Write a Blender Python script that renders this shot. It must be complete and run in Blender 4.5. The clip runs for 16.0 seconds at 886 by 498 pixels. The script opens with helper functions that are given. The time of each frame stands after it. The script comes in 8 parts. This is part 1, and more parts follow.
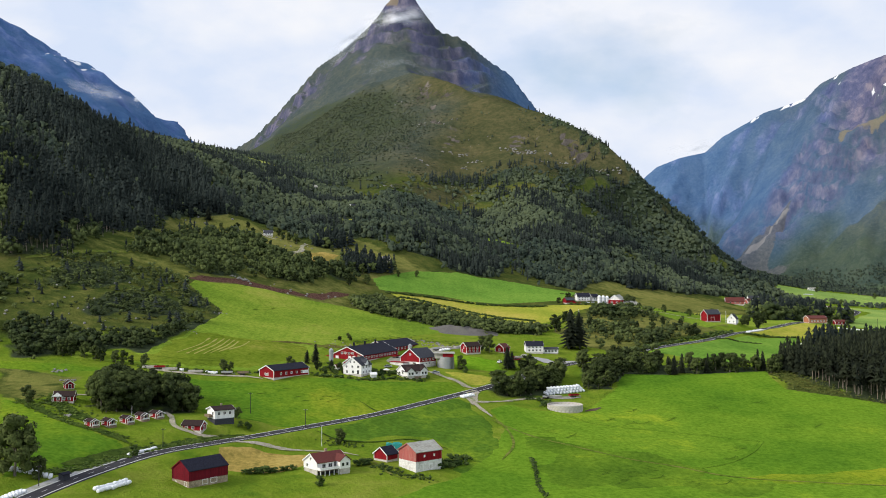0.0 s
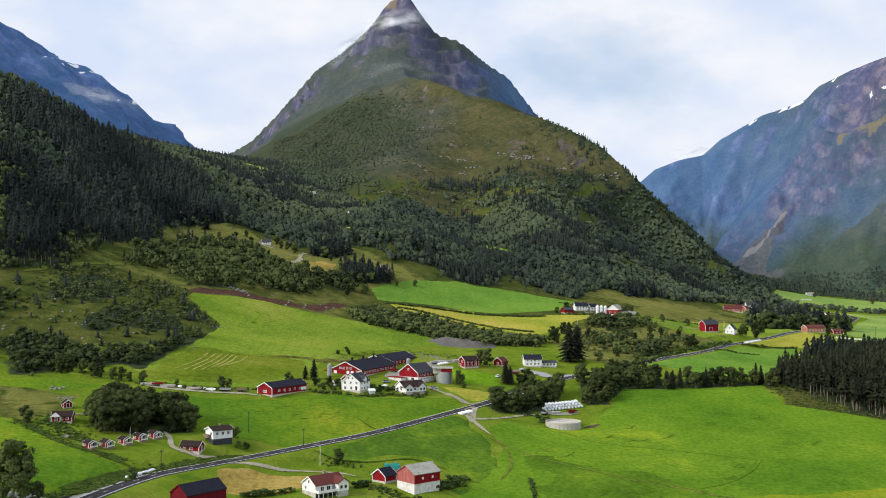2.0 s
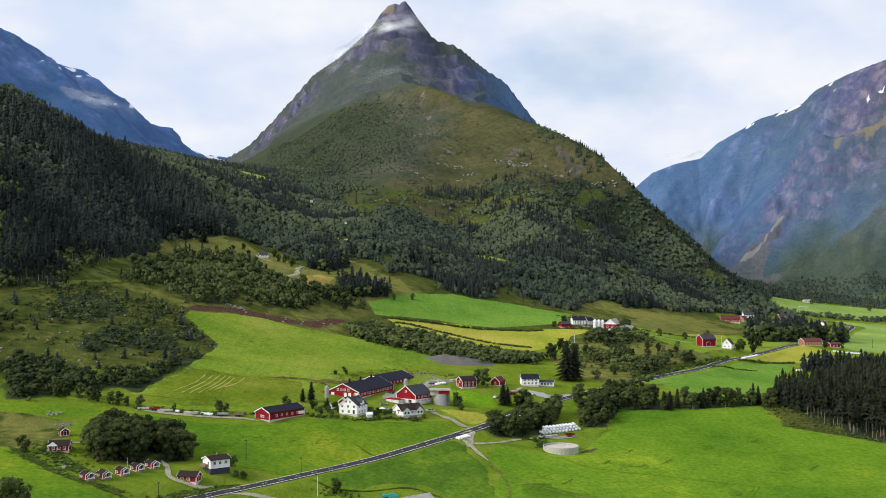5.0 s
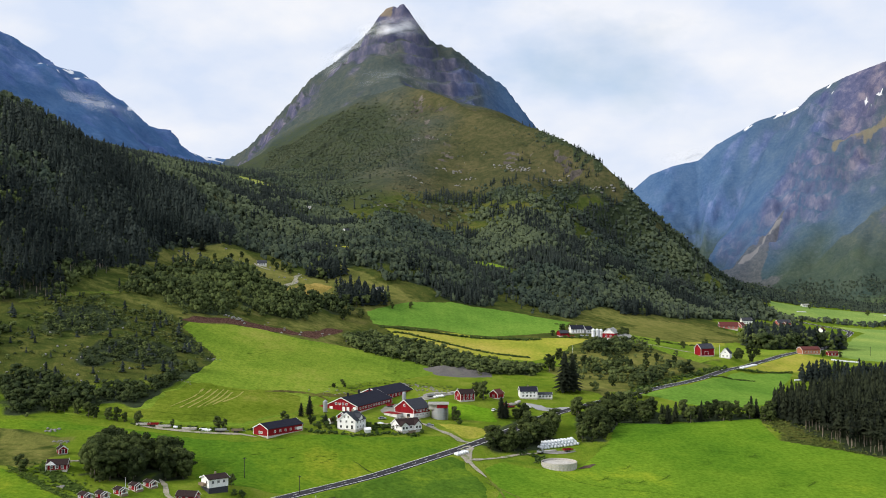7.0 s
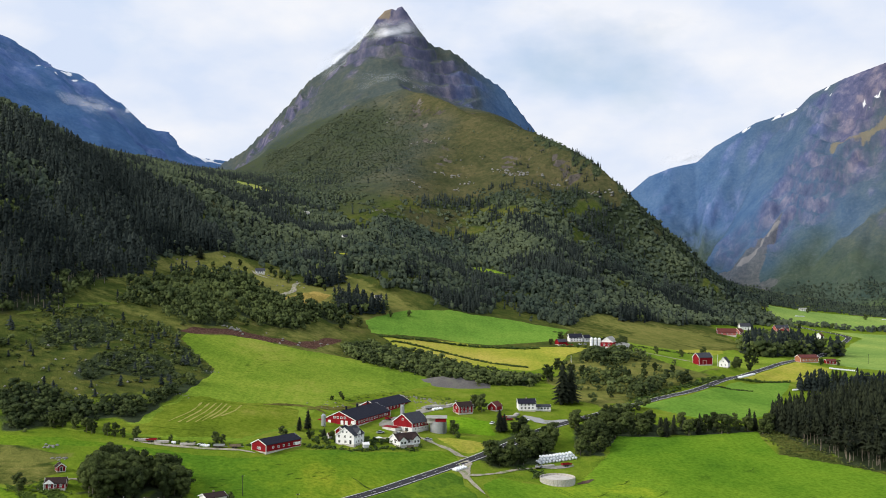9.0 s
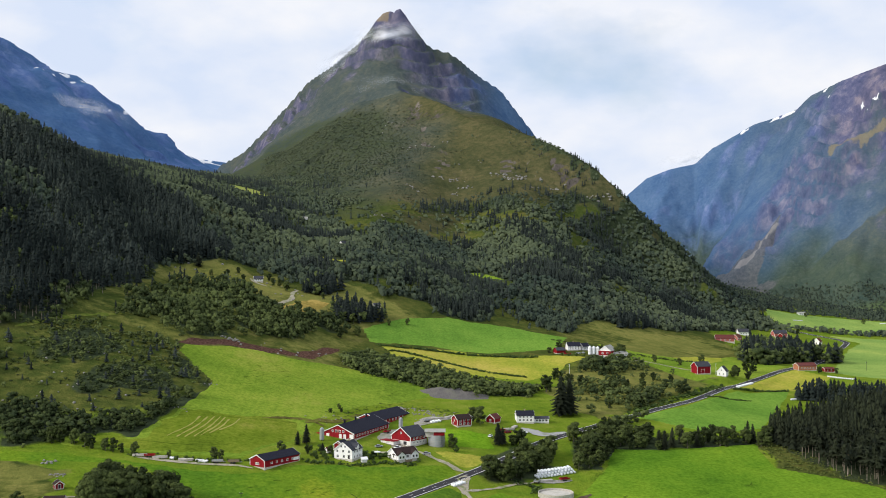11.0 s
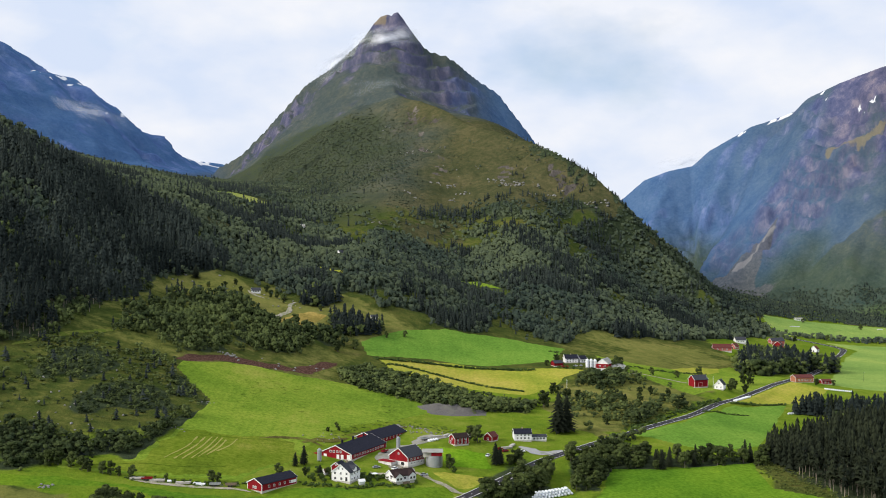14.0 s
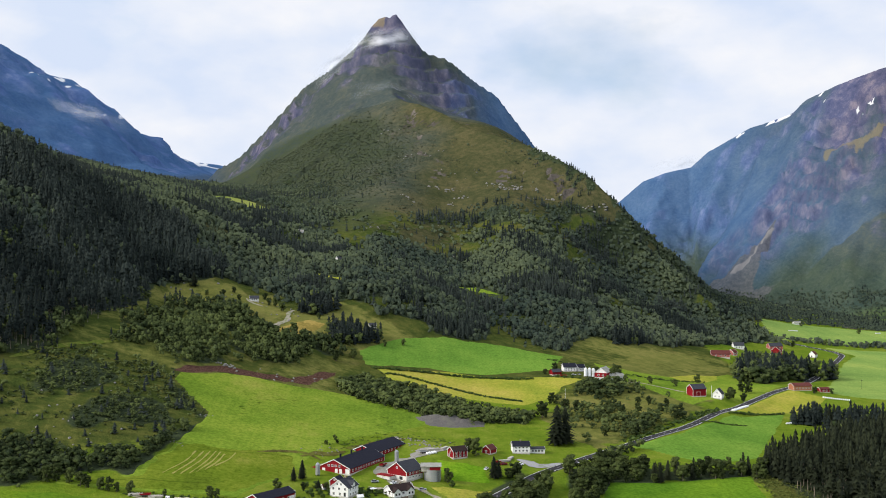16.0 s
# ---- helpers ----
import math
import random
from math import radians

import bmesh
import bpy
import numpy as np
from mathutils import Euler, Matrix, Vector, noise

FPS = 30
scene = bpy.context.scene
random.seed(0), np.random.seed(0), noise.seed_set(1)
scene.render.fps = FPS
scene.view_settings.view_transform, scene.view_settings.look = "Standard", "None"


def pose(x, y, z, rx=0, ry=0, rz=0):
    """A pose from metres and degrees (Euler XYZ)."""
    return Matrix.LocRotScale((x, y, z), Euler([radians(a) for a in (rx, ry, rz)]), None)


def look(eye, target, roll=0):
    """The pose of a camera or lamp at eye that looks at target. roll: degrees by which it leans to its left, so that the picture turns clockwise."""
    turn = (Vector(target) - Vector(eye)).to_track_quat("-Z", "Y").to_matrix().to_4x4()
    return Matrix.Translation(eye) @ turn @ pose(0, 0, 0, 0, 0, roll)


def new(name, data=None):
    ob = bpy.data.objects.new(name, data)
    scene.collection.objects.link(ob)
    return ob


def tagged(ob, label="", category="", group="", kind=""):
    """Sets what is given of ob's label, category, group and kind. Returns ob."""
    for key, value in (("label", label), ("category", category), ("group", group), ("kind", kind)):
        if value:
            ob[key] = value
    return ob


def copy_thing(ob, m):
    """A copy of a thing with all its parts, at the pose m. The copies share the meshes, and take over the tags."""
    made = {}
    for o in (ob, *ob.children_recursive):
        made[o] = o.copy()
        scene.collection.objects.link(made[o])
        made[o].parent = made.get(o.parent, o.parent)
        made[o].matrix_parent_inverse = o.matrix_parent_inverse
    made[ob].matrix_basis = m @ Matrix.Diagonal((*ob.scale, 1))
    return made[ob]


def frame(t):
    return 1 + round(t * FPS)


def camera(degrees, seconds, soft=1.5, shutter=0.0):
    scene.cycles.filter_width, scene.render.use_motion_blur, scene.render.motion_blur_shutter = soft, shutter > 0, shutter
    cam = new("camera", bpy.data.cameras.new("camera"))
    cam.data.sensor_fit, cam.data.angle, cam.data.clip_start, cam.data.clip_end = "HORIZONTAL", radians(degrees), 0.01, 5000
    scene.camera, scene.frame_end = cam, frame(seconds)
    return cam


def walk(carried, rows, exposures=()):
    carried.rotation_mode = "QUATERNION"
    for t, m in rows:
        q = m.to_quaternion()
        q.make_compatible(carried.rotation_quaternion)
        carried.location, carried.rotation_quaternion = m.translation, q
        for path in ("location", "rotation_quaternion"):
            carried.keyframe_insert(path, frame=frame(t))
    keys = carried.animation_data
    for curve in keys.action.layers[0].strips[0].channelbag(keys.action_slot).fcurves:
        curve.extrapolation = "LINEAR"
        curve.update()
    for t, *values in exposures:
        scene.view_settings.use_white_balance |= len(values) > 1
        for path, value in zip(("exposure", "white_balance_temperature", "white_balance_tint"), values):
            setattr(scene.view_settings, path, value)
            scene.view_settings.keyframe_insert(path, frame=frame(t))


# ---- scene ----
cam = camera(46.0, 16.0, soft=1.0)
PATH = [
    (0, pose(0.00, 0.00, 68.00, 91.200, 0.000, 0.000)),
    (2, pose(-0.08, -0.08, 76.48, 91.185, 0.000, -0.100)),
    (4, pose(-0.14, -0.16, 84.85, 91.161, 0.000, -0.198)),
    (6, pose(-0.20, -0.23, 93.11, 91.128, 0.000, -0.295)),
    (8, pose(-0.26, -0.29, 101.25, 91.084, 0.000, -0.391)),
    (10, pose(-0.30, -0.35, 109.34, 91.032, 0.000, -0.485)),
    (12, pose(-0.34, -0.39, 117.48, 90.969, 0.000, -0.578)),
    (14, pose(-0.36, -0.43, 125.80, 90.897, 0.000, -0.670)),
    (16, pose(-0.38, -0.47, 134.50, 90.816, 0.000, -0.760)),
]
walk(cam, PATH, exposures=[(0, 0.4), (16, 0.4)])

# ---------------------------------------------------------------- light
SUN_ELEVATION, SUN_AZIMUTH = radians(30), radians(-68)  # low in the west, over the camera's left shoulder
world = bpy.data.worlds.new("world")
scene.world = world
world.use_nodes = True
wt = world.node_tree
wt.nodes.clear()
w_out = wt.nodes.new("ShaderNodeOutputWorld")
w_bg = wt.nodes.new("ShaderNodeBackground")
w_sky = wt.nodes.new("ShaderNodeTexSky")
w_sky.sky_type, w_sky.sun_disc = "NISHITA", False
w_sky.sun_elevation, w_sky.sun_rotation = SUN_ELEVATION, SUN_AZIMUTH
w_sky.air_density, w_sky.dust_density, w_sky.ozone_density = 1.2, 0.4, 4.0
w_co = wt.nodes.new("ShaderNodeTexCoord")
w_map = wt.nodes.new("ShaderNodeMapping")
w_map.inputs["Scale"].default_value = (2.6, 2.6, 5.0)
w_map.inputs["Location"].default_value = (3.1, 0.4, 0.2)
w_noise = wt.nodes.new("ShaderNodeTexNoise")
w_noise.inputs["Scale"].default_value, w_noise.inputs["Detail"].default_value = 1.6, 8
w_noise.inputs["Roughness"].default_value = 0.52
w_ramp = wt.nodes.new("ShaderNodeValToRGB")
w_ramp.color_ramp.elements[0].position, w_ramp.color_ramp.elements[1].position = 0.24, 0.46
w_ramp.color_ramp.elements[0].color = (0.36, 0.36, 0.36, 1)
w_tone = wt.nodes.new("ShaderNodeTexNoise")
w_tone.inputs["Scale"].default_value, w_tone.inputs["Detail"].default_value = 3.3, 6
w_grey = wt.nodes.new("ShaderNodeValToRGB")
w_grey.color_ramp.elements[0].color, w_grey.color_ramp.elements[1].color = (5.2, 5.9, 7.25, 1), (7.0, 7.1, 7.45, 1)
w_grey.color_ramp.elements[0].position, w_grey.color_ramp.elements[1].position = 0.35, 0.68
w_mix = wt.nodes.new("ShaderNodeMix")
w_mix.data_type = "RGBA"
wt.links.new(w_co.outputs["Generated"], w_map.inputs["Vector"])
wt.links.new(w_map.outputs[0], w_noise.inputs["Vector"])
wt.links.new(w_map.outputs[0], w_tone.inputs["Vector"])
wt.links.new(w_noise.outputs["Fac"], w_ramp.inputs["Fac"])
wt.links.new(w_tone.outputs["Fac"], w_grey.inputs["Fac"])
wt.links.new(w_ramp.outputs["Color"], w_mix.inputs["Factor"])
wt.links.new(w_sky.outputs["Color"], w_mix.inputs["A"])
wt.links.new(w_grey.outputs["Color"], w_mix.inputs["B"])
wt.links.new(w_mix.outputs["Result"], w_bg.inputs["Color"])
w_bg.inputs["Strength"].default_value = 0.1
wt.links.new(w_bg.outputs[0], w_out.inputs["Surface"])

sun_data = bpy.data.lights.new("sun", "SUN")
sun_data.energy, sun_data.angle, sun_data.color = 2.7, radians(22), (1.0, 0.93, 0.82)
sun = new("sun", sun_data)
sun_from = Vector((math.sin(SUN_AZIMUTH) * math.cos(SUN_ELEVATION), math.cos(SUN_AZIMUTH + math.pi) * math.cos(SUN_ELEVATION) * 1.0, math.sin(SUN_ELEVATION)))
sun.matrix_world = look(sun_from * 800, (0, 0, 0))


# ---------------------------------------------------------------- materials
def base_material(name, rough=0.85, metal=0.0):
    m = bpy.data.materials.new(name)
    m.use_nodes = True
    t = m.node_tree
    b = t.nodes["Principled BSDF"]
    b.inputs["Roughness"].default_value, b.inputs["Metallic"].default_value = rough, metal
    b.inputs["Specular IOR Level"].default_value = 0.12
    return m, t, b


def tex_noise(t, vec, scale, detail=4.0, rough=0.55):
    n = t.nodes.new("ShaderNodeTexNoise")
    n.inputs["Scale"].default_value, n.inputs["Detail"].default_value, n.inputs["Roughness"].default_value = scale, detail, rough
    if vec is not None:
        t.links.new(vec, n.inputs["Vector"])
    return n.outputs["Fac"]


def ramp(t, fac, stops):
    r = t.nodes.new("ShaderNodeValToRGB")
    e = r.color_ramp.elements
    while len(e) < len(stops):
        e.new(0.5)
    for k, (p, c) in zip(e, stops):
        k.position, k.color = p, (*c, 1)
    t.links.new(fac, r.inputs["Fac"])
    return r.outputs["Color"]


def mix(t, fac, a, b, mode="MIX"):
    n = t.nodes.new("ShaderNodeMix")
    n.data_type, n.blend_type = "RGBA", mode
    for s, v in (("Factor", fac), ("A", a), ("B", b)):
        sock = [i for i in n.inputs if i.name == s and (i.type == ("VALUE" if s == "Factor" else "RGBA"))][0]
        if isinstance(v, (int, float)):
            sock.default_value = v
        elif isinstance(v, tuple):
            sock.default_value = (*v, 1)
        else:
            t.links.new(v, sock)
    return [o for o in n.outputs if o.type == "RGBA"][0]


def math_node(t, op, a, b=0.0, clamp=False):
    n = t.nodes.new("ShaderNodeMath")
    n.operation, n.use_clamp = op, clamp
    for i, v in enumerate((a, b)):
        if isinstance(v, (int, float)):
            n.inputs[i].default_value = v
        else:
            t.links.new(v, n.inputs[i])
    return n.outputs[0]


def attr(t, name):
    n = t.nodes.new("ShaderNodeAttribute")
    n.attribute_name = name
    return n.outputs["Fac"]


def coords(t, scale=(1, 1, 1), turn=0.0, kind="Object"):
    c = t.nodes.new("ShaderNodeTexCoord")
    m = t.nodes.new("ShaderNodeMapping")
    m.inputs["Scale"].default_value, m.inputs["Rotation"].default_value = scale, (0, 0, turn)
    t.links.new(c.outputs[kind], m.inputs["Vector"])
    return m.outputs[0]


def bump(t, b, fac, strength, distance):
    n = t.nodes.new("ShaderNodeBump")
    n.inputs["Strength"].default_value, n.inputs["Distance"].default_value = strength, distance
    t.links.new(fac, n.inputs["Height"])
    t.links.new(n.outputs[0], b.inputs["Normal"])


def surface(name, dark, light, scale=1.0, rough=0.8, metal=0.0, relief_m=0.02, stretch=(1, 1, 1), stain=None, stain_scale=0.25):
    """A weathered surface: two tones of grain, stains at a larger scale and fine relief."""
    m, t, b = base_material(name, rough, metal)
    v = coords(t, stretch)
    grain = tex_noise(t, v, scale * 3, 6)
    col = ramp(t, grain, [(0.32, dark), (0.68, light)])
    if stain:
        s = tex_noise(t, coords(t), stain_scale, 5, 0.65)
        k = ramp(t, s, [(0.50, (0, 0, 0)), (0.70, (1, 1, 1))])
        col = mix(t, k, col, stain)
    t.links.new(col, b.inputs["Base Color"])
    bump(t, b, grain, 0.5, relief_m)
    return m


def cladding(name, dark, light, board=0.18, rough=0.75, stain=None):
    """Painted vertical boards, worn unevenly from board to board."""
    m, t, b = base_material(name, rough)
    v = coords(t)
    sep = t.nodes.new("ShaderNodeSeparateXYZ")
    t.links.new(v, sep.inputs[0])
    across = math_node(t, "ADD", sep.outputs["X"], sep.outputs["Y"])
    n = math_node(t, "FLOOR", math_node(t, "DIVIDE", across, board))
    w = t.nodes.new("ShaderNodeTexWhiteNoise")
    w.noise_dimensions = "1D"
    t.links.new(n, w.inputs["W"])
    soft = tex_noise(t, coords(t, (3, 3, 0.5)), 1.2, 5)
    tone = math_node(t, "ADD", math_node(t, "MULTIPLY", w.outputs["Value"], 0.45), math_node(t, "MULTIPLY", soft, 0.6))
    col = ramp(t, tone, [(0.2, dark), (0.8, light)])
    if stain:
        s = tex_noise(t, coords(t, (1, 1, 0.6)), 0.5, 5, 0.65)
        col = mix(t, ramp(t, s, [(0.52, (0, 0, 0)), (0.72, (1, 1, 1))]), col, stain)
    t.links.new(col, b.inputs["Base Color"])
    gap = math_node(t, "FRACT", math_node(t, "DIVIDE", across, board))
    bump(t, b, math_node(t, "GREATER_THAN", gap, 0.12), 0.6, 0.02)
    return m


def stretch_tone(t, f, gain=2.2):
    """Spread a noise sum about its middle."""
    return math_node(t, "ADD", math_node(t, "MULTIPLY", math_node(t, "SUBTRACT", f, 0.5), gain), 0.5, True)


def grass(name, stops, patch=0.025, streak=None, turn=0.0, fine=0.5):
    """Grassland: colour patches tens of metres wide, mowing streaks and tufts."""
    m, t, b = base_material(name, 1.0)
    b.inputs["Specular IOR Level"].default_value = 0.0
    v = coords(t)
    big = tex_noise(t, v, patch, 5, 0.6)
    mid = tex_noise(t, v, patch * 9, 4, 0.6)
    tuft = tex_noise(t, v, fine, 5, 0.7)
    f = math_node(t, "ADD", math_node(t, "MULTIPLY", big, 0.70), math_node(t, "MULTIPLY", mid, 0.17))
    f = math_node(t, "ADD", f, math_node(t, "MULTIPLY", tuft, 0.13))
    if streak:
        s = tex_noise(t, coords(t, (streak, streak * 0.06, 0), turn), 1.0, 3, 0.5)
        f = math_node(t, "ADD", math_node(t, "MULTIPLY", f, 0.87), math_node(t, "MULTIPLY", s, 0.13))
    col = ramp(t, stretch_tone(t, f, 2.4), stops)
    dark = ramp(t, tuft, [(0.25, (0.5, 0.55, 0.48)), (0.6, (1.04, 1.04, 1.04))])
    col = mix(t, 0.85, col, dark, "MULTIPLY")
    t.links.new(col, b.inputs["Base Color"])
    bump(t, b, math_node(t, "ADD", tuft, mid), 0.5, 0.3)
    return m


def foliage(name, dark, light, leaf=2.2, depth=0.5):
    """Leaves in mass: a tint for each tree, clumps, fine leaf-scale variation and painted leaf shade."""
    m, t, b = base_material(name, 0.75)
    b.inputs["Specular IOR Level"].default_value = 0.06
    tint = attr(t, "tint")
    v = coords(t)
    clump = tex_noise(t, v, leaf * 0.35, 3, 0.6)
    fine = tex_noise(t, v, leaf, 5, 0.75)
    f = math_node(t, "ADD", math_node(t, "MULTIPLY", tint, 0.45), math_node(t, "MULTIPLY", clump, 0.3))
    f = math_node(t, "ADD", f, math_node(t, "MULTIPLY", fine, 0.4))
    col = ramp(t, stretch_tone(t, f, 1.5), [(0.2, dark), (0.85, light)])
    # shade between the leaves, multiplied into their colour
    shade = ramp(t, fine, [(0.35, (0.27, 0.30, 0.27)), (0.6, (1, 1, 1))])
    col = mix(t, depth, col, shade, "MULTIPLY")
    t.links.new(col, b.inputs["Base Color"])
    bump(t, b, fine, min(1.0, depth * 1.3), 0.5)
    return m


def plain_glass(name):
    m, t, b = base_material(name, 0.08)
    b.inputs["Base Color"].default_value = (0.02, 0.025, 0.03, 1)
    b.inputs["Specular IOR Level"].default_value = 0.6
    return m


M = {}
M["meadow"] = grass("mown_meadow", [(0.1, (0.092, 0.160, 0.018)), (0.4, (0.155, 0.240, 0.026)), (0.65, (0.212, 0.286, 0.035)), (0.9, (0.285, 0.305, 0.056))], 0.02, 0.35, 0.9)
M["lush"] = grass("lush_grass", [(0.1, (0.065, 0.17, 0.010)), (0.4, (0.11, 0.24, 0.013)), (0.65, (0.16, 0.29, 0.017)), (0.9, (0.25, 0.33, 0.025))], 0.016, 0.25, 0.5)
M["mown"] = grass("fresh_mown", [(0.1, (0.08, 0.118, 0.013)), (0.4, (0.125, 0.178, 0.017)), (0.65, (0.168, 0.212, 0.024)), (0.9, (0.225, 0.235, 0.042))], 0.03, 0.4, 0.35)
# far pastures: the paleness of distance haze is put into the colour
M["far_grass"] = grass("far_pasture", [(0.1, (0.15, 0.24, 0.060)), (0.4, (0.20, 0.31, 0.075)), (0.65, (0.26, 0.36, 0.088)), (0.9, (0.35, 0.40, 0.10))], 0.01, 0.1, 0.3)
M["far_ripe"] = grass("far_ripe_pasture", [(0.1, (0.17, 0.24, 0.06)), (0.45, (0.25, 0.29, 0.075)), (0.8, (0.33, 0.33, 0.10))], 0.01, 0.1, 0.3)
# a little of the same haze paleness is in this grass too
M["upper_grass"] = grass("upper_pasture", [(0.1, (0.09, 0.19, 0.028)), (0.4, (0.13, 0.25, 0.036)), (0.65, (0.17, 0.29, 0.044)), (0.9, (0.25, 0.34, 0.06))], 0.016, 0.25, 0.5)
M["village"] = grass("village_grass", [(0.1, (0.048, 0.118, 0.013)), (0.4, (0.084, 0.172, 0.015)), (0.65, (0.138, 0.220, 0.017)), (0.9, (0.245, 0.282, 0.025))], 0.014)
M["crop"] = grass("green_crop", [(0.15, (0.046, 0.102, 0.014)), (0.5, (0.076, 0.148, 0.017)), (0.7, (0.125, 0.205, 0.019)), (0.88, (0.25, 0.315, 0.024))], 0.022)
M["bigfield"] = grass("tall_grass", [(0.1, (0.062, 0.145, 0.013)), (0.38, (0.10, 0.20, 0.016)), (0.62, (0.142, 0.245, 0.020)), (0.78, (0.205, 0.295, 0.022)), (0.92, (0.30, 0.34, 0.03))], 0.011)
M["dip"] = grass("hollow_grass", [(0.1, (0.060, 0.120, 0.013)), (0.4, (0.088, 0.165, 0.015)), (0.65, (0.122, 0.208, 0.018)), (0.9, (0.185, 0.265, 0.02))], 0.03)
M["ripe_grass"] = grass("ripening_grass", [(0.1, (0.11, 0.19, 0.016)), (0.4, (0.18, 0.25, 0.018)), (0.7, (0.27, 0.30, 0.022)), (0.9, (0.36, 0.34, 0.03))], 0.025)
M["stubble"] = grass("stubble", [(0.3, (0.24, 0.19, 0.05)), (0.5, (0.34, 0.25, 0.07)), (0.7, (0.40, 0.30, 0.09))], 0.05, 0.6, 0.4)
M["hay"] = grass("ripe_hay", [(0.1, (0.19, 0.25, 0.03)), (0.45, (0.31, 0.32, 0.045)), (0.8, (0.44, 0.37, 0.08))], 0.02, 0.3, 0.2)
M["gravel"] = surface("gravel", (0.075, 0.070, 0.066), (0.165, 0.155, 0.145), 0.9, 0.95, stain=(0.14, 0.14, 0.11), stain_scale=0.1, relief_m=0.05)
M["track"] = surface("dirt_track", (0.25, 0.22, 0.16), (0.42, 0.385, 0.31), 0.5, 0.95, stain=(0.12, 0.18, 0.03), stain_scale=0.22)
M["dirt"] = surface("bare_earth", (0.05, 0.03, 0.02), (0.13, 0.085, 0.06), 0.3, 0.95, stain=(0.07, 0.10, 0.03), stain_scale=0.12, relief_m=0.2)
M["asphalt"] = surface("asphalt", (0.026, 0.025, 0.030), (0.048, 0.047, 0.053), 0.6, 0.8, stain=(0.04, 0.039, 0.045), stain_scale=0.08)
M["asphalt"].node_tree.nodes["Principled BSDF"].inputs["Specular IOR Level"].default_value = 0.06
M["shoulder"] = surface("road_shoulder", (0.26, 0.26, 0.26), (0.40, 0.40, 0.40), 0.8, 0.95, stain=(0.16, 0.18, 0.10), stain_scale=0.12)
M["line"] = surface("road_paint", (0.62, 0.62, 0.60), (0.82, 0.82, 0.80), 1.5, 0.7)
M["red"] = cladding("red_boards", (0.150, 0.006, 0.011), (0.29, 0.012, 0.018))
M["red_dark"] = cladding("dark_red_boards", (0.085, 0.005, 0.012), (0.175, 0.009, 0.019))
M["cabin_roof"] = surface("dark_brown_roof", (0.018, 0.012, 0.012), (0.045, 0.028, 0.026), 1.6, 0.85)
M["red_old"] = cladding("faded_red_boards", (0.30, 0.075, 0.07), (0.44, 0.14, 0.12), stain=(0.36, 0.22, 0.19))
M["white"] = cladding("white_boards", (0.76, 0.76, 0.76), (0.88, 0.88, 0.87), stain=(0.70, 0.70, 0.68))
M["plaster"] = surface("white_plaster", (0.60, 0.59, 0.56), (0.76, 0.75, 0.73), 0.6, 0.9, stain=(0.40, 0.385, 0.36), stain_scale=0.35)
M["stone"] = surface("stone_base", (0.20, 0.155, 0.105), (0.42, 0.35, 0.25), 0.6, 0.95, stain=(0.20, 0.17, 0.12), stain_scale=0.5, relief_m=0.08)
M["slate"] = surface("dark_roof", (0.009, 0.010, 0.018), (0.024, 0.025, 0.040), 1.2, 0.85, stretch=(1, 0.3, 1))
M["slate_grey"] = surface("grey_roof", (0.030, 0.033, 0.042), (0.065, 0.068, 0.080), 1.2, 0.85, stretch=(1, 0.3, 1))
M["brown_roof"] = surface("brown_tile_roof", (0.075, 0.020, 0.018), (0.15, 0.045, 0.038), 1.6, 0.7)
M["tin"] = surface("weathered_tin_roof", (0.25, 0.25, 0.225), (0.44, 0.44, 0.39), 0.7, 0.6, stretch=(0.35, 3, 1), stain=(0.22, 0.19, 0.16), stain_scale=0.4)
M["concrete"] = surface("concrete", (0.40, 0.38, 0.34), (0.60, 0.57, 0.52), 0.5, 0.9, stain=(0.32, 0.30, 0.25), stain_scale=0.4)
M["steel"] = surface("galvanised_steel", (0.30, 0.32, 0.34), (0.46, 0.48, 0.50), 1.5, 0.45, 0.5)
M["wrap"] = surface("white_plastic_wrap", (0.66, 0.70, 0.74), (0.90, 0.91, 0.92), 1.2, 0.4)
M["glass"] = plain_glass("window_glass")
M["wood"] = surface("bare_wood", (0.14, 0.10, 0.07), (0.28, 0.22, 0.15), 1.5, 0.9, stretch=(3, 3, 0.4))
M["dark"] = surface("dark_void", (0.02, 0.02, 0.022), (0.05, 0.05, 0.05), 1.0, 0.9)
M["teal"] = surface("teal_tarpaulin", (0.02, 0.22, 0.20), (0.05, 0.36, 0.32), 1.0, 0.6)
M["brick"] = surface("brick_wall", (0.30, 0.11, 0.06), (0.44, 0.19, 0.11), 1.5, 0.9)
M["rock"] = surface("boulder", (0.13, 0.125, 0.12), (0.33, 0.32, 0.305), 0.5, 0.95, stain=(0.12, 0.13, 0.08), stain_scale=0.4, relief_m=0.1)
M["bark"] = surface("bark", (0.06, 0.05, 0.04), (0.20, 0.18, 0.15), 1.5, 0.95, stretch=(2, 2, 0.5))
M["bark_pale"] = surface("pale_bark", (0.16, 0.13, 0.10), (0.36, 0.31, 0.26), 1.5, 0.95, stretch=(2, 2, 0.5))
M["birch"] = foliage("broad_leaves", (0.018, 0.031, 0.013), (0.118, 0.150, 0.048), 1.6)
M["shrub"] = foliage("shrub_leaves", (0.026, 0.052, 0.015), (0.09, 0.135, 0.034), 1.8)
# far spruce needles, lighter and bluer than spruce_near from haze in the colour
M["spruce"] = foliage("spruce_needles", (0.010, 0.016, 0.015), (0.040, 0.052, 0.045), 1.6)
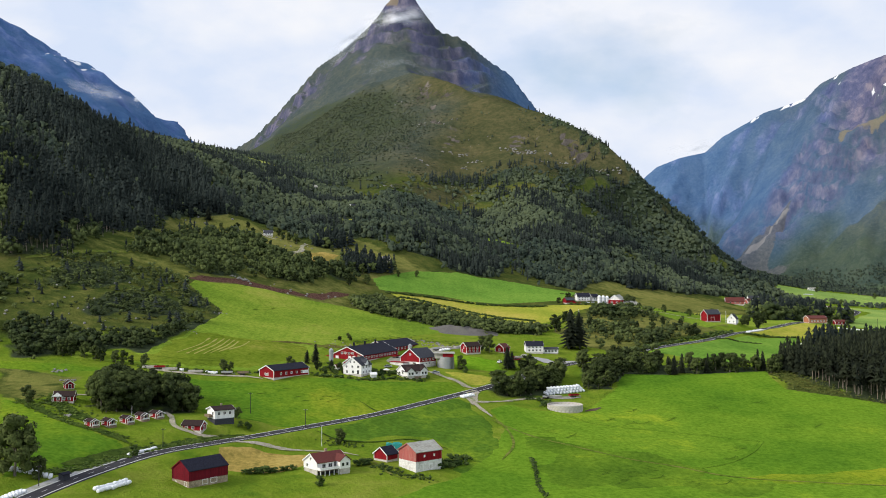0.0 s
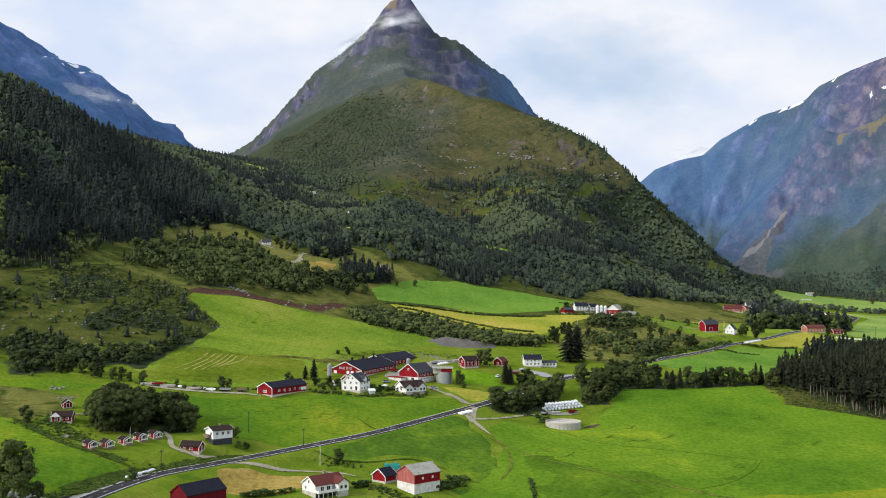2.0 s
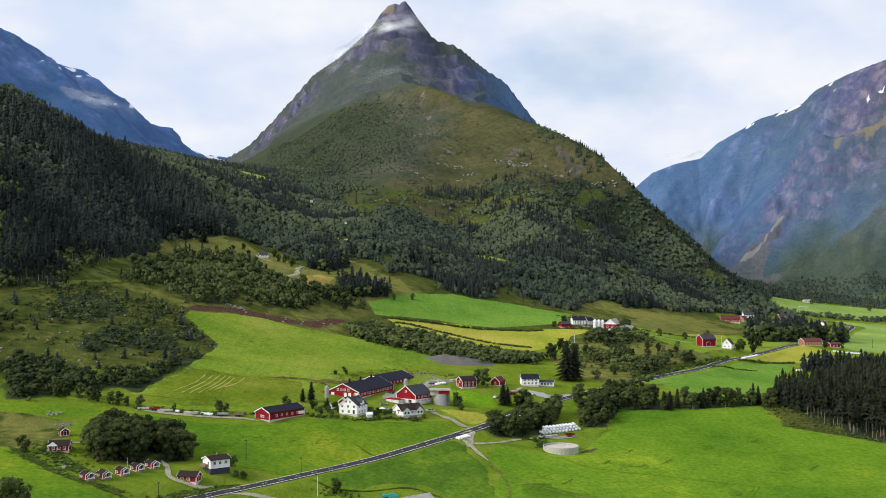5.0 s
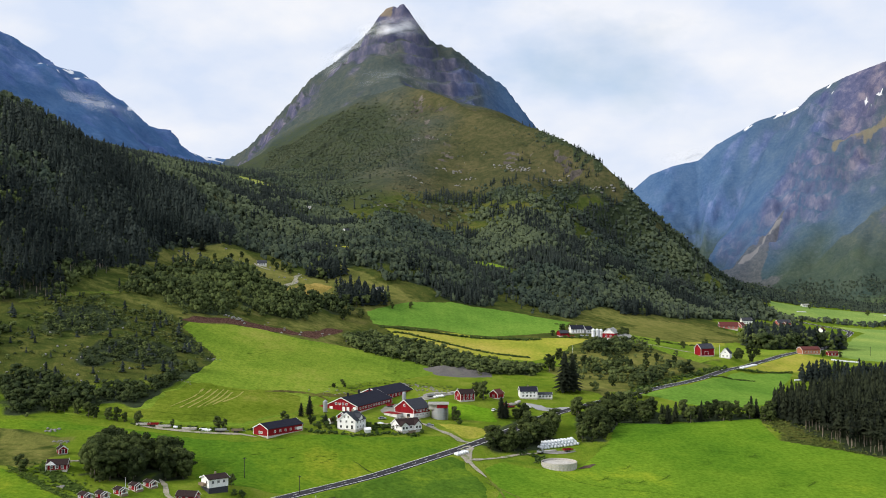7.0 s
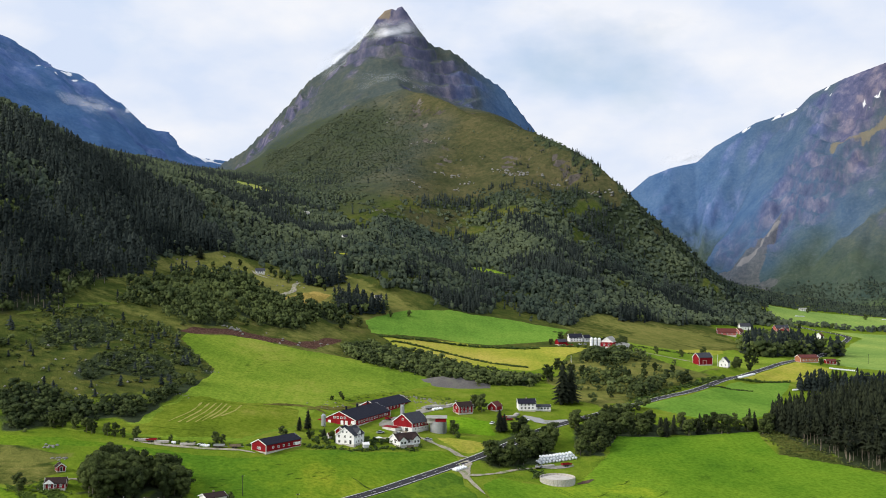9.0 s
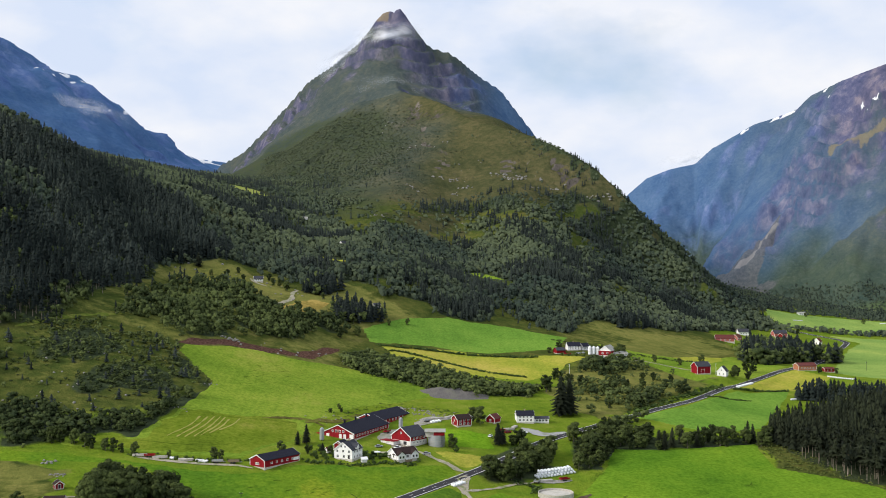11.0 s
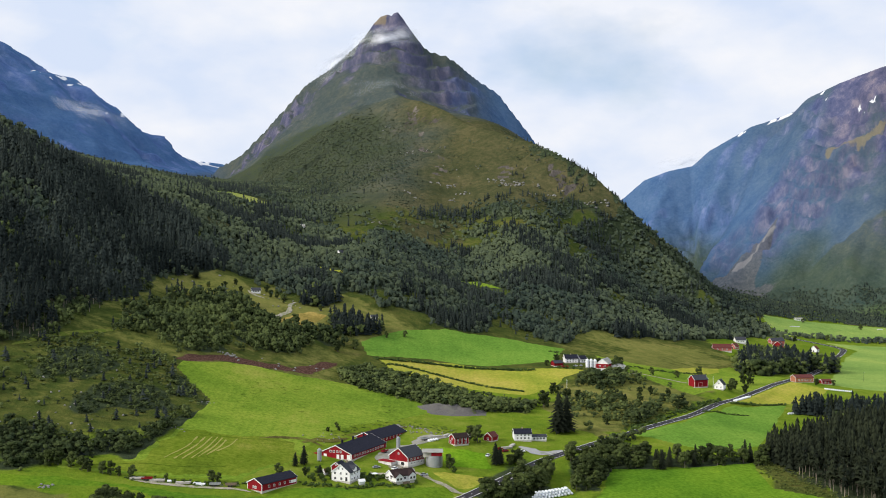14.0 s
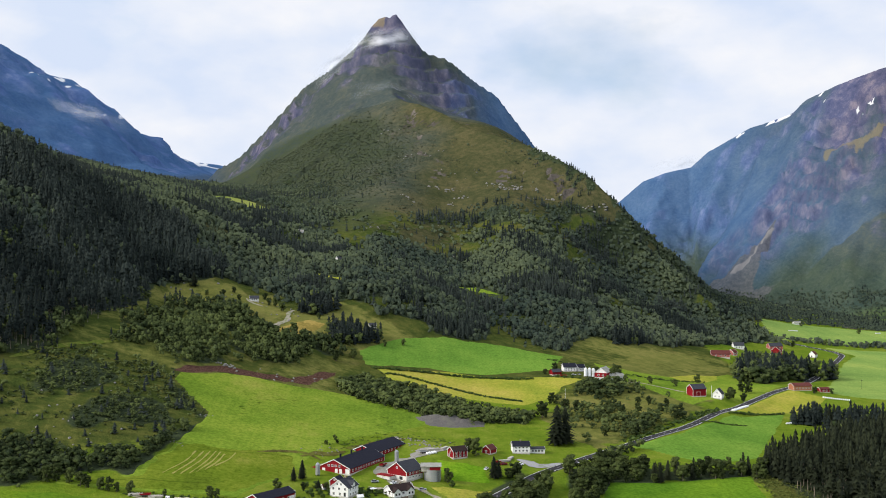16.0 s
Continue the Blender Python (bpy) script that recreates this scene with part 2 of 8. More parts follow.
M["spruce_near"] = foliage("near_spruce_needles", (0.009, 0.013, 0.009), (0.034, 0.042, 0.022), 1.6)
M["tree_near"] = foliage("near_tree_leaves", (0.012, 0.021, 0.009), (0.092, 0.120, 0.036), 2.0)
# distance haze lightens and blues the colour of this far wood
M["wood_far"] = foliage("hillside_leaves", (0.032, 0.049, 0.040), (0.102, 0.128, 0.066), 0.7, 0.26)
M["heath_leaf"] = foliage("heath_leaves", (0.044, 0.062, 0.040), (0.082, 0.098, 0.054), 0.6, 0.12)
M["worn"] = grass("worn_grass", [(0.1, (0.07, 0.12, 0.02)), (0.5, (0.13, 0.16, 0.03)), (0.9, (0.22, 0.21, 0.06))], 0.2)
M["flat_grass"] = grass("flattened_grass", [(0.2, (0.065, 0.14, 0.014)), (0.8, (0.10, 0.19, 0.017))], 0.3)
M["lodged"] = grass("lodged_grass", [(0.2, (0.045, 0.085, 0.014)), (0.8, (0.07, 0.12, 0.017))], 0.3)
M["brown_brush"] = foliage("dry_brush", (0.055, 0.075, 0.022), (0.155, 0.185, 0.045), 1.6)
M["straw"] = surface("dry_straw", (0.22, 0.225, 0.045), (0.33, 0.305, 0.085), 1.2, 0.95)
M["yard"] = surface("worn_yard", (0.20, 0.19, 0.17), (0.36, 0.345, 0.31), 0.4, 0.95, stain=(0.15, 0.17, 0.08), stain_scale=0.15)
M["rank"] = grass("rank_grass", [(0.2, (0.032, 0.055, 0.013)), (0.5, (0.052, 0.082, 0.017)), (0.8, (0.085, 0.12, 0.022))], 0.15)
M["worn_earth"] = grass("trampled_earth", [(0.2, (0.075, 0.070, 0.022)), (0.5, (0.125, 0.115, 0.034)), (0.8, (0.15, 0.17, 0.03))], 0.15)
M["tall_grass"] = foliage("tall_grass_tufts", (0.045, 0.085, 0.018), (0.13, 0.19, 0.035), 1.6)
# -- landform functions --
NRNG = np.random.RandomState(7)
LATTICE = NRNG.rand(256, 256)


def value_noise(x, y):
    """Smooth noise between -1 and 1 on a unit lattice."""
    xi, yi = np.floor(x).astype(int), np.floor(y).astype(int)
    u, v = x - xi, y - yi
    u, v = u * u * u * (u * (u * 6 - 15) + 10), v * v * v * (v * (v * 6 - 15) + 10)
    a, b = LATTICE[xi % 256, yi % 256], LATTICE[(xi + 1) % 256, yi % 256]
    c, d = LATTICE[xi % 256, (yi + 1) % 256], LATTICE[(xi + 1) % 256, (yi + 1) % 256]
    return 2 * ((a * (1 - u) + b * u) * (1 - v) + (c * (1 - u) + d * u) * v) - 1


def fbm(x, y, size, octaves=4, gain=0.5):
    """Fractal noise whose largest forms are about size metres."""
    total, amp = np.zeros_like(np.asarray(x, float)), 1.0
    for k in range(octaves):
        f = 2 ** k / size
        total = total + amp * value_noise(x * f + 31.7 * k + 60, y * f + 17.3 * k + 60)
        amp *= gain
    return total


def ridged(x, y, size, octaves=5):
    """Sharp-crested fractal noise, 0 to about 2."""
    total, amp = np.zeros_like(np.asarray(x, float)), 1.0
    for k in range(octaves):
        f = 2 ** k / size
        total = total + amp * (1 - np.abs(value_noise(x * f + 11.1 * k + 90, y * f + 7.7 * k + 90)))
        amp *= 0.5
    return total


def hermite(nodes, at):
    """Weights (len(at), len(nodes)) of a smooth cubic through uneven nodes."""
    n = np.asarray(nodes, float)
    at = np.clip(np.asarray(at, float).ravel(), n[0], n[-1])
    i = np.clip(np.searchsorted(n, at) - 1, 0, len(n) - 2)
    d = n[i + 1] - n[i]
    t = (at - n[i]) / d
    w = np.zeros((len(at), len(n)))
    r = np.arange(len(at))
    h00, h10 = 2 * t ** 3 - 3 * t ** 2 + 1, t ** 3 - 2 * t ** 2 + t
    h01, h11 = -2 * t ** 3 + 3 * t ** 2, t ** 3 - t ** 2
    np.add.at(w, (r, i), h00)
    np.add.at(w, (r, i + 1), h01)
    for k, hk in ((i, h10), (i + 1, h11)):
        lo, hi = np.maximum(k - 1, 0), np.minimum(k + 1, len(n) - 1)
        g = hk * d / (n[hi] - n[lo])
        np.add.at(w, (r, hi), g)
        np.add.at(w, (r, lo), -g)
    return w


def segments(x, y, line):
    """Distance to a polyline of (x, y, ...) nodes and the node values at the nearest point."""
    best, vals = None, None
    line = np.asarray(line, float)
    for a, b in zip(line[:-1], line[1:]):
        d = b[:2] - a[:2]
        s = np.clip(((x - a[0]) * d[0] + (y - a[1]) * d[1]) / (d @ d), 0, 1)
        q = np.hypot(x - a[0] - s * d[0], y - a[1] - s * d[1])
        v = [a[j] + s * (b[j] - a[j]) for j in range(2, len(a))]
        if best is None:
            best, vals = q, v
        else:
            m = q < best
            best = np.where(m, q, best)
            vals = [np.where(m, p, o) for p, o in zip(v, vals)]
    return best, vals


def ridge(x, y, line, fall):
    """A mountain below a crest line: the highest of the slopes that fall from its stretches, and the distance to the crest."""
    line = np.asarray(line, float)
    best, near_d = None, None
    for a, b in zip(line[:-1], line[1:]):
        d = b[:2] - a[:2]
        s = np.clip(((x - a[0]) * d[0] + (y - a[1]) * d[1]) / (d @ d), 0, 1)
        q = np.hypot(x - a[0] - s * d[0], y - a[1] - s * d[1])
        z = a[2] + s * (b[2] - a[2]) - fall(q)
        best, near_d = (z, q) if best is None else (np.maximum(best, z), np.minimum(near_d, q))
    return best, near_d


def smax(a, b, k):
    return 0.5 * (a + b + np.sqrt((a - b) ** 2 + k * k))


def step(a, b, v):
    t = np.clip((v - a) / (b - a), 0, 1)
    return t * t * (3 - 2 * t)


# spot relief of the valley floor and lower slopes: heights at crossings of x and y
XS = [-700, -420, -250, -150, -60, 40, 140, 280, 480, 900]
YS = [200, 380, 500, 620, 740, 880, 1080, 1400, 2200, 3000]
RELIEF = [
    (2, 65, 106, 146, 183, 228, 285, 328, 336, 420),
    (0, 33, 62, 104, 141, 189, 226, 257, 296, 330),
    (1, 15, 27, 65, 93, 107, 161, 211, 308, 320),
    (-5, 6, 18, 43, 65, 86, 121, 179, 362, 300),
    (-12, -8, 10, 27, 39, 63, 122, 177, 428, 260),
    (-15, -12, 2, 15, 29, 41, 87, 144, 446, 200),
    (-18, -16, -4, 12, 23, 39, 60, 168, 414, 140),
    (-16, -14, -7, 10, 10, 21, 32, 86, 310, 80),
    (-11, -3, 4, 6, 9, 16, 12, 22, 116, 40),
    (5, 4, 3, 2, 2, 5, 17, 13, 18, 30),
]
# crest lines of the mountains: x, y, height
PEAK = [(-640, 2700, 250), (-530, 2600, 366), (-460, 2560, 404), (-402, 2540, 461), (-355, 2500, 503), (-305, 2481, 556), (-235, 2450, 591),
        (-173, 2420, 638), (-139, 2400, 672), (-130, 2400, 690), (-117, 2400, 704), (-100, 2400, 710), (-91, 2400, 707), (-85, 2400, 714), (-77, 2400, 717), (-68, 2400, 706), (-57, 2400, 685), (-35, 2400, 659), (-18, 2400, 635), (4, 2395, 621),
        (34, 2390, 612), (56, 2395, 598), (110, 2420, 562), (156, 2430, 535), (190, 2440, 492), (230, 2450, 443), (310, 2500, 340)]
DOME = [(-247, 2150, 394), (-150, 2100, 441), (-58, 2050, 455), (9, 1950, 424), (69, 1850, 378), (163, 1750, 337), (212, 1680, 305),
        (253, 1640, 274), (282, 1610, 240), (301, 1590, 210), (320, 1560, 161), (357, 1500, 118), (415, 1450, 65), (465, 1400, 30)]
FOREST = [(-800, 950, 380), (-524, 1050, 306), (-451, 1080, 280), (-424, 1100, 267), (-407, 1110, 260), (-380, 1130, 235),
          (-347, 1150, 226), (-307, 1200, 217), (-276, 1300, 214), (-259, 1400, 213)]
WEST = [(-1700, 2300, 980), (-1275, 2550, 815), (-1109, 2650, 702), (-1068, 2750, 677), (-1027, 2800, 644), (-976, 2850, 639), (-947, 2880, 610),
        (-894, 2950, 558), (-893, 3000, 537), (-842, 3050, 491), (-821, 3147, 500), (-797, 3200, 472), (-785, 3400, 469),
        (-708, 3500, 467), (-569, 3600, 444), (-300, 3800, 420)]
EAST = [(409, 3300, 183), (606, 3250, 341), (664, 3230, 392), (727, 3200, 416), (806, 3200, 433), (853, 3180, 478),
        (908, 3160, 510), (971, 3140, 547), (1064, 3110, 577), (1099, 3090, 591), (1108, 3000, 617), (1151, 2900, 640),
        (1237, 2850, 670), (1387, 2800, 706), (1664, 2700, 774), (2300, 2500, 900)]


# the spur that ties the dome to the peak, the buttress of the eastern mountain
SPUR = [(-58, 2050, 450), (-70, 2130, 468), (-80, 2200, 492), (-86, 2240, 508)]
BUTTRESS = [(1300, 2830, 690), (1216, 2785, 622), (1153, 2748, 535), (1075, 2706, 450), (980, 2690, 374), (906, 2668, 284), (838, 2640, 206), (760, 2690, 130)]


def terraces(h, x, y, rise, wander):
    """Steps of a crag: what to add to a height so that cliffs and ledges alternate, and where the cliffs are."""
    q = (h + wander * fbm(x + 400, y - 250, 150, 4)) / rise
    f = q - np.floor(q)
    return rise * (step(0.5, 0.9, f) - f), step(0.42, 0.58, f) * step(1.0, 0.88, f)


def rounded_peak(x, y):
    """The peak below its crest, its faces meeting in rounded ribs, and the distance to the crest."""
    x, y = np.asarray(x, float), np.asarray(y, float)
    base, d = np.full(x.shape, -400.0), np.full(x.shape, 999.0)
    part_of = (x > -1150) & (x < 850) & (y > 1700) & (y < 3500)
    px, py = x[part_of], y[part_of]
    fall = lambda q: 1.34 * q - 0.0005 * q * q + 6 * (1 - np.exp(-q / 8))
    z, q = ridge(px, py, PEAK, fall)
    if len(px):
        soft = (z + ridge(px - 38, py, PEAK, fall)[0] + ridge(px + 38, py, PEAK, fall)[0]) / 3
        w = step(20, 90, q)
        z = z * (1 - w) + soft * w
    base[part_of], d[part_of] = z, q
    return base, d


def mountains(x, y):
    """Heights of the mountains, where each point belongs to the high rock, and how craggy it is."""
    r1 = ridged(x, y, 260) - 1.0
    r2 = fbm(x, y, 90, 5)
    n = fbm(x + 700, y + 90, 170, 4)
    out = np.full(np.shape(x), -200.0)
    base, d = rounded_peak(x, y)
    gully = step(0, 120, d)
    rib = ridged(0.97 * x + 0.24 * y, 0.22 * (0.97 * y - 0.24 * x), 95, 4) - 1.0
    peak = base + gully * (12 * r1 + 4 * rib) + (3 + 7 * gully) * r2 - 3
    up, cliff = terraces(peak, x, y, 36, 30)
    w = step(3, 28, d) * step(-0.15, 0.55, n + 0.8 * step(535, 585, peak) + 0.35 * step(-120, -300, x) * step(150, 60, d) - 0.5 * step(-120, -260, x) * step(110, 190, d) + 0.45 * step(0, 90, x))
    up2, cliff2 = terraces(peak, x + 500, y, 13, 24)
    peak = peak + w * (0.75 * up + 0.5 * up2)
    peak_crag = w * np.maximum(cliff, 0.6 * cliff2)
    peak = np.where(d > 900, -200, peak)
    d, (c,) = segments(x, y, DOME)
    ds, (cs,) = segments(x, y, SPUR)
    dome = c - 0.62 * d - 1.5 + 4 * step(0, 60, d) * r2
    dome = smax(dome, cs - 0.52 * ds - 0.0016 * ds * ds + 5 * r2 * step(0, 60, ds), 16)
    up, cliff = terraces(dome, x, y, 15, 34)
    w = step(0.3, 0.65, fbm(x - 90, y + 300, 38, 4) + 0.25 * step(60, 200, x)) * step(190, 230, dome) * step(-140, -60, x) * step(2250, 2150, y) * step(6, 30, d)
    dome = dome + 0.75 * w * up
    dome_crag = 0.9 * w * cliff
    d, (c,) = segments(x, y, FOREST)
    wood = c - 0.60 * d - 2 + 5 * step(0, 80, d) * r2
    d, (c,) = segments(x, y, WEST)
    d = np.sqrt(d * d + 625) - 25
    rib = ridged(0.6 * x - 0.8 * y, 0.2 * (0.8 * x + 0.6 * y), 130, 4) - 1.0
    west = c - 0.85 * d + 0.0001 * d * d + step(0, 160, d) * (34 * r1 + 30 * rib) + 10 * r2 * step(0, 40, d)
    up, cliff = terraces(west, x, y, 55, 60)
    w = step(8, 60, d) * step(-0.4, 0.4, n)
    west = west + 0.65 * w * up
    west_crag = w * cliff
    west = np.where(d > 1500, -200, west)
    d, (c,) = segments(x, y, EAST)
    d = np.sqrt(d * d + 625) - 25
    rib = ridged(0.75 * x - 0.66 * y, 0.2 * (0.66 * x + 0.75 * y), 120, 4) - 1.0
    east = c - 1.38 * d + 0.0005 * d * d + step(0, 160, d) * (34 * r1 + 28 * rib) + 5 * r2 * step(0, 40, d)
    db, (cb,) = segments(x, y, BUTTRESS)
    east = smax(east, cb - 1.25 * db + 9 * r2 * step(0, 50, db), 20)
    up, cliff = terraces(east, x, y, 46, 55)
    up2, cliff2 = terraces(east, x + 300, y, 17, 40)
    w = step(8, 60, d) * step(-0.15, 0.5, n + 0.9 * step(150, 30, db) - 0.25 + 0.4 * step(430, 560, east)) * step(70, 130, east)
    east = east + w * (0.7 * up + 0.5 * up2)
    east_crag = w * np.maximum(cliff, 0.6 * cliff2)
    east = np.where(d > 1100, -200, east)
    crag = np.zeros(np.shape(x))
    for m, k in ((dome, dome_crag), (wood, 0.0), (west, west_crag), (east, east_crag)):
        crag = np.where(m > out, k, crag)
        out = np.maximum(out, m)
    crag = np.where(peak > out, peak_crag, crag)
    out = np.where(peak > -150, smax(out, peak, 52) - 2, out)
    high = np.maximum(np.maximum(peak, west), east) > np.maximum(dome, wood) + 4
    return out, high, crag


def relief(x, y):
    shape = np.shape(x)
    xr, yr = np.ravel(np.asarray(x, float)), np.ravel(np.asarray(y, float))
    out = np.empty(len(xr))
    grid = np.array(RELIEF, float)
    for i in range(0, len(xr), 40000):
        k = slice(i, i + 40000)
        out[k] = ((hermite(XS, xr[k]) @ grid) * hermite(YS, yr[k])).sum(1)
    return out.reshape(shape)


# levelled yards and pads: x, y, height of the ground, reach
PADS = [(-82, 366, -6.5, 16), (-41, 388, -7.5, 18), (-14, 398, -8, 16), (-131, 420, 7, 22), (-93, 434, 4.3, 16), (-163, 458, 15.5, 18),
        (-80, 510, 14.5, 20), (-43, 538, 14, 20), (-55, 582, 18, 26), (-5, 570, 14.2, 22), (-24, 633, 18.6, 15), (14, 624, 19, 18), (56, 648, 17, 20),
        (60, 519, -0.6, 18), (126, 870, 40, 34), (217, 847, 25.5, 18), (237, 843, 26, 16), (335, 944, 23, 26), (371, 1272, 31, 30),
        (-162, 952, 100, 20), (-167, 1339, 172, 30)]


def broad(x, y):
    m, _, _ = mountains(x, y)
    z = smax(relief(x, y), m, 14.0) - 2.0
    rough = step(15, 110, z)
    return z + 0.5 * fbm(x, y, 60, 3) + rough * 2.5 * (1 - 0.75 * step(2250, 2500, y)) * fbm(x + 900, y, 70, 4)


PAD = np.array(PADS, float)
PAD_LIFT = PAD[:, 2] - broad(PAD[:, 0], PAD[:, 1])


def height(x, y):
    """Ground height, in metres."""
    x, y = np.asarray(x, float), np.asarray(y, float)
    z = broad(x, y)
    total, lift = np.zeros(np.shape(z)), np.zeros(np.shape(z))
    for (px, py, _, reach), up in zip(PADS, PAD_LIFT):
        w = np.exp(-0.5 * ((x - px) ** 2 + (y - py) ** 2) / reach ** 2)
        total, lift = total + w, lift + w * up
    return z + lift / np.maximum(total, 1)


# -- end of landforms --

# ---------------------------------------------------------------- the plan, in metres
ROAD = [(-136, 270), (-129, 323), (-121, 360), (-109, 393), (-91, 415), (-68, 440), (-47, 462), (-26, 483), (-2, 512), (18, 539), (41, 574),
        (62, 608), (83, 632), (129, 681), (153, 709), (182, 743), (219, 799), (245, 828), (292, 902), (331, 952), (400, 1080), (452, 1170),
        (468, 1205), (480, 1240), (496, 1274), (530, 1340), (542, 1369), (538, 1400), (502, 1450), (440, 1520)]
FIELDS = {}
FIELDS["hill_meadow"] = [(-167, 687), (-166, 703), (-143, 730), (-125, 739), (-106, 743), (-83, 756), (-59, 759), (-34, 750), (-13, 736), (3, 722), (-7, 697), (-27, 673), (-44, 655), (-56, 636), (-67, 611), (-71, 586), (-76, 567), (-87, 549), (-97, 526), (-131, 527), (-174, 527), (-188, 527), (-191, 534), (-156, 545), (-155, 555), (-145, 580), (-139, 614), (-137, 648), (-145, 659), (-157, 673)]
FIELDS["gravel_yard"] = [(-9, 725), (11, 738), (34, 729), (38, 710), (14, 698), (-1, 703)]
FIELDS["stubble_field"] = [(-88, 407), (-77, 416), (-51, 419), (-52, 403), (-60, 391), (-80, 386)]
FIELDS["crop_field"] = [(-57, 446), (-41, 461), (-22, 481), (4, 514), (14, 510), (17, 490), (25, 474), (25, 452), (20, 436), (13, 416), (7, 402), (3, 404), (7, 420), (5, 438), (-6, 450), (-23, 451), (-34, 441)]
FIELDS["upper_meadow"] = [(-61, 880), (-22, 941), (14, 974), (73, 990), (126, 981), (106, 905), (51, 889), (-1, 879), (-52, 848)]
FIELDS["hay_field"] = [(-43, 846), (18, 883), (89, 880), (130, 864), (108, 841), (92, 802), (71, 782), (33, 791), (-10, 805), (-33, 827)]
FIELDS["roadside_meadow"] = [(127, 674), (170, 718), (232, 799), (281, 826), (208, 659), (172, 640), (141, 671)]
FIELDS["ripe_meadow"] = [(236, 810), (260, 845), (319, 929), (347, 903), (298, 836)]
FIELDS["hill_field"] = [(152, 976), (191, 963), (244, 965), (296, 1035), (326, 958), (267, 868), (208, 822), (153, 889)]
FIELDS["cabin_meadow"] = [(-191, 450), (-167, 428), (-147, 411), (-132, 404), (-120, 399), (-118, 391), (-131, 360), (-137, 351), (-144, 341)]
FIELDS["hill_patch"] = [(-133, 870), (-109, 928), (-89, 925), (-99, 900), (-123, 862)]
FIELDS["village_meadow"] = [(-232, 508), (-205, 516), (-183, 516), (-150, 514), (-118, 508), (-92, 506), (-80, 509), (-68, 524), (-52, 531), (-33, 533), (-12, 541), (9, 546), (14, 536), (-1, 517), (-24, 489), (-50, 462), (-64, 450), (-80, 450), (-100, 446), (-112, 470), (-120, 497), (-150, 511), (-182, 508), (-220, 500)]
FIELDS["valley_field"] = [(22, 503), (32, 518), (49, 511), (73, 524), (90, 560), (104, 600), (135, 602), (190, 616), (188, 575), (214, 560), (234, 548), (330, 440), (330, 250), (-60, 250), (-40, 345), (-12, 372), (5, 395), (22, 444), (27, 474)]
FIELDS["field_dip"] = [(39, 458), (64, 449), (86, 433), (107, 426), (103, 416), (125, 411), (120, 400), (89, 397), (59, 396), (44, 403), (41, 428), (37, 439)]
FIELDS["field_ripe"] = [(118, 416), (154, 428), (190, 437), (180, 408), (147, 407)]
FIELDS["far_meadow"] = [(345, 925), (440, 1120), (470, 1195), (510, 1280), (560, 1370), (545, 1440), (660, 1440), (800, 1500), (800, 1000), (420, 900)]
FIELDS["far_hay"] = [(500, 1480), (507, 1580), (536, 1682), (590, 1690), (660, 1700), (740, 1690), (860, 1690), (860, 1640), (700, 1520), (600, 1490)]
ZONES = {}
ZONES["wood_spruce"] = [(-440, 1046), (-386, 1084), (-342, 1132), (-260, 1119), (-243, 1096), (-234, 1042), (-202, 1038), (-196, 1007), (-217, 967), (-241, 928), (-240, 888), (-247, 817), (-260, 742), (-264, 709), (-249, 701), (-250, 683), (-270, 644)]
ZONES["wood_green"] = [(-217, 724), (-233, 814), (-224, 885), (-209, 923), (-169, 917), (-131, 863), (-77, 889), (-78, 853), (-104, 803), (-132, 762), (-168, 722), (-173, 711), (-194, 720)]
ZONES["scrub_slope"] = [(-265, 647), (-232, 705), (-183, 707), (-168, 694), (-134, 634), (-153, 541), (-193, 534), (-213, 521)]
ZONES["scrub_low"] = [(-231, 564), (-212, 564), (-198, 558), (-182, 554), (-170, 565), (-161, 573), (-149, 602), (-134, 636), (-133, 619), (-144, 579), (-154, 543), (-178, 540), (-192, 532), (-213, 521)]
ZONES["scrub_mid"] = [(-212, 587), (-207, 610), (-199, 627), (-190, 640), (-165, 652), (-153, 631), (-153, 617), (-169, 604), (-193, 589)]
ZONES["scrub_top"] = [(-240, 637), (-234, 669), (-226, 687), (-203, 674), (-198, 645), (-214, 629), (-237, 619)]
ZONES["scrub_edge"] = [(-170, 686), (-159, 670), (-133, 637), (-139, 630), (-154, 647), (-164, 654)]
ZONES["belt"] = [(-71, 771), (-53, 814), (-30, 801), (-9, 812), (8, 785), (40, 749), (76, 745), (66, 722), (38, 715), (8, 720), (-24, 737), (-49, 751)]
ZONES["spruce_group"] = [(-87, 923), (-71, 930), (-55, 919), (-58, 896), (-77, 889), (-88, 904)]
ZONES["spruce_hill"] = [(-116, 937), (-91, 957), (-88, 985), (-110, 1000), (-124, 975)]
ZONES["spruce_slope"] = [(-82, 876), (-46, 905), (-44, 926), (-62, 925), (-80, 905)]
ZONES["spruce_foot"] = [(190, 1090), (227, 1126), (236, 1165), (203, 1145)]
ZONES["farm_bush"] = [(112, 815), (122, 845), (140, 858), (158, 866), (156, 830), (135, 805)]
ZONES["road_bush"] = [(132, 703), (162, 738), (170, 766), (144, 742)]
ZONES["clear_cabin"] = [(-241, 898), (-235, 945), (-216, 974), (-184, 1001), (-169, 977), (-146, 999), (-133, 946), (-127, 873), (-142, 861), (-178, 917), (-224, 901)]
ZONES["clear_slope"] = [(-132, 873), (-129, 920), (-89, 972), (-93, 1007), (-59, 986), (-10, 948), (-15, 925), (-58, 885), (-97, 895)]
ZONES["clear_up"] = [(-140, 1404), (-119, 1417), (-98, 1400), (-66, 1222), (-78, 1206), (-106, 1303)]
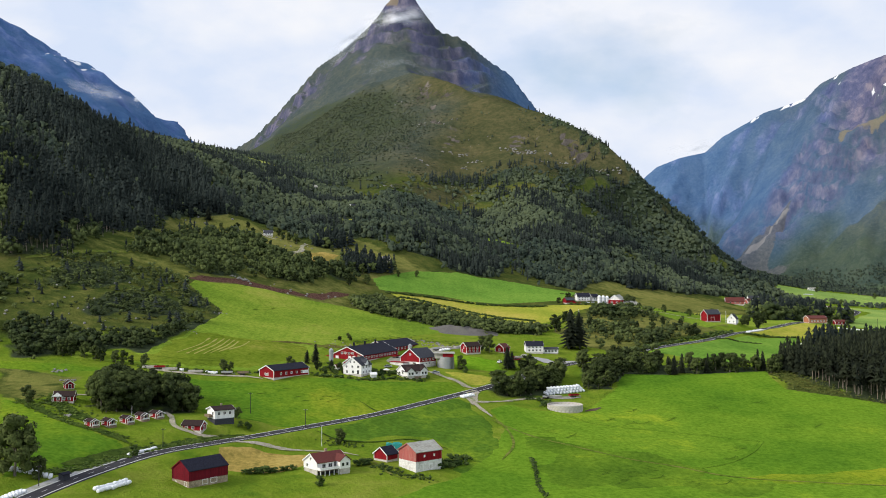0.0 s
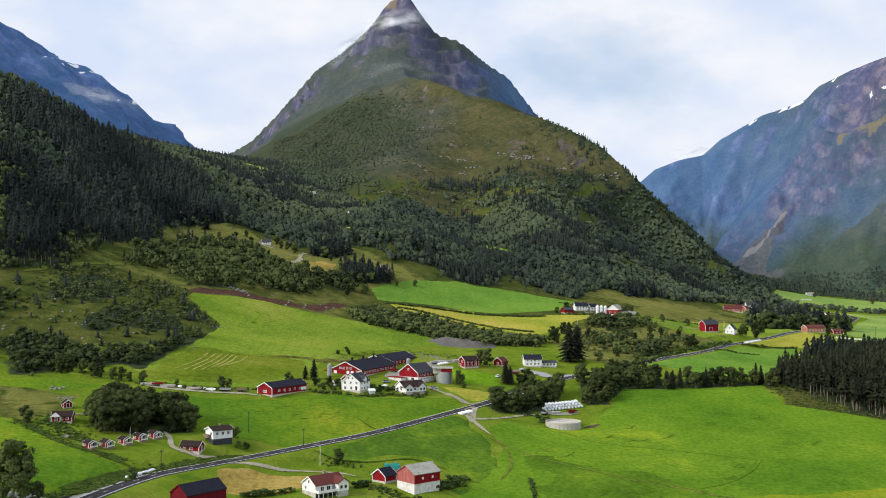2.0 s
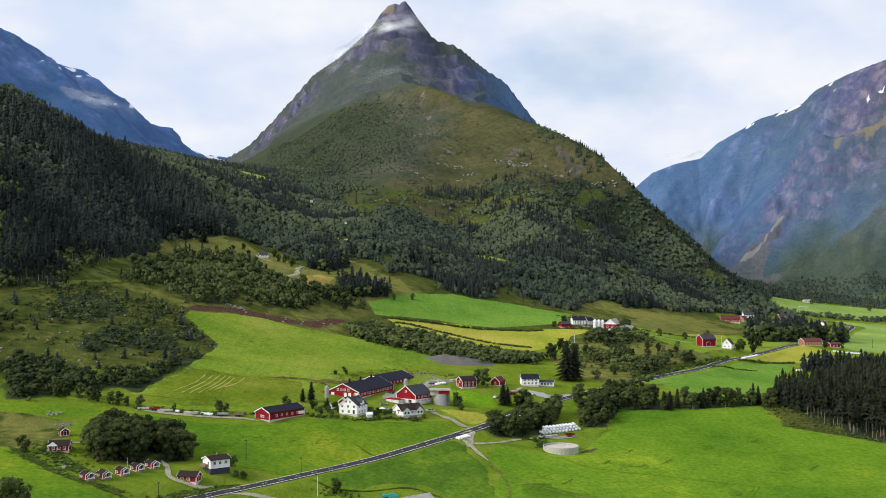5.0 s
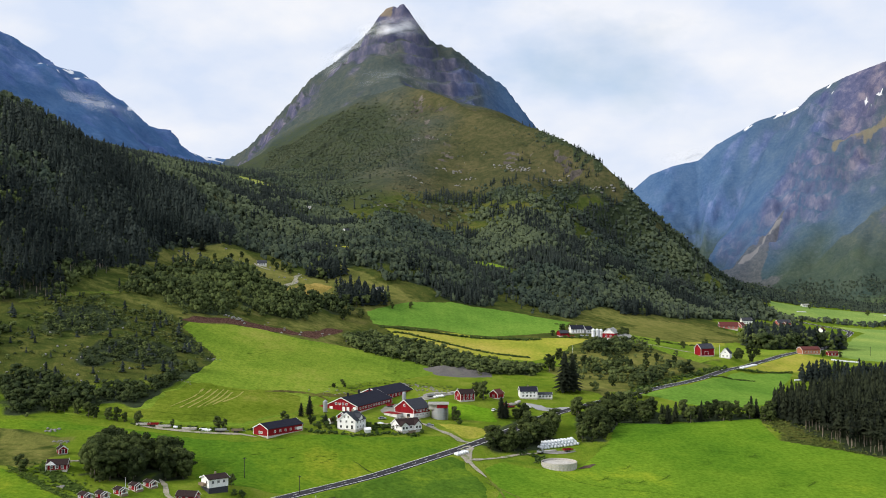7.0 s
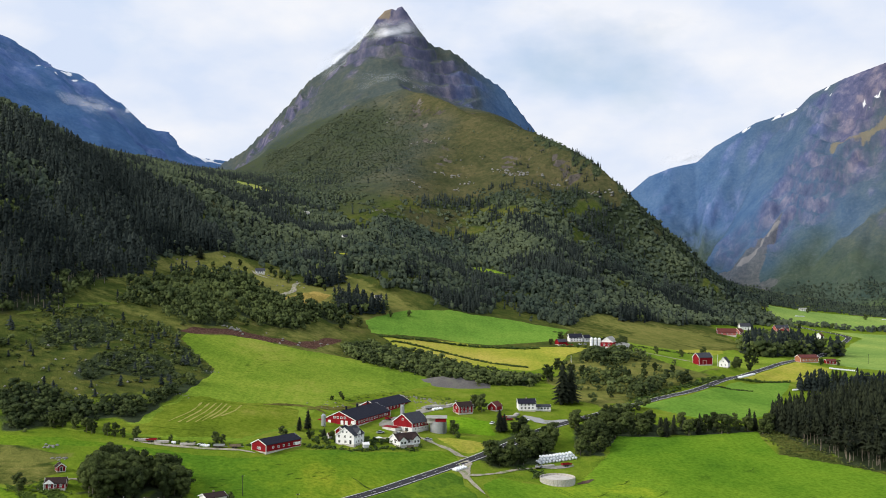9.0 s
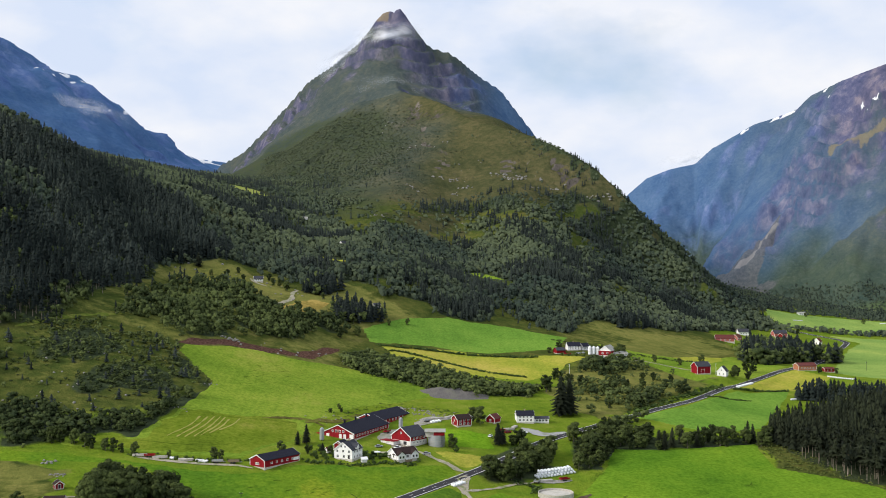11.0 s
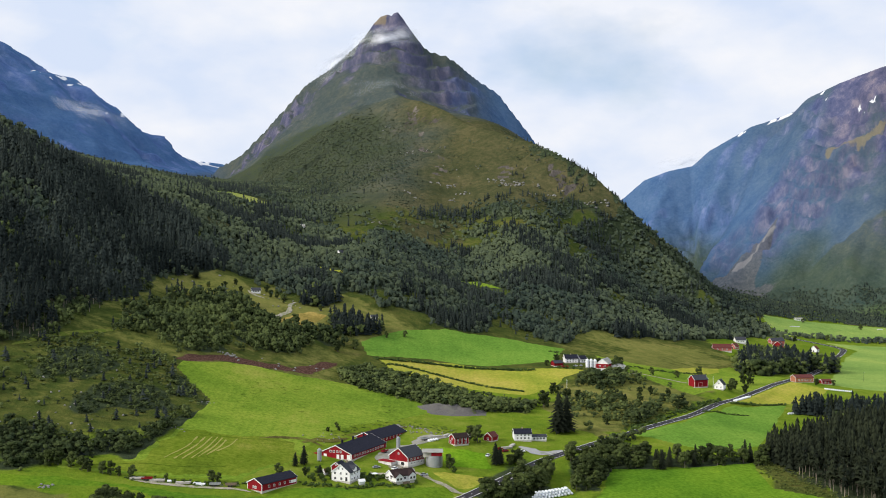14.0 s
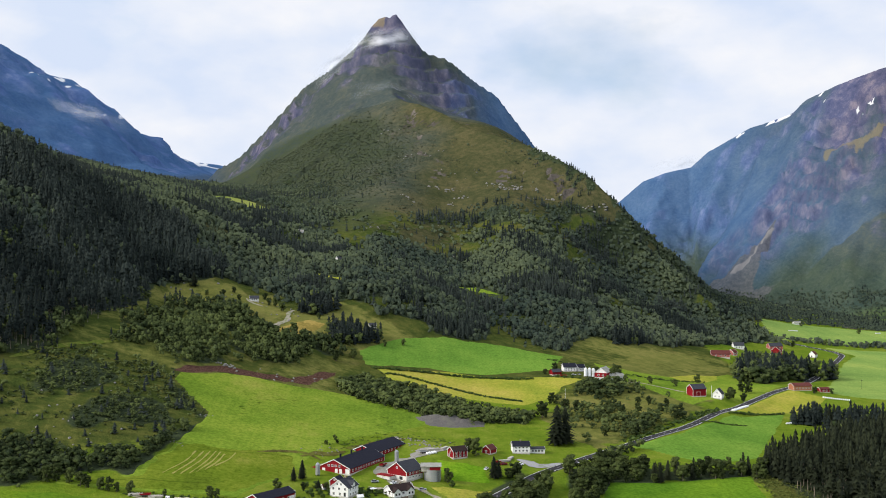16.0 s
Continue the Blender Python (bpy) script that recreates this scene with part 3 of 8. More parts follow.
ZONES["dome_open"] = [(-133, 1611), (-65, 1651), (-2, 1802), (67, 1805), (158, 1734), (213, 1648), (261, 1614), (284, 1595), (265, 1585), (205, 1590), (144, 1586), (84, 1586), (32, 1541), (60, 1500), (53, 1446), (29, 1391), (-13, 1367), (-30, 1430), (-49, 1442), (-96, 1447)]
ZONES["dome_glade"] = [(212, 1573), (247, 1583), (245, 1566), (209, 1550)]
ZONES["glade_crest"] = [(203, 1544), (215, 1576), (246, 1590), (242, 1566)]
ZONES["glade_east"] = [(184, 1385), (187, 1430), (226, 1500), (219, 1450)]
ZONES["glade_strip"] = [(-6, 1170), (20, 1206), (60, 1212), (98, 1192), (84, 1158), (40, 1142)]
ZONES["bench_open"] = [(-150, 1520), (-128, 1415), (-92, 1322), (-66, 1380), (-20, 1384), (-10, 1450), (-60, 1500)]
ZONES["spruce_streak"] = [(60, 1560), (90, 1500), (140, 1410), (155, 1350), (128, 1330), (105, 1400), (68, 1490)]
ZONES["spruce_bank"] = [(135, 1340), (150, 1350), (200, 1330), (262, 1425), (275, 1400), (215, 1290), (160, 1255)]
ZONES["dome_spruce"] = [(-23, 1532), (2, 1550), (24, 1569), (66, 1563), (67, 1501), (23, 1515), (2, 1501), (-22, 1480)]
ZONES["leafy_edge"] = [(-440, 964), (-396, 968), (-363, 958), (-338, 942), (-333, 917), (-337, 878), (-354, 862), (-420, 862)]
ZONES["leafy_crest"] = [(-424, 1410), (-335, 1505), (-244, 1321), (-217, 1210), (-248, 1115), (-269, 1166), (-328, 1099), (-360, 1150)]
ZONES["leafy_ridge"] = [(-520, 1100), (-410, 1100), (-400, 1060), (-440, 1020), (-520, 1020)]
ZONES["clear_far"] = [(-294, 1426), (-268, 1458), (-213, 1460), (-221, 1410), (-263, 1353)]
ZONES["heath_r"] = [(79, 735), (98, 788), (141, 811), (187, 842), (229, 845), (189, 767), (127, 692), (98, 695)]
ZONES["bush_r"] = [(85, 752), (106, 815), (138, 851), (164, 893), (191, 883), (224, 843), (187, 766), (126, 685), (102, 675), (93, 715)]
ZONES["heath_up"] = [(145, 956), (214, 1098), (277, 1133), (309, 1074), (279, 1007), (213, 938), (186, 951)]
ZONES["riparian"] = [(82, 617), (113, 640), (140, 624), (175, 628), (206, 630), (198, 611), (135, 601), (103, 596), (91, 562), (76, 559)]
ZONES["brush_r"] = [(188, 620), (205, 622), (212, 599), (222, 567), (233, 551), (262, 538), (300, 520), (330, 518), (330, 498), (296, 506), (256, 520), (224, 529), (216, 558), (199, 562), (190, 573)]
ZONES["grove_far"] = [(299, 1020), (344, 1131), (403, 1158), (426, 1119), (473, 1227), (423, 1088), (385, 1042), (366, 1053), (314, 981), (297, 994)]
ZONES["grove_road"] = [(20, 537), (30, 572), (52, 616), (65, 602), (66, 569), (45, 539), (27, 531)]
ZONES["small_spruce"] = [(282, 808), (311, 831), (301, 792), (278, 789)]
ZONES["east_spruce"] = [(292, 773), (330, 822), (357, 813), (320, 730), (301, 748)]
ZONES["hedge_far"] = [(504, 1495), (659, 1499), (644, 1465), (503, 1469)]
ZONES["road_wood"] = [(105, 650), (137, 687), (188, 761), (190, 756), (138, 673), (112, 645)]
ZONES["dirt"] = [(-172, 705), (-169, 722), (-146, 742), (-127, 750), (-100, 764), (-72, 814), (-71, 800), (-91, 757), (-124, 736), (-143, 728), (-165, 705)]
ZONES["plantation"] = [(199, 622), (206, 599), (216, 568), (229, 551), (300, 520), (420, 520), (420, 700), (340, 740), (300, 738), (250, 693), (207, 640)]
ZONES["cabin_grove"] = [(-150, 452), (-147, 437), (-138, 432), (-127, 440), (-126, 460), (-121, 460), (-119, 442), (-109, 452), (-110, 467), (-120, 474), (-129, 468), (-145, 484), (-150, 478)]
ZONES["pasture"] = [(-215, 507), (-194, 504), (-178, 495), (-163, 461), (-172, 441), (-180, 443), (-191, 450)]
FIELDS["hill_clearing"] = [(-302, 1428), (-283, 1455), (-255, 1470), (-226, 1462), (-224, 1430), (-243, 1412), (-270, 1395)]
FIELDS["hill_strip"] = [(-126, 1115), (-107, 1093), (-88, 1060), (-89, 1055), (-116, 1093)]
FIELDS["barn_lawn"] = [(9, 583), (6, 600), (4, 619), (16, 616), (33, 613), (33, 588), (22, 585)]
FIELDS["drive_lawn"] = [(1, 568), (10, 573), (24, 575), (35, 578), (30, 568), (22, 556), (14, 552), (6, 560)]
FIELDS["mown_part"] = [(-186, 530), (-156, 546), (-150, 566), (-143, 588), (-122, 591), (-104, 593), (-90, 598), (-76, 602), (-73, 586), (-77, 567), (-88, 549), (-98, 529), (-131, 530), (-165, 530)]
FIELDS["ripe_strip"] = [(222, 965), (255, 1010), (281, 1014), (273, 986), (248, 950), (228, 938)]
FIELDS["wood_strip"] = [(26, 1219), (54, 1242), (85, 1201), (59, 1211)]


# ---------------------------------------------------------------- the ground, one sheet
def lines(spans):
    """Coordinates from (start, end, step at start, step at end) spans."""
    out = [spans[0][0]]
    for a, b, s0, s1 in spans:
        v = a
        while v < b - 0.5 * s1:
            v += s0 + (s1 - s0) * (v - a) / (b - a)
            out.append(v)
    return np.array(out)


def inside(x, y, poly):
    """Signed distance to a closed outline, below zero inside."""
    p = np.asarray(poly, float)
    x, y = np.asarray(x, float), np.asarray(y, float)
    d = np.full(x.shape, 1e9)
    odd = np.zeros(x.shape, bool)
    for (ax, ay), (bx, by) in zip(p, np.roll(p, -1, 0)):
        ex, ey = bx - ax, by - ay
        s = np.clip(((x - ax) * ex + (y - ay) * ey) / (ex * ex + ey * ey), 0, 1)
        d = np.minimum(d, np.hypot(x - ax - s * ex, y - ay - s * ey))
        if ay != by:
            odd ^= ((ay > y) != (by > y)) & (x < (bx - ax) * (y - ay) / (by - ay) + ax)
    return np.where(odd, -d, d)


def curve(nodes, step_m=4.0):
    """A smooth line through plan nodes, at even steps."""
    n = np.asarray(nodes, float)
    s = np.concatenate([[0], np.cumsum(np.hypot(*np.diff(n[:, :2], axis=0).T))])
    at = np.linspace(0, s[-1], max(3, int(s[-1] / step_m)))
    w = hermite(s, at)
    return w @ n


GX = lines([(-2700, -1400, 90, 30), (-1400, -900, 16, 12), (-900, -320, 14, 4), (-320, 330, 2.6, 2.6), (330, 900, 4, 8), (900, 1500, 8, 10), (1500, 2700, 24, 90)])
GY = lines([(-600, 300, 90, 8), (300, 340, 6, 2.6), (340, 780, 2.6, 2.6), (780, 1100, 2.8, 4.5), (1100, 1800, 4.5, 5.5), (1800, 2100, 6, 6), (2100, 2480, 4.2, 4.2), (2480, 3300, 7, 9), (3300, 3700, 12, 14), (3700, 4300, 16, 60)])
MX, MY = np.meshgrid(GX, GY)
MZ = height(MX, MY)

# the road lies on a smoothed bed
road_line = curve(ROAD, 4.0)
rz = height(road_line[:, 0], road_line[:, 1])
pad = np.pad(rz, 12, mode="edge")
rz = np.convolve(pad, np.ones(25) / 25, mode="valid") + 0.35
near = (MX > -200) & (MX < 600) & (MY > 200) & (MY < 1560)
rd, (rlev,) = segments(MX[near], MY[near], np.column_stack([road_line, rz])[::3])
bed = 1 - step(5.5, 16, rd)
MZ[near] = MZ[near] * (1 - bed) + (rlev - 0.25) * bed
road_dist = np.full(MX.shape, 999.0)
road_dist[near] = rd


def ground_at(x, y):
    """Height of the ground's mesh at a place."""
    i = int(np.clip(np.searchsorted(GX, x) - 1, 0, len(GX) - 2))
    j = int(np.clip(np.searchsorted(GY, y) - 1, 0, len(GY) - 2))
    u, v = (x - GX[i]) / (GX[i + 1] - GX[i]), (y - GY[j]) / (GY[j + 1] - GY[j])
    return float((MZ[j, i] * (1 - u) + MZ[j, i + 1] * u) * (1 - v) + (MZ[j + 1, i] * (1 - u) + MZ[j + 1, i + 1] * u) * v)


def ground_many(x, y):
    x, y = np.asarray(x, float), np.asarray(y, float)
    i = np.clip(np.searchsorted(GX, x) - 1, 0, len(GX) - 2)
    j = np.clip(np.searchsorted(GY, y) - 1, 0, len(GY) - 2)
    u, v = (x - GX[i]) / (GX[i + 1] - GX[i]), (y - GY[j]) / (GY[j + 1] - GY[j])
    return (MZ[j, i] * (1 - u) + MZ[j, i + 1] * u) * (1 - v) + (MZ[j + 1, i] * (1 - u) + MZ[j + 1, i + 1] * u) * v


def sheet(name, keep, z, material):
    """A mesh over those cells of the ground's grid that keep marks, at the heights z."""
    ny, nx = MX.shape
    idx = np.arange(nx * ny).reshape(ny, nx)
    quads = np.stack([idx[:-1, :-1], idx[:-1, 1:], idx[1:, 1:], idx[1:, :-1]], -1)[keep]
    used = np.unique(quads)
    back = np.zeros(nx * ny, int)
    back[used] = np.arange(len(used))
    co = np.stack([MX.ravel()[used], MY.ravel()[used], z.ravel()[used]], -1)
    me = bpy.data.meshes.new(name)
    me.vertices.add(len(co))
    me.vertices.foreach_set("co", co.ravel().astype(np.float32))
    me.loops.add(quads.size)
    me.loops.foreach_set("vertex_index", back[quads].ravel().astype(np.int32))
    me.polygons.add(len(quads))
    me.polygons.foreach_set("loop_start", (np.arange(len(quads)) * 4).astype(np.int32))
    me.polygons.foreach_set("use_smooth", np.ones(len(quads), bool))
    me.update(calc_edges=True)
    me.materials.append(material)
    return new(name, me), used


def attribute(ob, name, values):
    a = ob.data.attributes.new(name, "FLOAT", "POINT")
    a.data.foreach_set("value", np.asarray(values, np.float32).ravel())


def zone(name, x, y, soft=6.0):
    """1 inside a zone of the plan, 0 outside, with a ragged soft edge."""
    d = inside(x, y, ZONES[name]) + soft * 0.8 * fbm(x, y, 14, 3)
    return 1 - step(-soft, soft, d)


def woods(x, y, z):
    """How densely the hillsides are wooded, 0 to 1."""
    n = fbm(x, y, 120, 4)
    n2 = fbm(x + 333, y - 71, 40, 3)
    limit = 205 + 125 * step(70, 200, x) + 95 * step(-60, -200, x) + 55 * n
    hill = step(limit + 50, limit - 40, z) * step(955, 1010, y + 40 * n2) * step(1950, 1800, y)
    hill = hill * (0.18 + 0.82 * step(-0.55, 0.15, n2 + 0.5 * n + 0.55 * step(190, 110, z)))
    high = 0.42 * step(-0.1, 0.5, n2) * step(430, 330, z) * step(1100, 1200, y) * step(1950, 1800, y)
    hill = np.maximum(hill, high)
    lower = np.interp(x, [126, 145, 177, 229, 275, 319, 383, 433, 464], [985, 1060, 1113, 1129, 1169, 1214, 1322, 1391, 1396])
    hill = np.where(x > 126, hill * step(-8, 12, y - lower + 10 * n2), hill)
    floor = step(450, 500, x) * step(60, 35, z)
    hill = hill * (1 - floor)
    for c in ("clear_cabin", "clear_slope", "clear_up", "clear_far"):
        hill = hill * (1 - zone(c, x, y, 8))
    hill = hill * (1 - 0.93 * np.maximum.reduce([zone("dome_open", x, y, 16)] + [zone(k, x, y, 8) for k in ("dome_glade", "glade_crest", "glade_east", "glade_strip", "bench_open")]))
    hill = np.maximum(hill, zone("dome_spruce", x, y, 14) * 0.5)
    for c in ("upper_meadow", "hay_field", "hill_field"):
        hill = hill * step(0, 8, inside(x, y, FIELDS[c]))
    left = step(-235, -265, x) * step(640, 720, y) * step(1650, 1450, y) * step(400, 340, z)
    return np.maximum.reduce([hill, left, zone("wood_spruce", x, y), zone("wood_green", x, y) * (0.3 + 0.7 * step(-0.45, 0.1, fbm(x + 40, y, 24, 3)))])


gx, gy = np.gradient(MZ, GY, GX)
slope = np.hypot(gx, gy)
_, high_rock, crag = mountains(MX, MY)
n_big, n_mid = fbm(MX, MY, 180, 5), fbm(MX, MY, 45, 4)
far_side = np.maximum(step(-500, -620, MX), step(330, 420, MX)) * (MY > 1900)
gully = ridged(0.75 * MX - 0.66 * MY, 0.25 * (0.66 * MX + 0.75 * MY), 90, 4) - 1.0
buttress_d, _ = segments(MX, MY, BUTTRESS)
spine = step(190, 40, buttress_d + 50 * n_mid) * (MX > 600)
rock = crag * (0.75 + 0.4 * n_mid)
rock = np.maximum(rock, high_rock * (MY > 1900) * step(0.15, 0.75, n_mid * 0.5 + n_big * 0.3 + 0.35 * gully * far_side + 0.6 * spine + 0.0015 * (MZ - 600 + 120 * far_side)))
# distance haze painted as blue ground colour; also the peak's shaded right flank
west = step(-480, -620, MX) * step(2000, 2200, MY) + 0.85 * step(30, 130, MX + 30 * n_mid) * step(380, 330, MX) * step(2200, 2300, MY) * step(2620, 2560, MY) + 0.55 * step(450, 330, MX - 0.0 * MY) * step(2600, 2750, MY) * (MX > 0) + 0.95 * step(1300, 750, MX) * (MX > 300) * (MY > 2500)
low_green = step(330, 420, MX) * (MY > 1900) * step(230, 70, MZ + 60 * n_big - 0.15 * (MX - 900))
rock = rock * (1 - 0.75 * low_green)
rust = far_side * np.maximum(spine, 0.6 * step(950, 1150, MX) * step(0.0, 0.5, gully + 0.5 * n_big))
heath = step(900, 1200, MY) * step(-0.5, 0.4, n_big + 0.35 * step(-200, 60, MX) - 0.1)
heath = np.maximum(heath * step(90, 140, MZ), step(175, 240, MZ))
snow_line = step(30, 12, segments(MX, MY, EAST)[0]) * step(900, 940, MX) * step(1100, 1060, MX) * step(0.3, 0.5, fbm(MX, MY, 34, 3)) + step(60, 20, segments(MX, MY, WEST)[0]) * step(3250, 3300, MY) * step(0.1, 0.35, fbm(MX, MY, 40, 3)) * (MX < -550)
snow = (MY > 2500) * step(0.78, 0.86, fbm(MX, MY, 42, 4, 0.7) + 0.12 * step(800, 900, MX) - 0.3 * (MX < -600)) * step(470, 560, MZ) * step(1.3, 0.9, slope)
snow = np.maximum(snow, np.minimum(snow_line, 1))
# how much haze blue goes into the ground colour, by mountain and distance
haze_tint = np.maximum(np.maximum(0.62 * step(1950, 2150, MY), step(2480, 2650, MY) * 0.62), step(-560, -640, MX) * step(2150, 2300, MY))
haze_tint = np.maximum(haze_tint, 0.9 * step(40, 170, MX) * step(2150, 2300, MY))
haze_tint = np.maximum(haze_tint, 0.38 * step(30, -110, MX + 60 * n_big) * step(1450, 1650, MY))
scree_d, (scree_w,) = segments(MX, MY, [(872, 2640, 3), (858, 2634, 3.5), (842, 2628, 5), (820, 2614, 6), (787, 2597, 7), (755, 2584, 9)])
scree = step(1.25, 0.5, scree_d / np.maximum(scree_w * 0.8, 5) + 0.2 * n_mid)
fan_d, (fan_w,) = segments(MX, MY, [(880, 2655, 8), (845, 2622, 16), (790, 2590, 36), (735, 2560, 62), (735, 2500, 95)])
fan = step(1.15, 0.6, fan_d / fan_w + 0.25 * n_mid)
# sunlit strip on the eastern mountain, its light painted as a dry-grass tone
lit_ledge_d, _ = segments(MX, MY, [(1250, 2668, 0), (1181, 2689, 0), (1129, 2692, 0), (1077, 2710, 0), (1050, 2720, 0)])
lit_ledge = 0.75 * step(10, 0, lit_ledge_d + 12 * n_mid)
lush = step(46, 22, MZ) * step(1000, 900, MY) * (1 - zone("pasture", MX, MY, 5)) * (1 - zone("brush_r", MX, MY)) * (1 - zone("bush_r", MX, MY, 10))
lush = np.maximum(lush, step(50, 35, MZ) * step(300, 340, MX) * step(2400, 2200, MY))
# dark gaps between trees put into the ground colour under woods and groves
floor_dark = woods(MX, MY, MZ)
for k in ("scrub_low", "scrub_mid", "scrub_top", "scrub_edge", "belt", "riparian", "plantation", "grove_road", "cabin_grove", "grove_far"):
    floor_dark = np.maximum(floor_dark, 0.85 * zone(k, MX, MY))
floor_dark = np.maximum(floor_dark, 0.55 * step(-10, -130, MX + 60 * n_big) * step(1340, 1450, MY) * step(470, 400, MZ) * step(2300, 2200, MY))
open_grass = np.zeros(MX.shape)
for k in ("pasture", "clear_cabin", "clear_slope", "bush_r", "heath_up", "heath_r", "scrub_slope"):
    open_grass = np.maximum(open_grass, zone(k, MX, MY, 8) * (0.38 if k == "scrub_slope" else 0.9 if k == "pasture" else 1.0))
open_grass = np.maximum(open_grass, 0.55 * step(-275, -250, MX) * step(-40, -70, MX) * step(690, 720, MY) * step(980, 950, MY))
open_grass = np.maximum(open_grass, 0.62 * step(100, 130, MX) * step(340, 310, MX) * step(890, 920, MY) * step(1180, 1120, MY))
open_grass = open_grass * (0.8 + 0.3 * n_mid)
earth = zone("dirt", MX, MY, 3)
# tan: sunlight on the summit's left side, put into the rock colour
tan = 0.8 * step(662, 684, MZ + 8 * n_mid) * step(-88, -112, MX + 14 * n_mid) * step(2440, 2425, MY)
rock = np.maximum(rock, step(640, 668, MZ + 10 * n_mid) * (np.abs(MX + 90) < 120) * (MY > 2300) * (MY < 2460))

ground_mat, t, b = base_material("hillside", 0.95)
b.inputs["Specular IOR Level"].default_value = 0.0
v = coords(t)
g_big, g_mid, g_fine = tex_noise(t, v, 0.018, 5, 0.6), tex_noise(t, v, 0.12, 5, 0.65), tex_noise(t, v, 0.8, 5, 0.7)
g_sum = stretch_tone(t, math_node(t, "ADD", math_node(t, "MULTIPLY", g_big, 0.5), math_node(t, "MULTIPLY", g_mid, 0.5)), 1.8)
rough_grass = ramp(t, g_sum, [(0.15, (0.032, 0.05, 0.013)), (0.4, (0.058, 0.08, 0.019)), (0.6, (0.098, 0.11, 0.027)), (0.85, (0.145, 0.13, 0.043))])
lush_grass = ramp(t, g_sum, [(0.2, (0.085, 0.16, 0.015)), (0.5, (0.15, 0.22, 0.02)), (0.8, (0.22, 0.26, 0.04))])
heath_col = ramp(t, g_sum, [(0.15, (0.040, 0.050, 0.023)), (0.4, (0.064, 0.070, 0.031)), (0.62, (0.102, 0.096, 0.044)), (0.85, (0.150, 0.126, 0.066))])
g_rock = stretch_tone(t, tex_noise(t, coords(t, (1, 1, 0.45)), 0.028, 9, 0.72), 2.0)
rock_col = ramp(t, g_rock, [(0.2, (0.062, 0.056, 0.050)), (0.5, (0.108, 0.096, 0.086)), (0.8, (0.20, 0.175, 0.155))])
# bluish rock and grass that carry distance haze in their colour
haze_rock_col = ramp(t, g_rock, [(0.15, (0.042, 0.058, 0.145)), (0.5, (0.100, 0.108, 0.205)), (0.8, (0.225, 0.205, 0.29))])
haze_grass = ramp(t, g_sum, [(0.2, (0.050, 0.076, 0.104)), (0.5, (0.074, 0.102, 0.116)), (0.8, (0.104, 0.128, 0.110))])
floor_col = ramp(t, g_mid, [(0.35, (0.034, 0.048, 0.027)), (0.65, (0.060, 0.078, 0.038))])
earth_col = ramp(t, g_fine, [(0.35, (0.055, 0.028, 0.020)), (0.65, (0.15, 0.085, 0.065))])
edge = math_node(t, "MULTIPLY", math_node(t, "SUBTRACT", g_mid, 0.5), 0.7)


def ragged(name, amount=1.0):
    f = math_node(t, "ADD", attr(t, name), math_node(t, "MULTIPLY", edge, amount))
    n = t.nodes.new("ShaderNodeMapRange")
    n.inputs["From Min"].default_value, n.inputs["From Max"].default_value = 0.35, 0.65
    t.links.new(f, n.inputs["Value"])
    return n.outputs[0]


col = mix(t, ragged("lush"), rough_grass, lush_grass)
col = mix(t, ragged("heath"), col, heath_col)
open_col = ramp(t, g_sum, [(0.2, (0.100, 0.116, 0.030)), (0.5, (0.168, 0.176, 0.045)), (0.8, (0.245, 0.226, 0.070))])
col = mix(t, ragged("open_grass", 1.2), col, open_col)
# haze blue mixed into far grass and lower slopes, then far rock
haze_grass = mix(t, math_node(t, "MULTIPLY", attr(t, "west"), 0.85), haze_grass, ramp(t, g_sum, [(0.2, (0.048, 0.122, 0.285)), (0.8, (0.095, 0.188, 0.365))]))
haze_grass = mix(t, attr(t, "low_green"), haze_grass, ramp(t, g_sum, [(0.2, (0.040, 0.066, 0.060)), (0.8, (0.076, 0.104, 0.076))]))
col = mix(t, attr(t, "haze_tint"), col, haze_grass)
haze_rock_col = mix(t, math_node(t, "MULTIPLY", attr(t, "west"), 0.75), haze_rock_col, ramp(t, g_rock, [(0.15, (0.065, 0.13, 0.31)), (0.5, (0.11, 0.20, 0.43)), (0.8, (0.19, 0.29, 0.52))]))
haze_rock_col = mix(t, math_node(t, "MULTIPLY", attr(t, "rust"), 0.6), haze_rock_col, ramp(t, g_rock, [(0.2, (0.066, 0.068, 0.122)), (0.5, (0.118, 0.110, 0.172)), (0.8, (0.26, 0.215, 0.25))]))
# the slate attribute blends in rock with haze blue painted on
both_rock = mix(t, attr(t, "slate"), rock_col, haze_rock_col)
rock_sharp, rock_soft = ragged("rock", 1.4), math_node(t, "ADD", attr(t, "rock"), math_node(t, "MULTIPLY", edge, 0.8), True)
far_mix = mix(t, attr(t, "haze_tint"), rock_sharp, rock_soft)
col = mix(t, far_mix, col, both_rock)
col = mix(t, ragged("tan", 0.6), col, (0.23, 0.19, 0.145))
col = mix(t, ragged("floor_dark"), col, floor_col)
col = mix(t, ragged("earth"), col, earth_col)
col = mix(t, math_node(t, "MULTIPLY", ragged("fan", 0.9), 0.75), col, ramp(t, g_mid, [(0.35, (0.092, 0.098, 0.104)), (0.65, (0.150, 0.150, 0.154))]))
col = mix(t, math_node(t, "MULTIPLY", ragged("lit_ledge", 0.8), 0.6), col, (0.25, 0.21, 0.115))
col = mix(t, ragged("scree", 0.25), col, (0.23, 0.23, 0.24))
col = mix(t, ragged("snow", 0.5), col, (0.8, 0.82, 0.85))
shade = ramp(t, g_fine, [(0.25, (0.6, 0.6, 0.6)), (0.6, (1, 1, 1))])
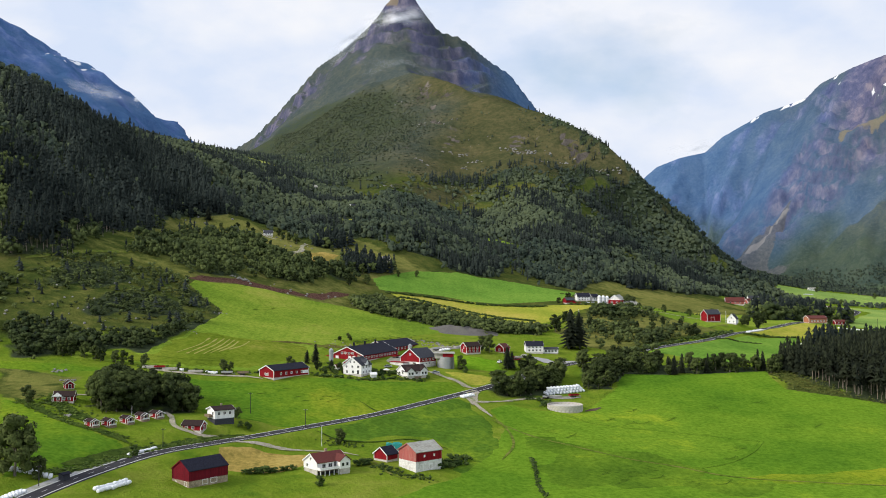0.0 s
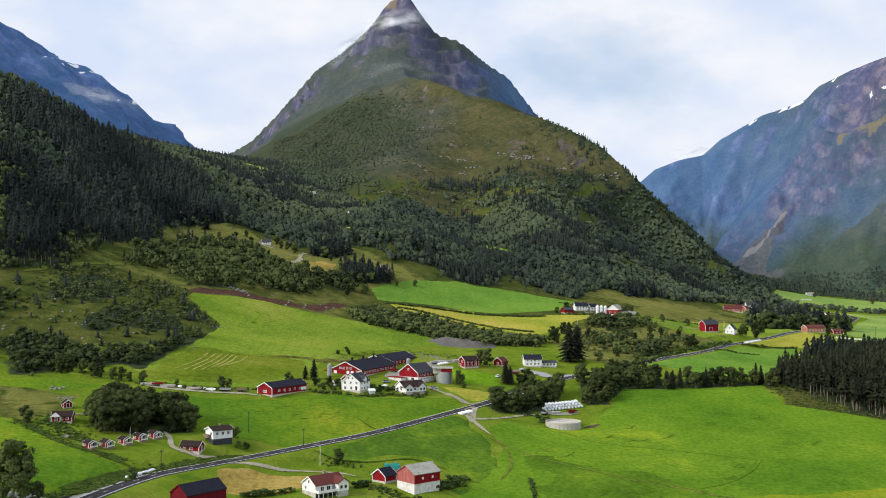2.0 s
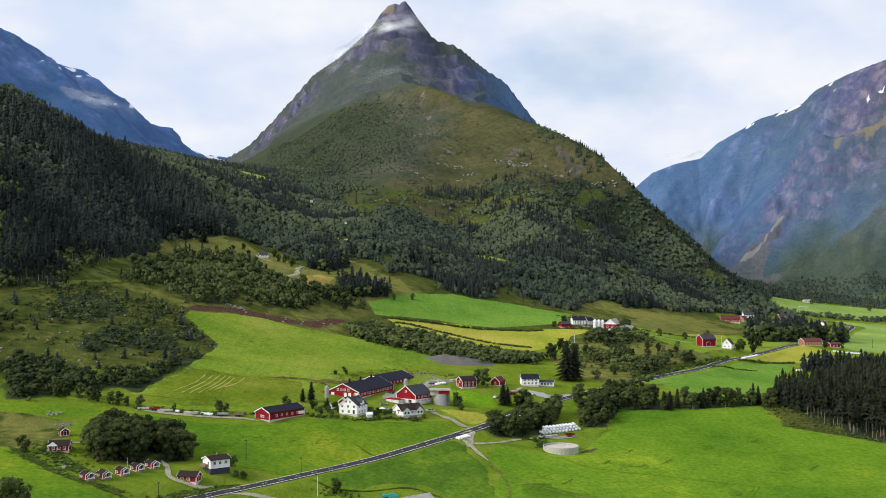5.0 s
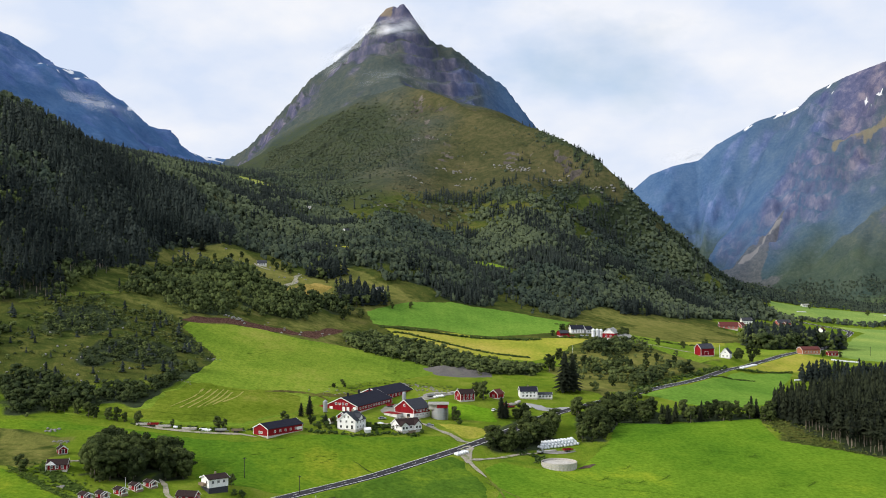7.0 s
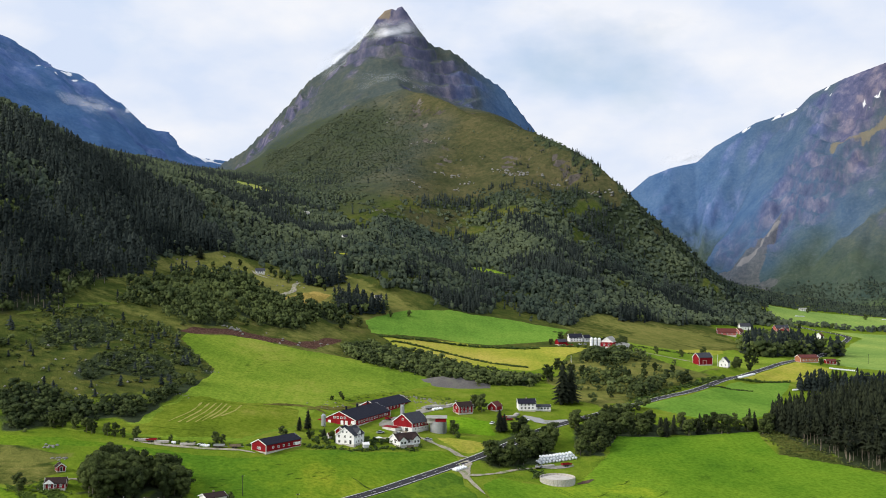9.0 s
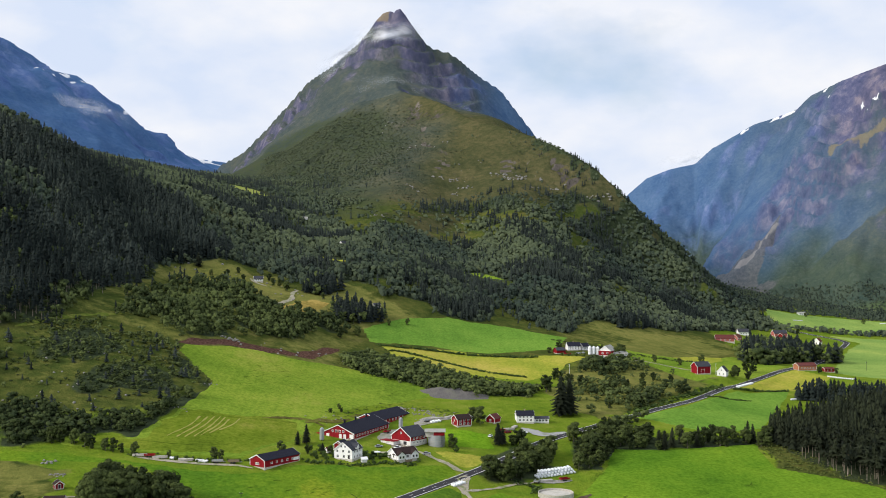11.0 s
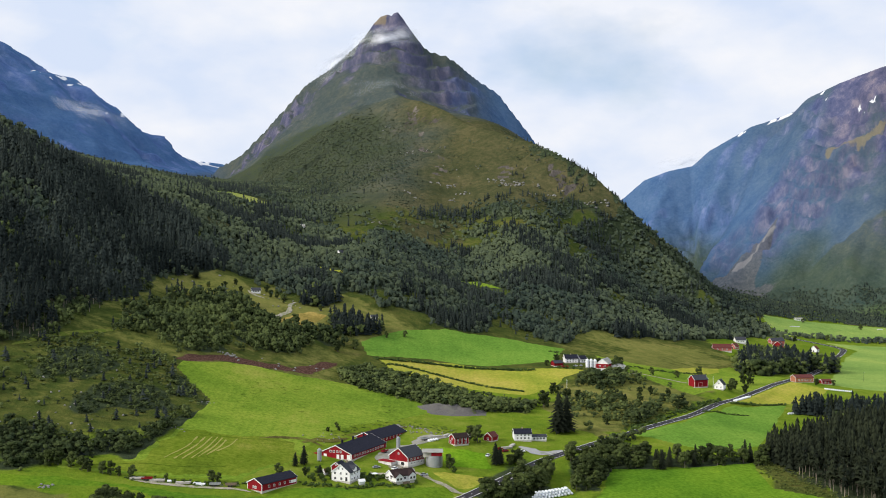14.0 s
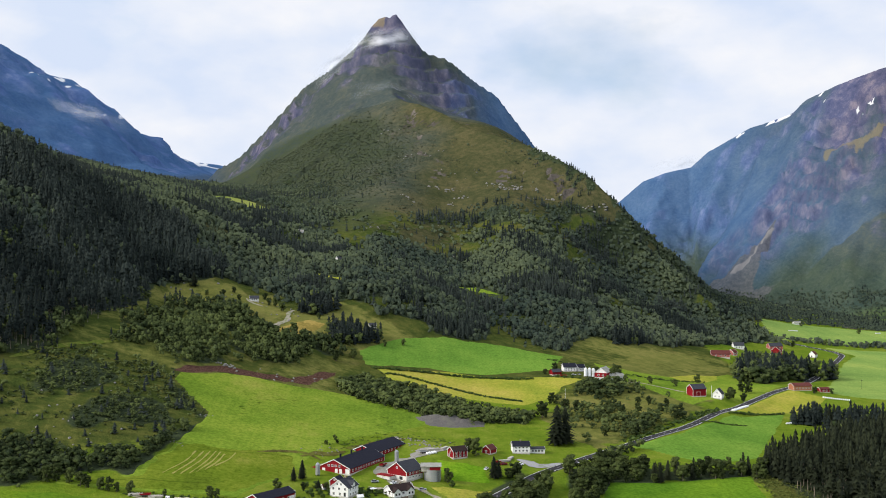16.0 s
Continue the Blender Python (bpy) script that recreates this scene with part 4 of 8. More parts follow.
col = mix(t, 0.7, col, shade, "MULTIPLY")
t.links.new(col, b.inputs["Base Color"])
bump(t, b, math_node(t, "ADD", g_fine, math_node(t, "MULTIPLY", g_mid, 3.0)), 0.6, 1.2)

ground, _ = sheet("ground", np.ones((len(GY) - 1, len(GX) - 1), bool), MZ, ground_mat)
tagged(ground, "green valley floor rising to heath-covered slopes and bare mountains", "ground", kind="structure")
for key, values in (("lush", lush), ("heath", heath), ("haze_tint", haze_tint), ("rock", rock), ("floor_dark", floor_dark), ("earth", earth), ("snow", snow), ("scree", scree), ("tan", tan), ("rust", rust), ("west", west), ("low_green", low_green), ("fan", fan), ("lit_ledge", lit_ledge), ("slate", np.where((MX > -400) & (MX < 420) & (MY < 2130), 0.0, np.where((MX > -560) & (MX < 160) & (MY < 2480), (0.7 + 0.25 * step(-40, 150, MX)) * step(0.2, 0.5, haze_tint), haze_tint))), ("open_grass", open_grass)):
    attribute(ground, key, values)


# ---------------------------------------------------------------- fields, each a turf sheet just above the soil
def field(key, name, material, label, wobble=1.5, lift=0.12):
    d = inside(MX, MY, FIELDS[key]) + wobble * fbm(MX, MY, 22, 3)
    d = np.maximum(d, 5.4 - road_dist)
    z = MZ + np.clip(-d * 0.25, -0.8, lift)
    cell = np.minimum.reduce([d[:-1, :-1], d[1:, :-1], d[:-1, 1:], d[1:, 1:]])
    ob, _ = sheet(name, cell < 0, z, material)
    return tagged(ob, label, "field", kind="structure")


field("hill_meadow", "hill_meadow", M["meadow"], "mown yellow-green hay meadow on a rounded slope")
field("mown_part", "mown_part", M["mown"], "freshly mown olive part of the hill meadow", 5.0, 0.2)
field("village_meadow", "village_meadow", M["village"], "bright green meadow between farmstead and road", lift=0.16)
field("cabin_meadow", "cabin_meadow", M["village"], "bright green meadow beside the cabins")
field("barn_lawn", "barn_lawn", M["lush"], "vivid green paddock beside the red barns")
field("drive_lawn", "drive_lawn", M["hay"], "yellowish grass patch beside the farm drive")
field("stubble_field", "stubble_field", M["stubble"], "tan stubble strip behind the red barn")
field("crop_field", "crop_field", M["crop"], "dark green crop field with lighter patches", 3.0, 0.2)
field("valley_field", "valley_field", M["bigfield"], "large bright green grass field with flattened streaks", 1.0)
field("field_dip", "field_dip", M["dip"], "darker lush hollow in the large grass field", 9.0, 0.2)
field("field_ripe", "field_ripe", M["ripe_grass"], "yellower ripening strip in the large grass field", 4.0, 0.2)
field("roadside_meadow", "roadside_meadow", M["upper_grass"], "bright green meadow along the road")
field("ripe_strip", "ripe_meadow", M["hay"], "narrow ripening hay strip above the red barn", lift=0.18)
field("ripe_meadow", "ripe_meadow", M["hay"], "yellow-green ripening meadow along the road", lift=0.18)
field("upper_meadow", "upper_meadow", M["upper_grass"], "vivid green meadow at the foot of the woods")
field("hay_field", "hay_field", M["hay"], "pale yellow hay field on a gentle slope", lift=0.18)
field("hill_field", "hill_field", M["meadow"], "patchy green grazing field below the woods")
field("hill_patch", "hill_patch", M["stubble"], "small tan mown patch on the hillside")
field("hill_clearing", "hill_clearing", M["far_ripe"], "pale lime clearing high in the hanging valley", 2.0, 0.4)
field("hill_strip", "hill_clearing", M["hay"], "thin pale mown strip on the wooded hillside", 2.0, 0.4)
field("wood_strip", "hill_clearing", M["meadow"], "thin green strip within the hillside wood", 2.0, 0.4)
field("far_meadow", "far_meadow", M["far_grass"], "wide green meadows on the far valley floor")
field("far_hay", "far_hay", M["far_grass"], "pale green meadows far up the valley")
field("gravel_yard", "gravel_yard", M["gravel"], "grey gravel heap yard beside the meadow", lift=0.18)


# ---------------------------------------------------------------- roads and tracks

def ribbon(name, line, zs, half, material, parent=None, offset=0.0, dash=None, skirt=0.0):
    """A flat band along a plan line; dash = (on, off) in steps of the line."""
    line = np.asarray(line, float)
    d = np.gradient(line, axis=0)
    d /= np.hypot(d[:, 0], d[:, 1])[:, None]
    side = np.column_stack([d[:, 1], -d[:, 0]])
    verts, faces = [], []
    drape = isinstance(zs, float)
    wide = np.broadcast_to(np.asarray(half, float), (len(line),))
    for i in range(len(line)):
        half = wide[i]
        for s in (-1, 1):
            p = line[i] + side[i] * (offset + s * half)
            verts.append((p[0], p[1], ground_at(*p) + zs if drape else zs[i]))
        if skirt:
            for s in (-1, 1):
                p = line[i] + side[i] * (offset + s * (half + skirt))
                verts.append((p[0], p[1], zs[i] - skirt * 0.5))
    k = 4 if skirt else 2
    for i in range(len(line) - 1):
        if dash and i % (dash[0] + dash[1]) >= dash[0]:
            continue
        a, c = i * k, (i + 1) * k
        faces.append((a, a + 1, c + 1, c))
        if skirt:
            faces += [(a + 2, a, c, c + 2), (a + 1, a + 3, c + 3, c + 1)]
    me = bpy.data.meshes.new(name)
    me.from_pydata(verts, [], faces)
    me.materials.append(material)
    ob = new(name, me)
    ob.parent = parent
    return ob


road = tagged(ribbon("road", road_line, rz, 3.7, M["asphalt"], skirt=1.2), "two-lane asphalt country road with white edge lines", "road", kind="structure")
ribbon("edge_line", road_line, rz + 0.03, 0.2, M["line"], road, -3.35)
ribbon("edge_line", road_line, rz + 0.03, 0.2, M["line"], road, 3.35)
fine = curve(ROAD, 3.0)
fz = np.interp(np.linspace(0, 1, len(fine)), np.linspace(0, 1, len(rz)), rz)
ribbon("centre_line", fine, fz + 0.03, 0.08, M["line"], road, 0.0, (1, 2))
bay = (road_line[:, 1] > 322) & (road_line[:, 1] < 394)
tagged(ribbon("layby", road_line[bay], rz[bay] - 0.05, 2.0, M["shoulder"], None, -5.6, None, 1.0), "pale gravel lay-by beside the road", "layby", kind="structure")


def track(nodes, half, label, lift=0.25, material=None, name="farm_track"):
    line = curve(nodes, 1.2)
    ends = np.minimum(1, 0.3 + 0.12 * np.minimum(np.arange(len(line)), np.arange(len(line))[::-1]))
    half = half * ends * (1 + 0.3 * fbm(line[:, 0], line[:, 1], 6, 4, 0.65))
    tagged(ribbon(name, line, lift, half, material or M["track"]), label, "track", kind="structure")


track([(17, 544), (9, 549), (0, 556), (-6, 564), (-12, 566), (-24, 560), (-33, 562)], 1.9, "pale gravel farm drive to the farmyard")
track([(-10, 566), (-20, 580), (-26, 594), (-20, 610), (-10, 626)], 6.0, "pale gravelled farmyard between the red barns", material=M["yard"], name="farmyard")
track([(-10, 626), (-2, 638), (10, 642)], 6.0, "pale gravelled yard behind the barns", material=M["yard"], name="farmyard")
track([(16, 536), (15, 528), (14, 518), (15, 508)], 3.6, "pale worn gravel apron at the road junction", name="apron")
track([(12, 530), (15, 518), (17, 506), (23, 489)], 1.0, "worn dirt track along the crop field")
track([(23, 489), (29, 468), (30, 446), (24, 425)], 0.7, "faint wheel-worn grass track along the crop field", material=M["worn"])
track([(15, 512), (30, 522), (42, 533), (54, 539)], 1.1, "narrow gravel track to the round tank")
track([(70, 516), (75, 520), (79, 524)], 3.0, "bare brown earth beside the round tank", material=M["dirt"], name="bare_earth")
track([(52, 540), (62, 541), (72, 545)], 2.6, "worn gravel yard in front of the bales", material=M["yard"], name="bale_yard")
track([(-81, 427), (-90, 426), (-99, 423), (-106, 423), (-110, 427), (-113, 436), (-118, 446)], 1.3, "gravel drive to the cabins")
track([(-85, 416), (-71, 420), (-56, 424), (-42, 425), (-34, 421)], 1.0, "gravel drive to the white house and barns")
track([(-34, 421), (-26, 406), (-19, 392), (-13, 386)], 0.6, "faint worn path below the old barn", material=M["worn"])
track([(-166, 436), (-163, 446), (-158, 452), (-152, 454)], 1.4, "worn gravel yard by the hillside cabins")
track([(-262, 655), (-250, 676), (-236, 700), (-215, 728)], 2.4, "grassy track climbing the slope", material=M["worn"])
track([(-132, 868), (-129, 895), (-124, 912), (-126, 935), (-124, 955)], 2.0, "pale gravel track on the hillside")
track([(-168, 960), (-160, 948), (-150, 942)], 2.0, "pale gravel track by the hillside cabin")
track([(-74, 602), (-66, 610), (-58, 612), (-50, 622)], 2.6, "bare trampled earth on the slope behind the cowshed", material=M["worn_earth"], name="bare_earth")
track([(-50, 628), (-40, 640), (-30, 652), (-16, 662)], 3.0, "bare trampled earth behind the barns", material=M["worn_earth"], name="bare_earth")
track([(-98, 596), (-86, 604), (-72, 607), (-62, 600)], 1.6, "worn brown strip on the hill meadow", material=M["worn_earth"], name="bare_earth")
track([(53, 634), (66, 628), (80, 636)], 3.5, "pale paved forecourt beside the road", material=M["shoulder"], name="forecourt")
track([(-28, 747), (-12, 738), (6, 725), (30, 728)], 1.8, "gravel path along the meadow's edge", material=M["gravel"])
track([(-147, 519), (-135, 518), (-119, 517), (-98, 515), (-88, 511)], 1.1, "narrow farm lane with stored machinery")
track([(165, 868), (175, 880), (200, 872), (216, 856)], 1.6, "narrow gravel lane to the red barn")


# rank uncut grass on the banks beside the road and along the field edges
track([(-133, 366), (-124, 384), (-117, 396), (-104, 410), (-90, 425), (-82, 433)], 2.3, "dark rank grass on the roadside bank", 0.32, M["rank"], "grass_bank")
track([(-182, 444), (-165, 428), (-148, 413), (-130, 405), (-120, 400)], 1.5, "dark rank grass along the meadow's edge", 0.32, M["rank"], "grass_bank")
track([(-168, 446), (-158, 434), (-148, 424), (-142, 416)], 3.2, "dark rough growth below the hillside cabins", 0.28, M["rank"], "grass_bank")
track([(-54, 443), (-30, 440), (-12, 446), (2, 437)], 0.5, "dark furrow along the edge of the crop", 0.3, M["rank"], "grass_bank")
track([(-40, 496), (-32, 488), (-29, 484)], 0.5, "dark ditch line in the meadow", 0.3, M["rank"], "grass_bank")


# wheel marks and lodged grass in the big field
def wheel_marks(nodes, label):
    for side_m in (-0.9, 0.9):
        line = curve(nodes, 2.5)
        zs = ground_many(line[:, 0], line[:, 1]) + 0.2
        tagged(ribbon("wheel_mark", line, zs, 0.17, M["flat_grass"], None, side_m), label, "wheel mark", "wheel marks", "structure")


track([(22, 483), (40, 461), (59, 448), (79, 435), (96, 428), (116, 417), (148, 412), (178, 409)], 0.55, "faint brown wheel-worn line across the field", 0.26, M["worn"])
wheel_marks([(59, 506), (68, 492), (83, 487), (108, 483), (128, 478), (144, 473)], "thin dark wheel marks in the grass field")
wheel_marks([(144, 473), (135, 457), (120, 439), (105, 428)], "thin dark wheel marks in the grass field")
wheel_marks([(58, 448), (79, 436.5), (96, 430), (108, 424)], "thin dark wheel marks in the grass field")
LODGED = [(80, 498), (88, 493), (96, 494), (110, 504), (136, 529), (165, 544), (181, 504), (166, 500), (94, 517), (88, 554), (47, 468), (57, 464), (130, 459), (123, 443), (64, 413), (75, 412), (85, 410), (69, 403), (97, 404), (111, 407), (83, 419)]
for k, (lx, ly) in enumerate(LODGED):
    for j in range(5):
        turn = 0.35 + 0.5 * math.sin(k * 2.3 + 0.7 * j)
        line = curve([(lx - 5 * math.cos(turn) + j, ly - 5 * math.sin(turn) + 1.6 * j), (lx + 0.6 * j, ly + 1.5 * j), (lx + 4 * math.cos(turn), ly + 4 * math.sin(turn) + j)], 1.5)
        tagged(ribbon("lodged_grass", line, ground_many(line[:, 0], line[:, 1]) + 0.24, 0.09, M["lodged"]), "dark patch of lodged grass in the field", "lodged grass", "lodged grass", "stuff")


# lodged strokes on the hill meadow and the meadow below the farm
LR = random.Random(21)
for cx, cy, rx, ry, count in ((-104, 702, 15, 15, 46), (-120, 668, 8, 12, 16), (-92, 672, 20, 24, 20), (-60, 700, 16, 16, 8), (-62, 498, 16, 9, 12), (-92, 484, 10, 10, 10), (-30, 702, 5, 14, 16)):
    for _ in range(count):
        lx, ly, turn, half = LR.gauss(cx, rx), LR.gauss(cy, ry), LR.gauss(0.5, 0.25), LR.uniform(0.8, 2.2)
        line = curve([(lx - half * math.cos(turn), ly - half * math.sin(turn)), (lx, ly + LR.uniform(-0.5, 0.5)), (lx + half * math.cos(turn), ly + half * math.sin(turn))], 1.0)
        tagged(ribbon("lodged_grass", line, ground_many(line[:, 0], line[:, 1]) + 0.26, LR.uniform(0.1, 0.3), M["lodged"]), "short dark stroke of lodged grass in the meadow", "lodged grass", "lodged grass", "stuff")
wheel_marks([(-148, 592), (-122, 590), (-106, 592), (-94, 596), (-80, 600)], "faint wheel marks on the hill meadow")
wheel_marks([(-186, 531), (-165, 536), (-148, 541), (-128, 542), (-108, 548)], "faint wheel marks on the hill meadow")


# ---------------------------------------------------------------- buildings
class Solid:
    """Vertices and faces gathered for one mesh."""

    def __init__(self):
        self.v, self.f = [], []

    def add(self, verts, faces):
        k = len(self.v)
        self.v += [tuple(p) for p in verts]
        self.f += [tuple(i + k for i in q) for q in faces]
        return self

    def box(self, x0, x1, y0, y1, z0, z1):
        c = [(x, y, z) for z in (z0, z1) for x, y in ((x0, y0), (x1, y0), (x1, y1), (x0, y1))]
        return self.add(c, [(3, 2, 1, 0), (4, 5, 6, 7), (0, 1, 5, 4), (1, 2, 6, 5), (2, 3, 7, 6), (3, 0, 4, 7)])

    def prism(self, outline, axis, a, b):
        """An outline of (u, z) drawn out from a to b; axis x: u is y, axis y: u is x."""
        n = len(outline)
        if axis == "x":
            c = [(a, u, z) for u, z in outline] + [(b, u, z) for u, z in outline]
        else:
            c = [(u, b, z) for u, z in outline] + [(u, a, z) for u, z in outline]
        f = [tuple(range(n - 1, -1, -1)), tuple(range(n, 2 * n))] + [(i, (i + 1) % n, n + (i + 1) % n, n + i) for i in range(n)]
        return self.add(c, f)

    def tube(self, x, y, z0, z1, r0, r1=None, sides=16, cap=True):
        r1 = r0 if r1 is None else r1
        ring = [(math.cos(2 * math.pi * i / sides), math.sin(2 * math.pi * i / sides)) for i in range(sides)]
        c = [(x + r0 * a, y + r0 * q, z0) for a, q in ring] + [(x + r1 * a, y + r1 * q, z1) for a, q in ring]
        f = [(i, (i + 1) % sides, sides + (i + 1) % sides, sides + i) for i in range(sides)]
        if cap:
            f += [tuple(range(sides - 1, -1, -1)), tuple(range(sides, 2 * sides))]
        return self.add(c, f)

    def mesh(self, name, material, smooth=False):
        me = bpy.data.meshes.new(name)
        me.from_pydata(self.v, [], self.f)
        me.materials.append(material)
        if smooth:
            me.polygons.foreach_set("use_smooth", np.ones(len(me.polygons), bool))
        return me


def part(name, solid, material, parent, label=""):
    ob = new(name, solid if isinstance(solid, bpy.types.Mesh) else solid.mesh(name, material))
    ob.parent = parent
    return tagged(ob, label)


WINDOW_MESH = {}


def opening(kind, parent, face, u, z, w, h, L, W, frame_mat, fill):
    """A window or door on a wall: a proud frame and a set-in pane or leaf. face: l, r gables, f, b long sides."""
    key = (kind, round(w, 2), round(h, 2), frame_mat.name, fill.name)
    if key not in WINDOW_MESH:
        s, g, k = Solid(), Solid(), 0.14
        s.box(-w / 2 - k, -w / 2, -0.07, 0.02, -k, h + k).box(w / 2, w / 2 + k, -0.07, 0.02, -k, h + k)
        s.box(-w / 2, w / 2, -0.07, 0.02, h, h + k).box(-w / 2, w / 2, -0.07, 0.02, -k, 0)
        if kind == "window":
            s.box(-0.045, 0.045, -0.055, 0.02, 0, h)
        g.box(-w / 2, w / 2, -0.03, 0.02, 0, h)
        WINDOW_MESH[key] = (s.mesh(kind, frame_mat), g.mesh("pane", fill))
    frame_me, pane_me = WINDOW_MESH[key]
    turn = {"f": 0, "b": 180, "l": -90, "r": 90}[face]
    place = {"f": (u, -W / 2), "b": (-u, W / 2), "l": (-L / 2, -u), "r": (L / 2, u)}[face]
    o = part(kind, frame_me, None, parent)
    o.matrix_basis = pose(place[0], place[1], z, 0, 0, turn)
    part("pane" if kind == "window" else "leaf", pane_me, None, o)


def building(name, label, category, corner, yaw, L, W, wall, ridge, wall_mat, roof_mat, band=0.5, band_mat=None, windows=(), doors=(),
             trim=None, chimney=None, over=0.45, group="", z=None, roof_label="", centre=False, door_mat=None, split=None):
    """A gabled building. Its near corner stands at corner, the ridge runs along yaw; band: height of the base course."""
    a = radians(yaw)
    u, w = Vector((math.cos(a), math.sin(a))), Vector((-math.sin(a), math.cos(a)))
    c = Vector(corner) if centre else Vector(corner) + u * L / 2 + w * W / 2
    feet = [c + u * sx * L / 2 + w * sy * W / 2 for sx in (-1, 1) for sy in (-1, 1)]
    lev = [ground_at(p.x, p.y) for p in feet]
    low = min(lev)
    root = tagged(new(name), label, category, group)
    base = z if z is not None else low * 0.6 + 0.4 * max(lev)
    root.matrix_world = pose(c.x, c.y, base, 0, 0, yaw)
    down = base - low + 1.0
    band_mat = band_mat or M["concrete"]
    part("foundation", Solid().box(-L / 2 - 0.04, L / 2 + 0.04, -W / 2 - 0.04, W / 2 + 0.04, -down, band), band_mat, root)
    h = W / 2
    if split:  # a second cladding colour on the lower storey
        part("lower_wall", Solid().box(-L / 2, L / 2, -h, h, band, split[0]), split[1], root)
        lo = split[0]
    else:
        lo = band
    part("wall", Solid().prism([(-h, lo), (h, lo), (h, wall), (0, ridge - 0.12), (-h, wall)], "x", -L / 2, L / 2), wall_mat, root)
    rise, run, th = ridge - wall, h, 0.22
    k = rise / run
    roof = Solid()
    for s in (-1, 1):
        e = (h + over)
        o = [(0, ridge), (s * e, wall - over * k), (s * e, wall - over * k + th), (0, ridge + th)]
        roof.prism(o if s < 0 else o[::-1], "x", -L / 2 - over, L / 2 + over)
    part("roof", roof, roof_mat, root, roof_label)
    if trim:
        for sx in (-1, 1):
            x0, x1 = (L / 2 + over, L / 2 + over + 0.05) if sx > 0 else (-L / 2 - over - 0.05, -L / 2 - over)
            for s in (-1, 1):
                e = h + over
                o = [(0, ridge - 0.18), (s * e, wall - over * k - 0.18), (s * e, wall - over * k + th + 0.03), (0, ridge + th + 0.03)]
                part("bargeboard", Solid().prism(o if s < 0 else o[::-1], "x", x0, x1), trim, root)
            for s in (-1, 1):
                xx, yy = sx * L / 2, s * h
                part("corner_board", Solid().box(xx - 0.12, xx + 0.12, yy - 0.12, yy + 0.12, lo, wall - 0.05), trim, root)
    for face, uu, zz, ww, hh in windows:
        opening("window", root, face, uu, zz, ww, hh, L, W, M["white"], M["glass"])
    for face, uu, zz, ww, hh in doors:
        opening("door", root, face, uu, zz, ww, hh, L, W, M["white"], door_mat or M["dark"])
    if chimney:
        cx, cy, ch, cs = chimney
        part("chimney", Solid().box(cx - cs, cx + cs, cy - cs, cy + cs, ridge - 1.0, ridge + ch).box(cx - cs - 0.08, cx + cs + 0.08, cy - cs - 0.08, cy + cs + 0.08, ridge + ch, ridge + ch + 0.14), M["stone"], root)
    return root


def row(face, n, span, z, w=1.0, h=1.1):
    return [(face, (i - (n - 1) / 2) * span, z, w, h) for i in range(n)]


# red barn by the road
barn = building("red_barn", "dark red wooden barn with a slate-blue roof on a stone base", "barn", (-87, 359), 50, 16.5, 9.5, 5.3, 8.4, M["red_dark"], M["slate"],
                band=1.7, band_mat=M["stone"], trim=M["red_dark"], over=0.35,
                windows=[("l", -2.6, 0.5, 0.7, 0.6)], doors=[("f", -1.5, 0.1, 2.2, 1.4), ("f", 2.2, 0.1, 2.6, 1.5), ("l", 2.9, 0.05, 1.3, 1.35)], door_mat=M["wood"])

# white house with a brown roof, a cross wing and a balcony
house = building("white_house", "white wooden house with a brown tiled roof and long balcony", "house", (-46.3, 386), 40, 13.0, 9.0, 4.3, 7.0, M["white"], M["brown_roof"],
                 band=1.5, band_mat=M["concrete"], trim=M["white"], chimney=(0.5, 0.6, 1.1, 0.4),
                 windows=[("l", 0, 4.6, 0.9, 1.1), ("l", -2.2, 2.2, 1.0, 1.1), ("f", -3.6, 2.0, 1.4, 1.5), ("f", -0.8, 2.0, 1.6, 1.5), ("f", 1.4, 2.0, 1.0, 1.9)])
wing = Solid().prism([(1.8, 1.5), (6.4, 1.5), (6.4, 4.5), (4.1, 6.2), (1.8, 4.5)], "y", -7.2, -4.4)
part("wing", wing, M["white"], house)
wing_roof = Solid()
for o in ([(4.1, 6.25), (1.3, 4.2), (1.3, 4.42), (4.1, 6.5)], [(4.1, 6.5), (6.9, 4.42), (6.9, 4.2), (4.1, 6.25)]):
    wing_roof.prism(o, "y", -7.7, 0.0)
part("wing_roof", wing_roof, M["brown_roof"], house)
part("wing_base", Solid().box(1.9, 6.3, -7.1, -4.5, -2.2, 1.5), M["concrete"], house)
for k in range(2):
    w_ob = part("window", Solid().box(2.5 + 1.9 * k, 3.7 + 1.9 * k, -7.26, -7.18, 2.3, 3.7), M["white"], house)
    part("pane", Solid().box(2.62 + 1.9 * k, 3.58 + 1.9 * k, -7.29, -7.25, 2.42, 3.58), M["glass"], w_ob)
balcony = part("balcony", Solid().box(-6.5, 1.8, -6.6, -4.5, 1.35, 1.55), M["wood"], house)
part("railing", Solid().box(-6.5, 1.8, -6.66, -6.58, 1.6, 2.6).box(-6.58, -6.5, -6.6, -4.5, 1.6, 2.6), M["white"], balcony, "white board railing")
for k in range(5):
    part("post", Solid().box(-6.5 + 2.0 * k, -6.3 + 2.0 * k, -6.6, -6.4, -2.0, 1.35), M["white"], balcony)
part("basement_front", Solid().box(-6.3, 1.8, -4.62, -4.5, -1.6, 1.35), M["dark"], house)

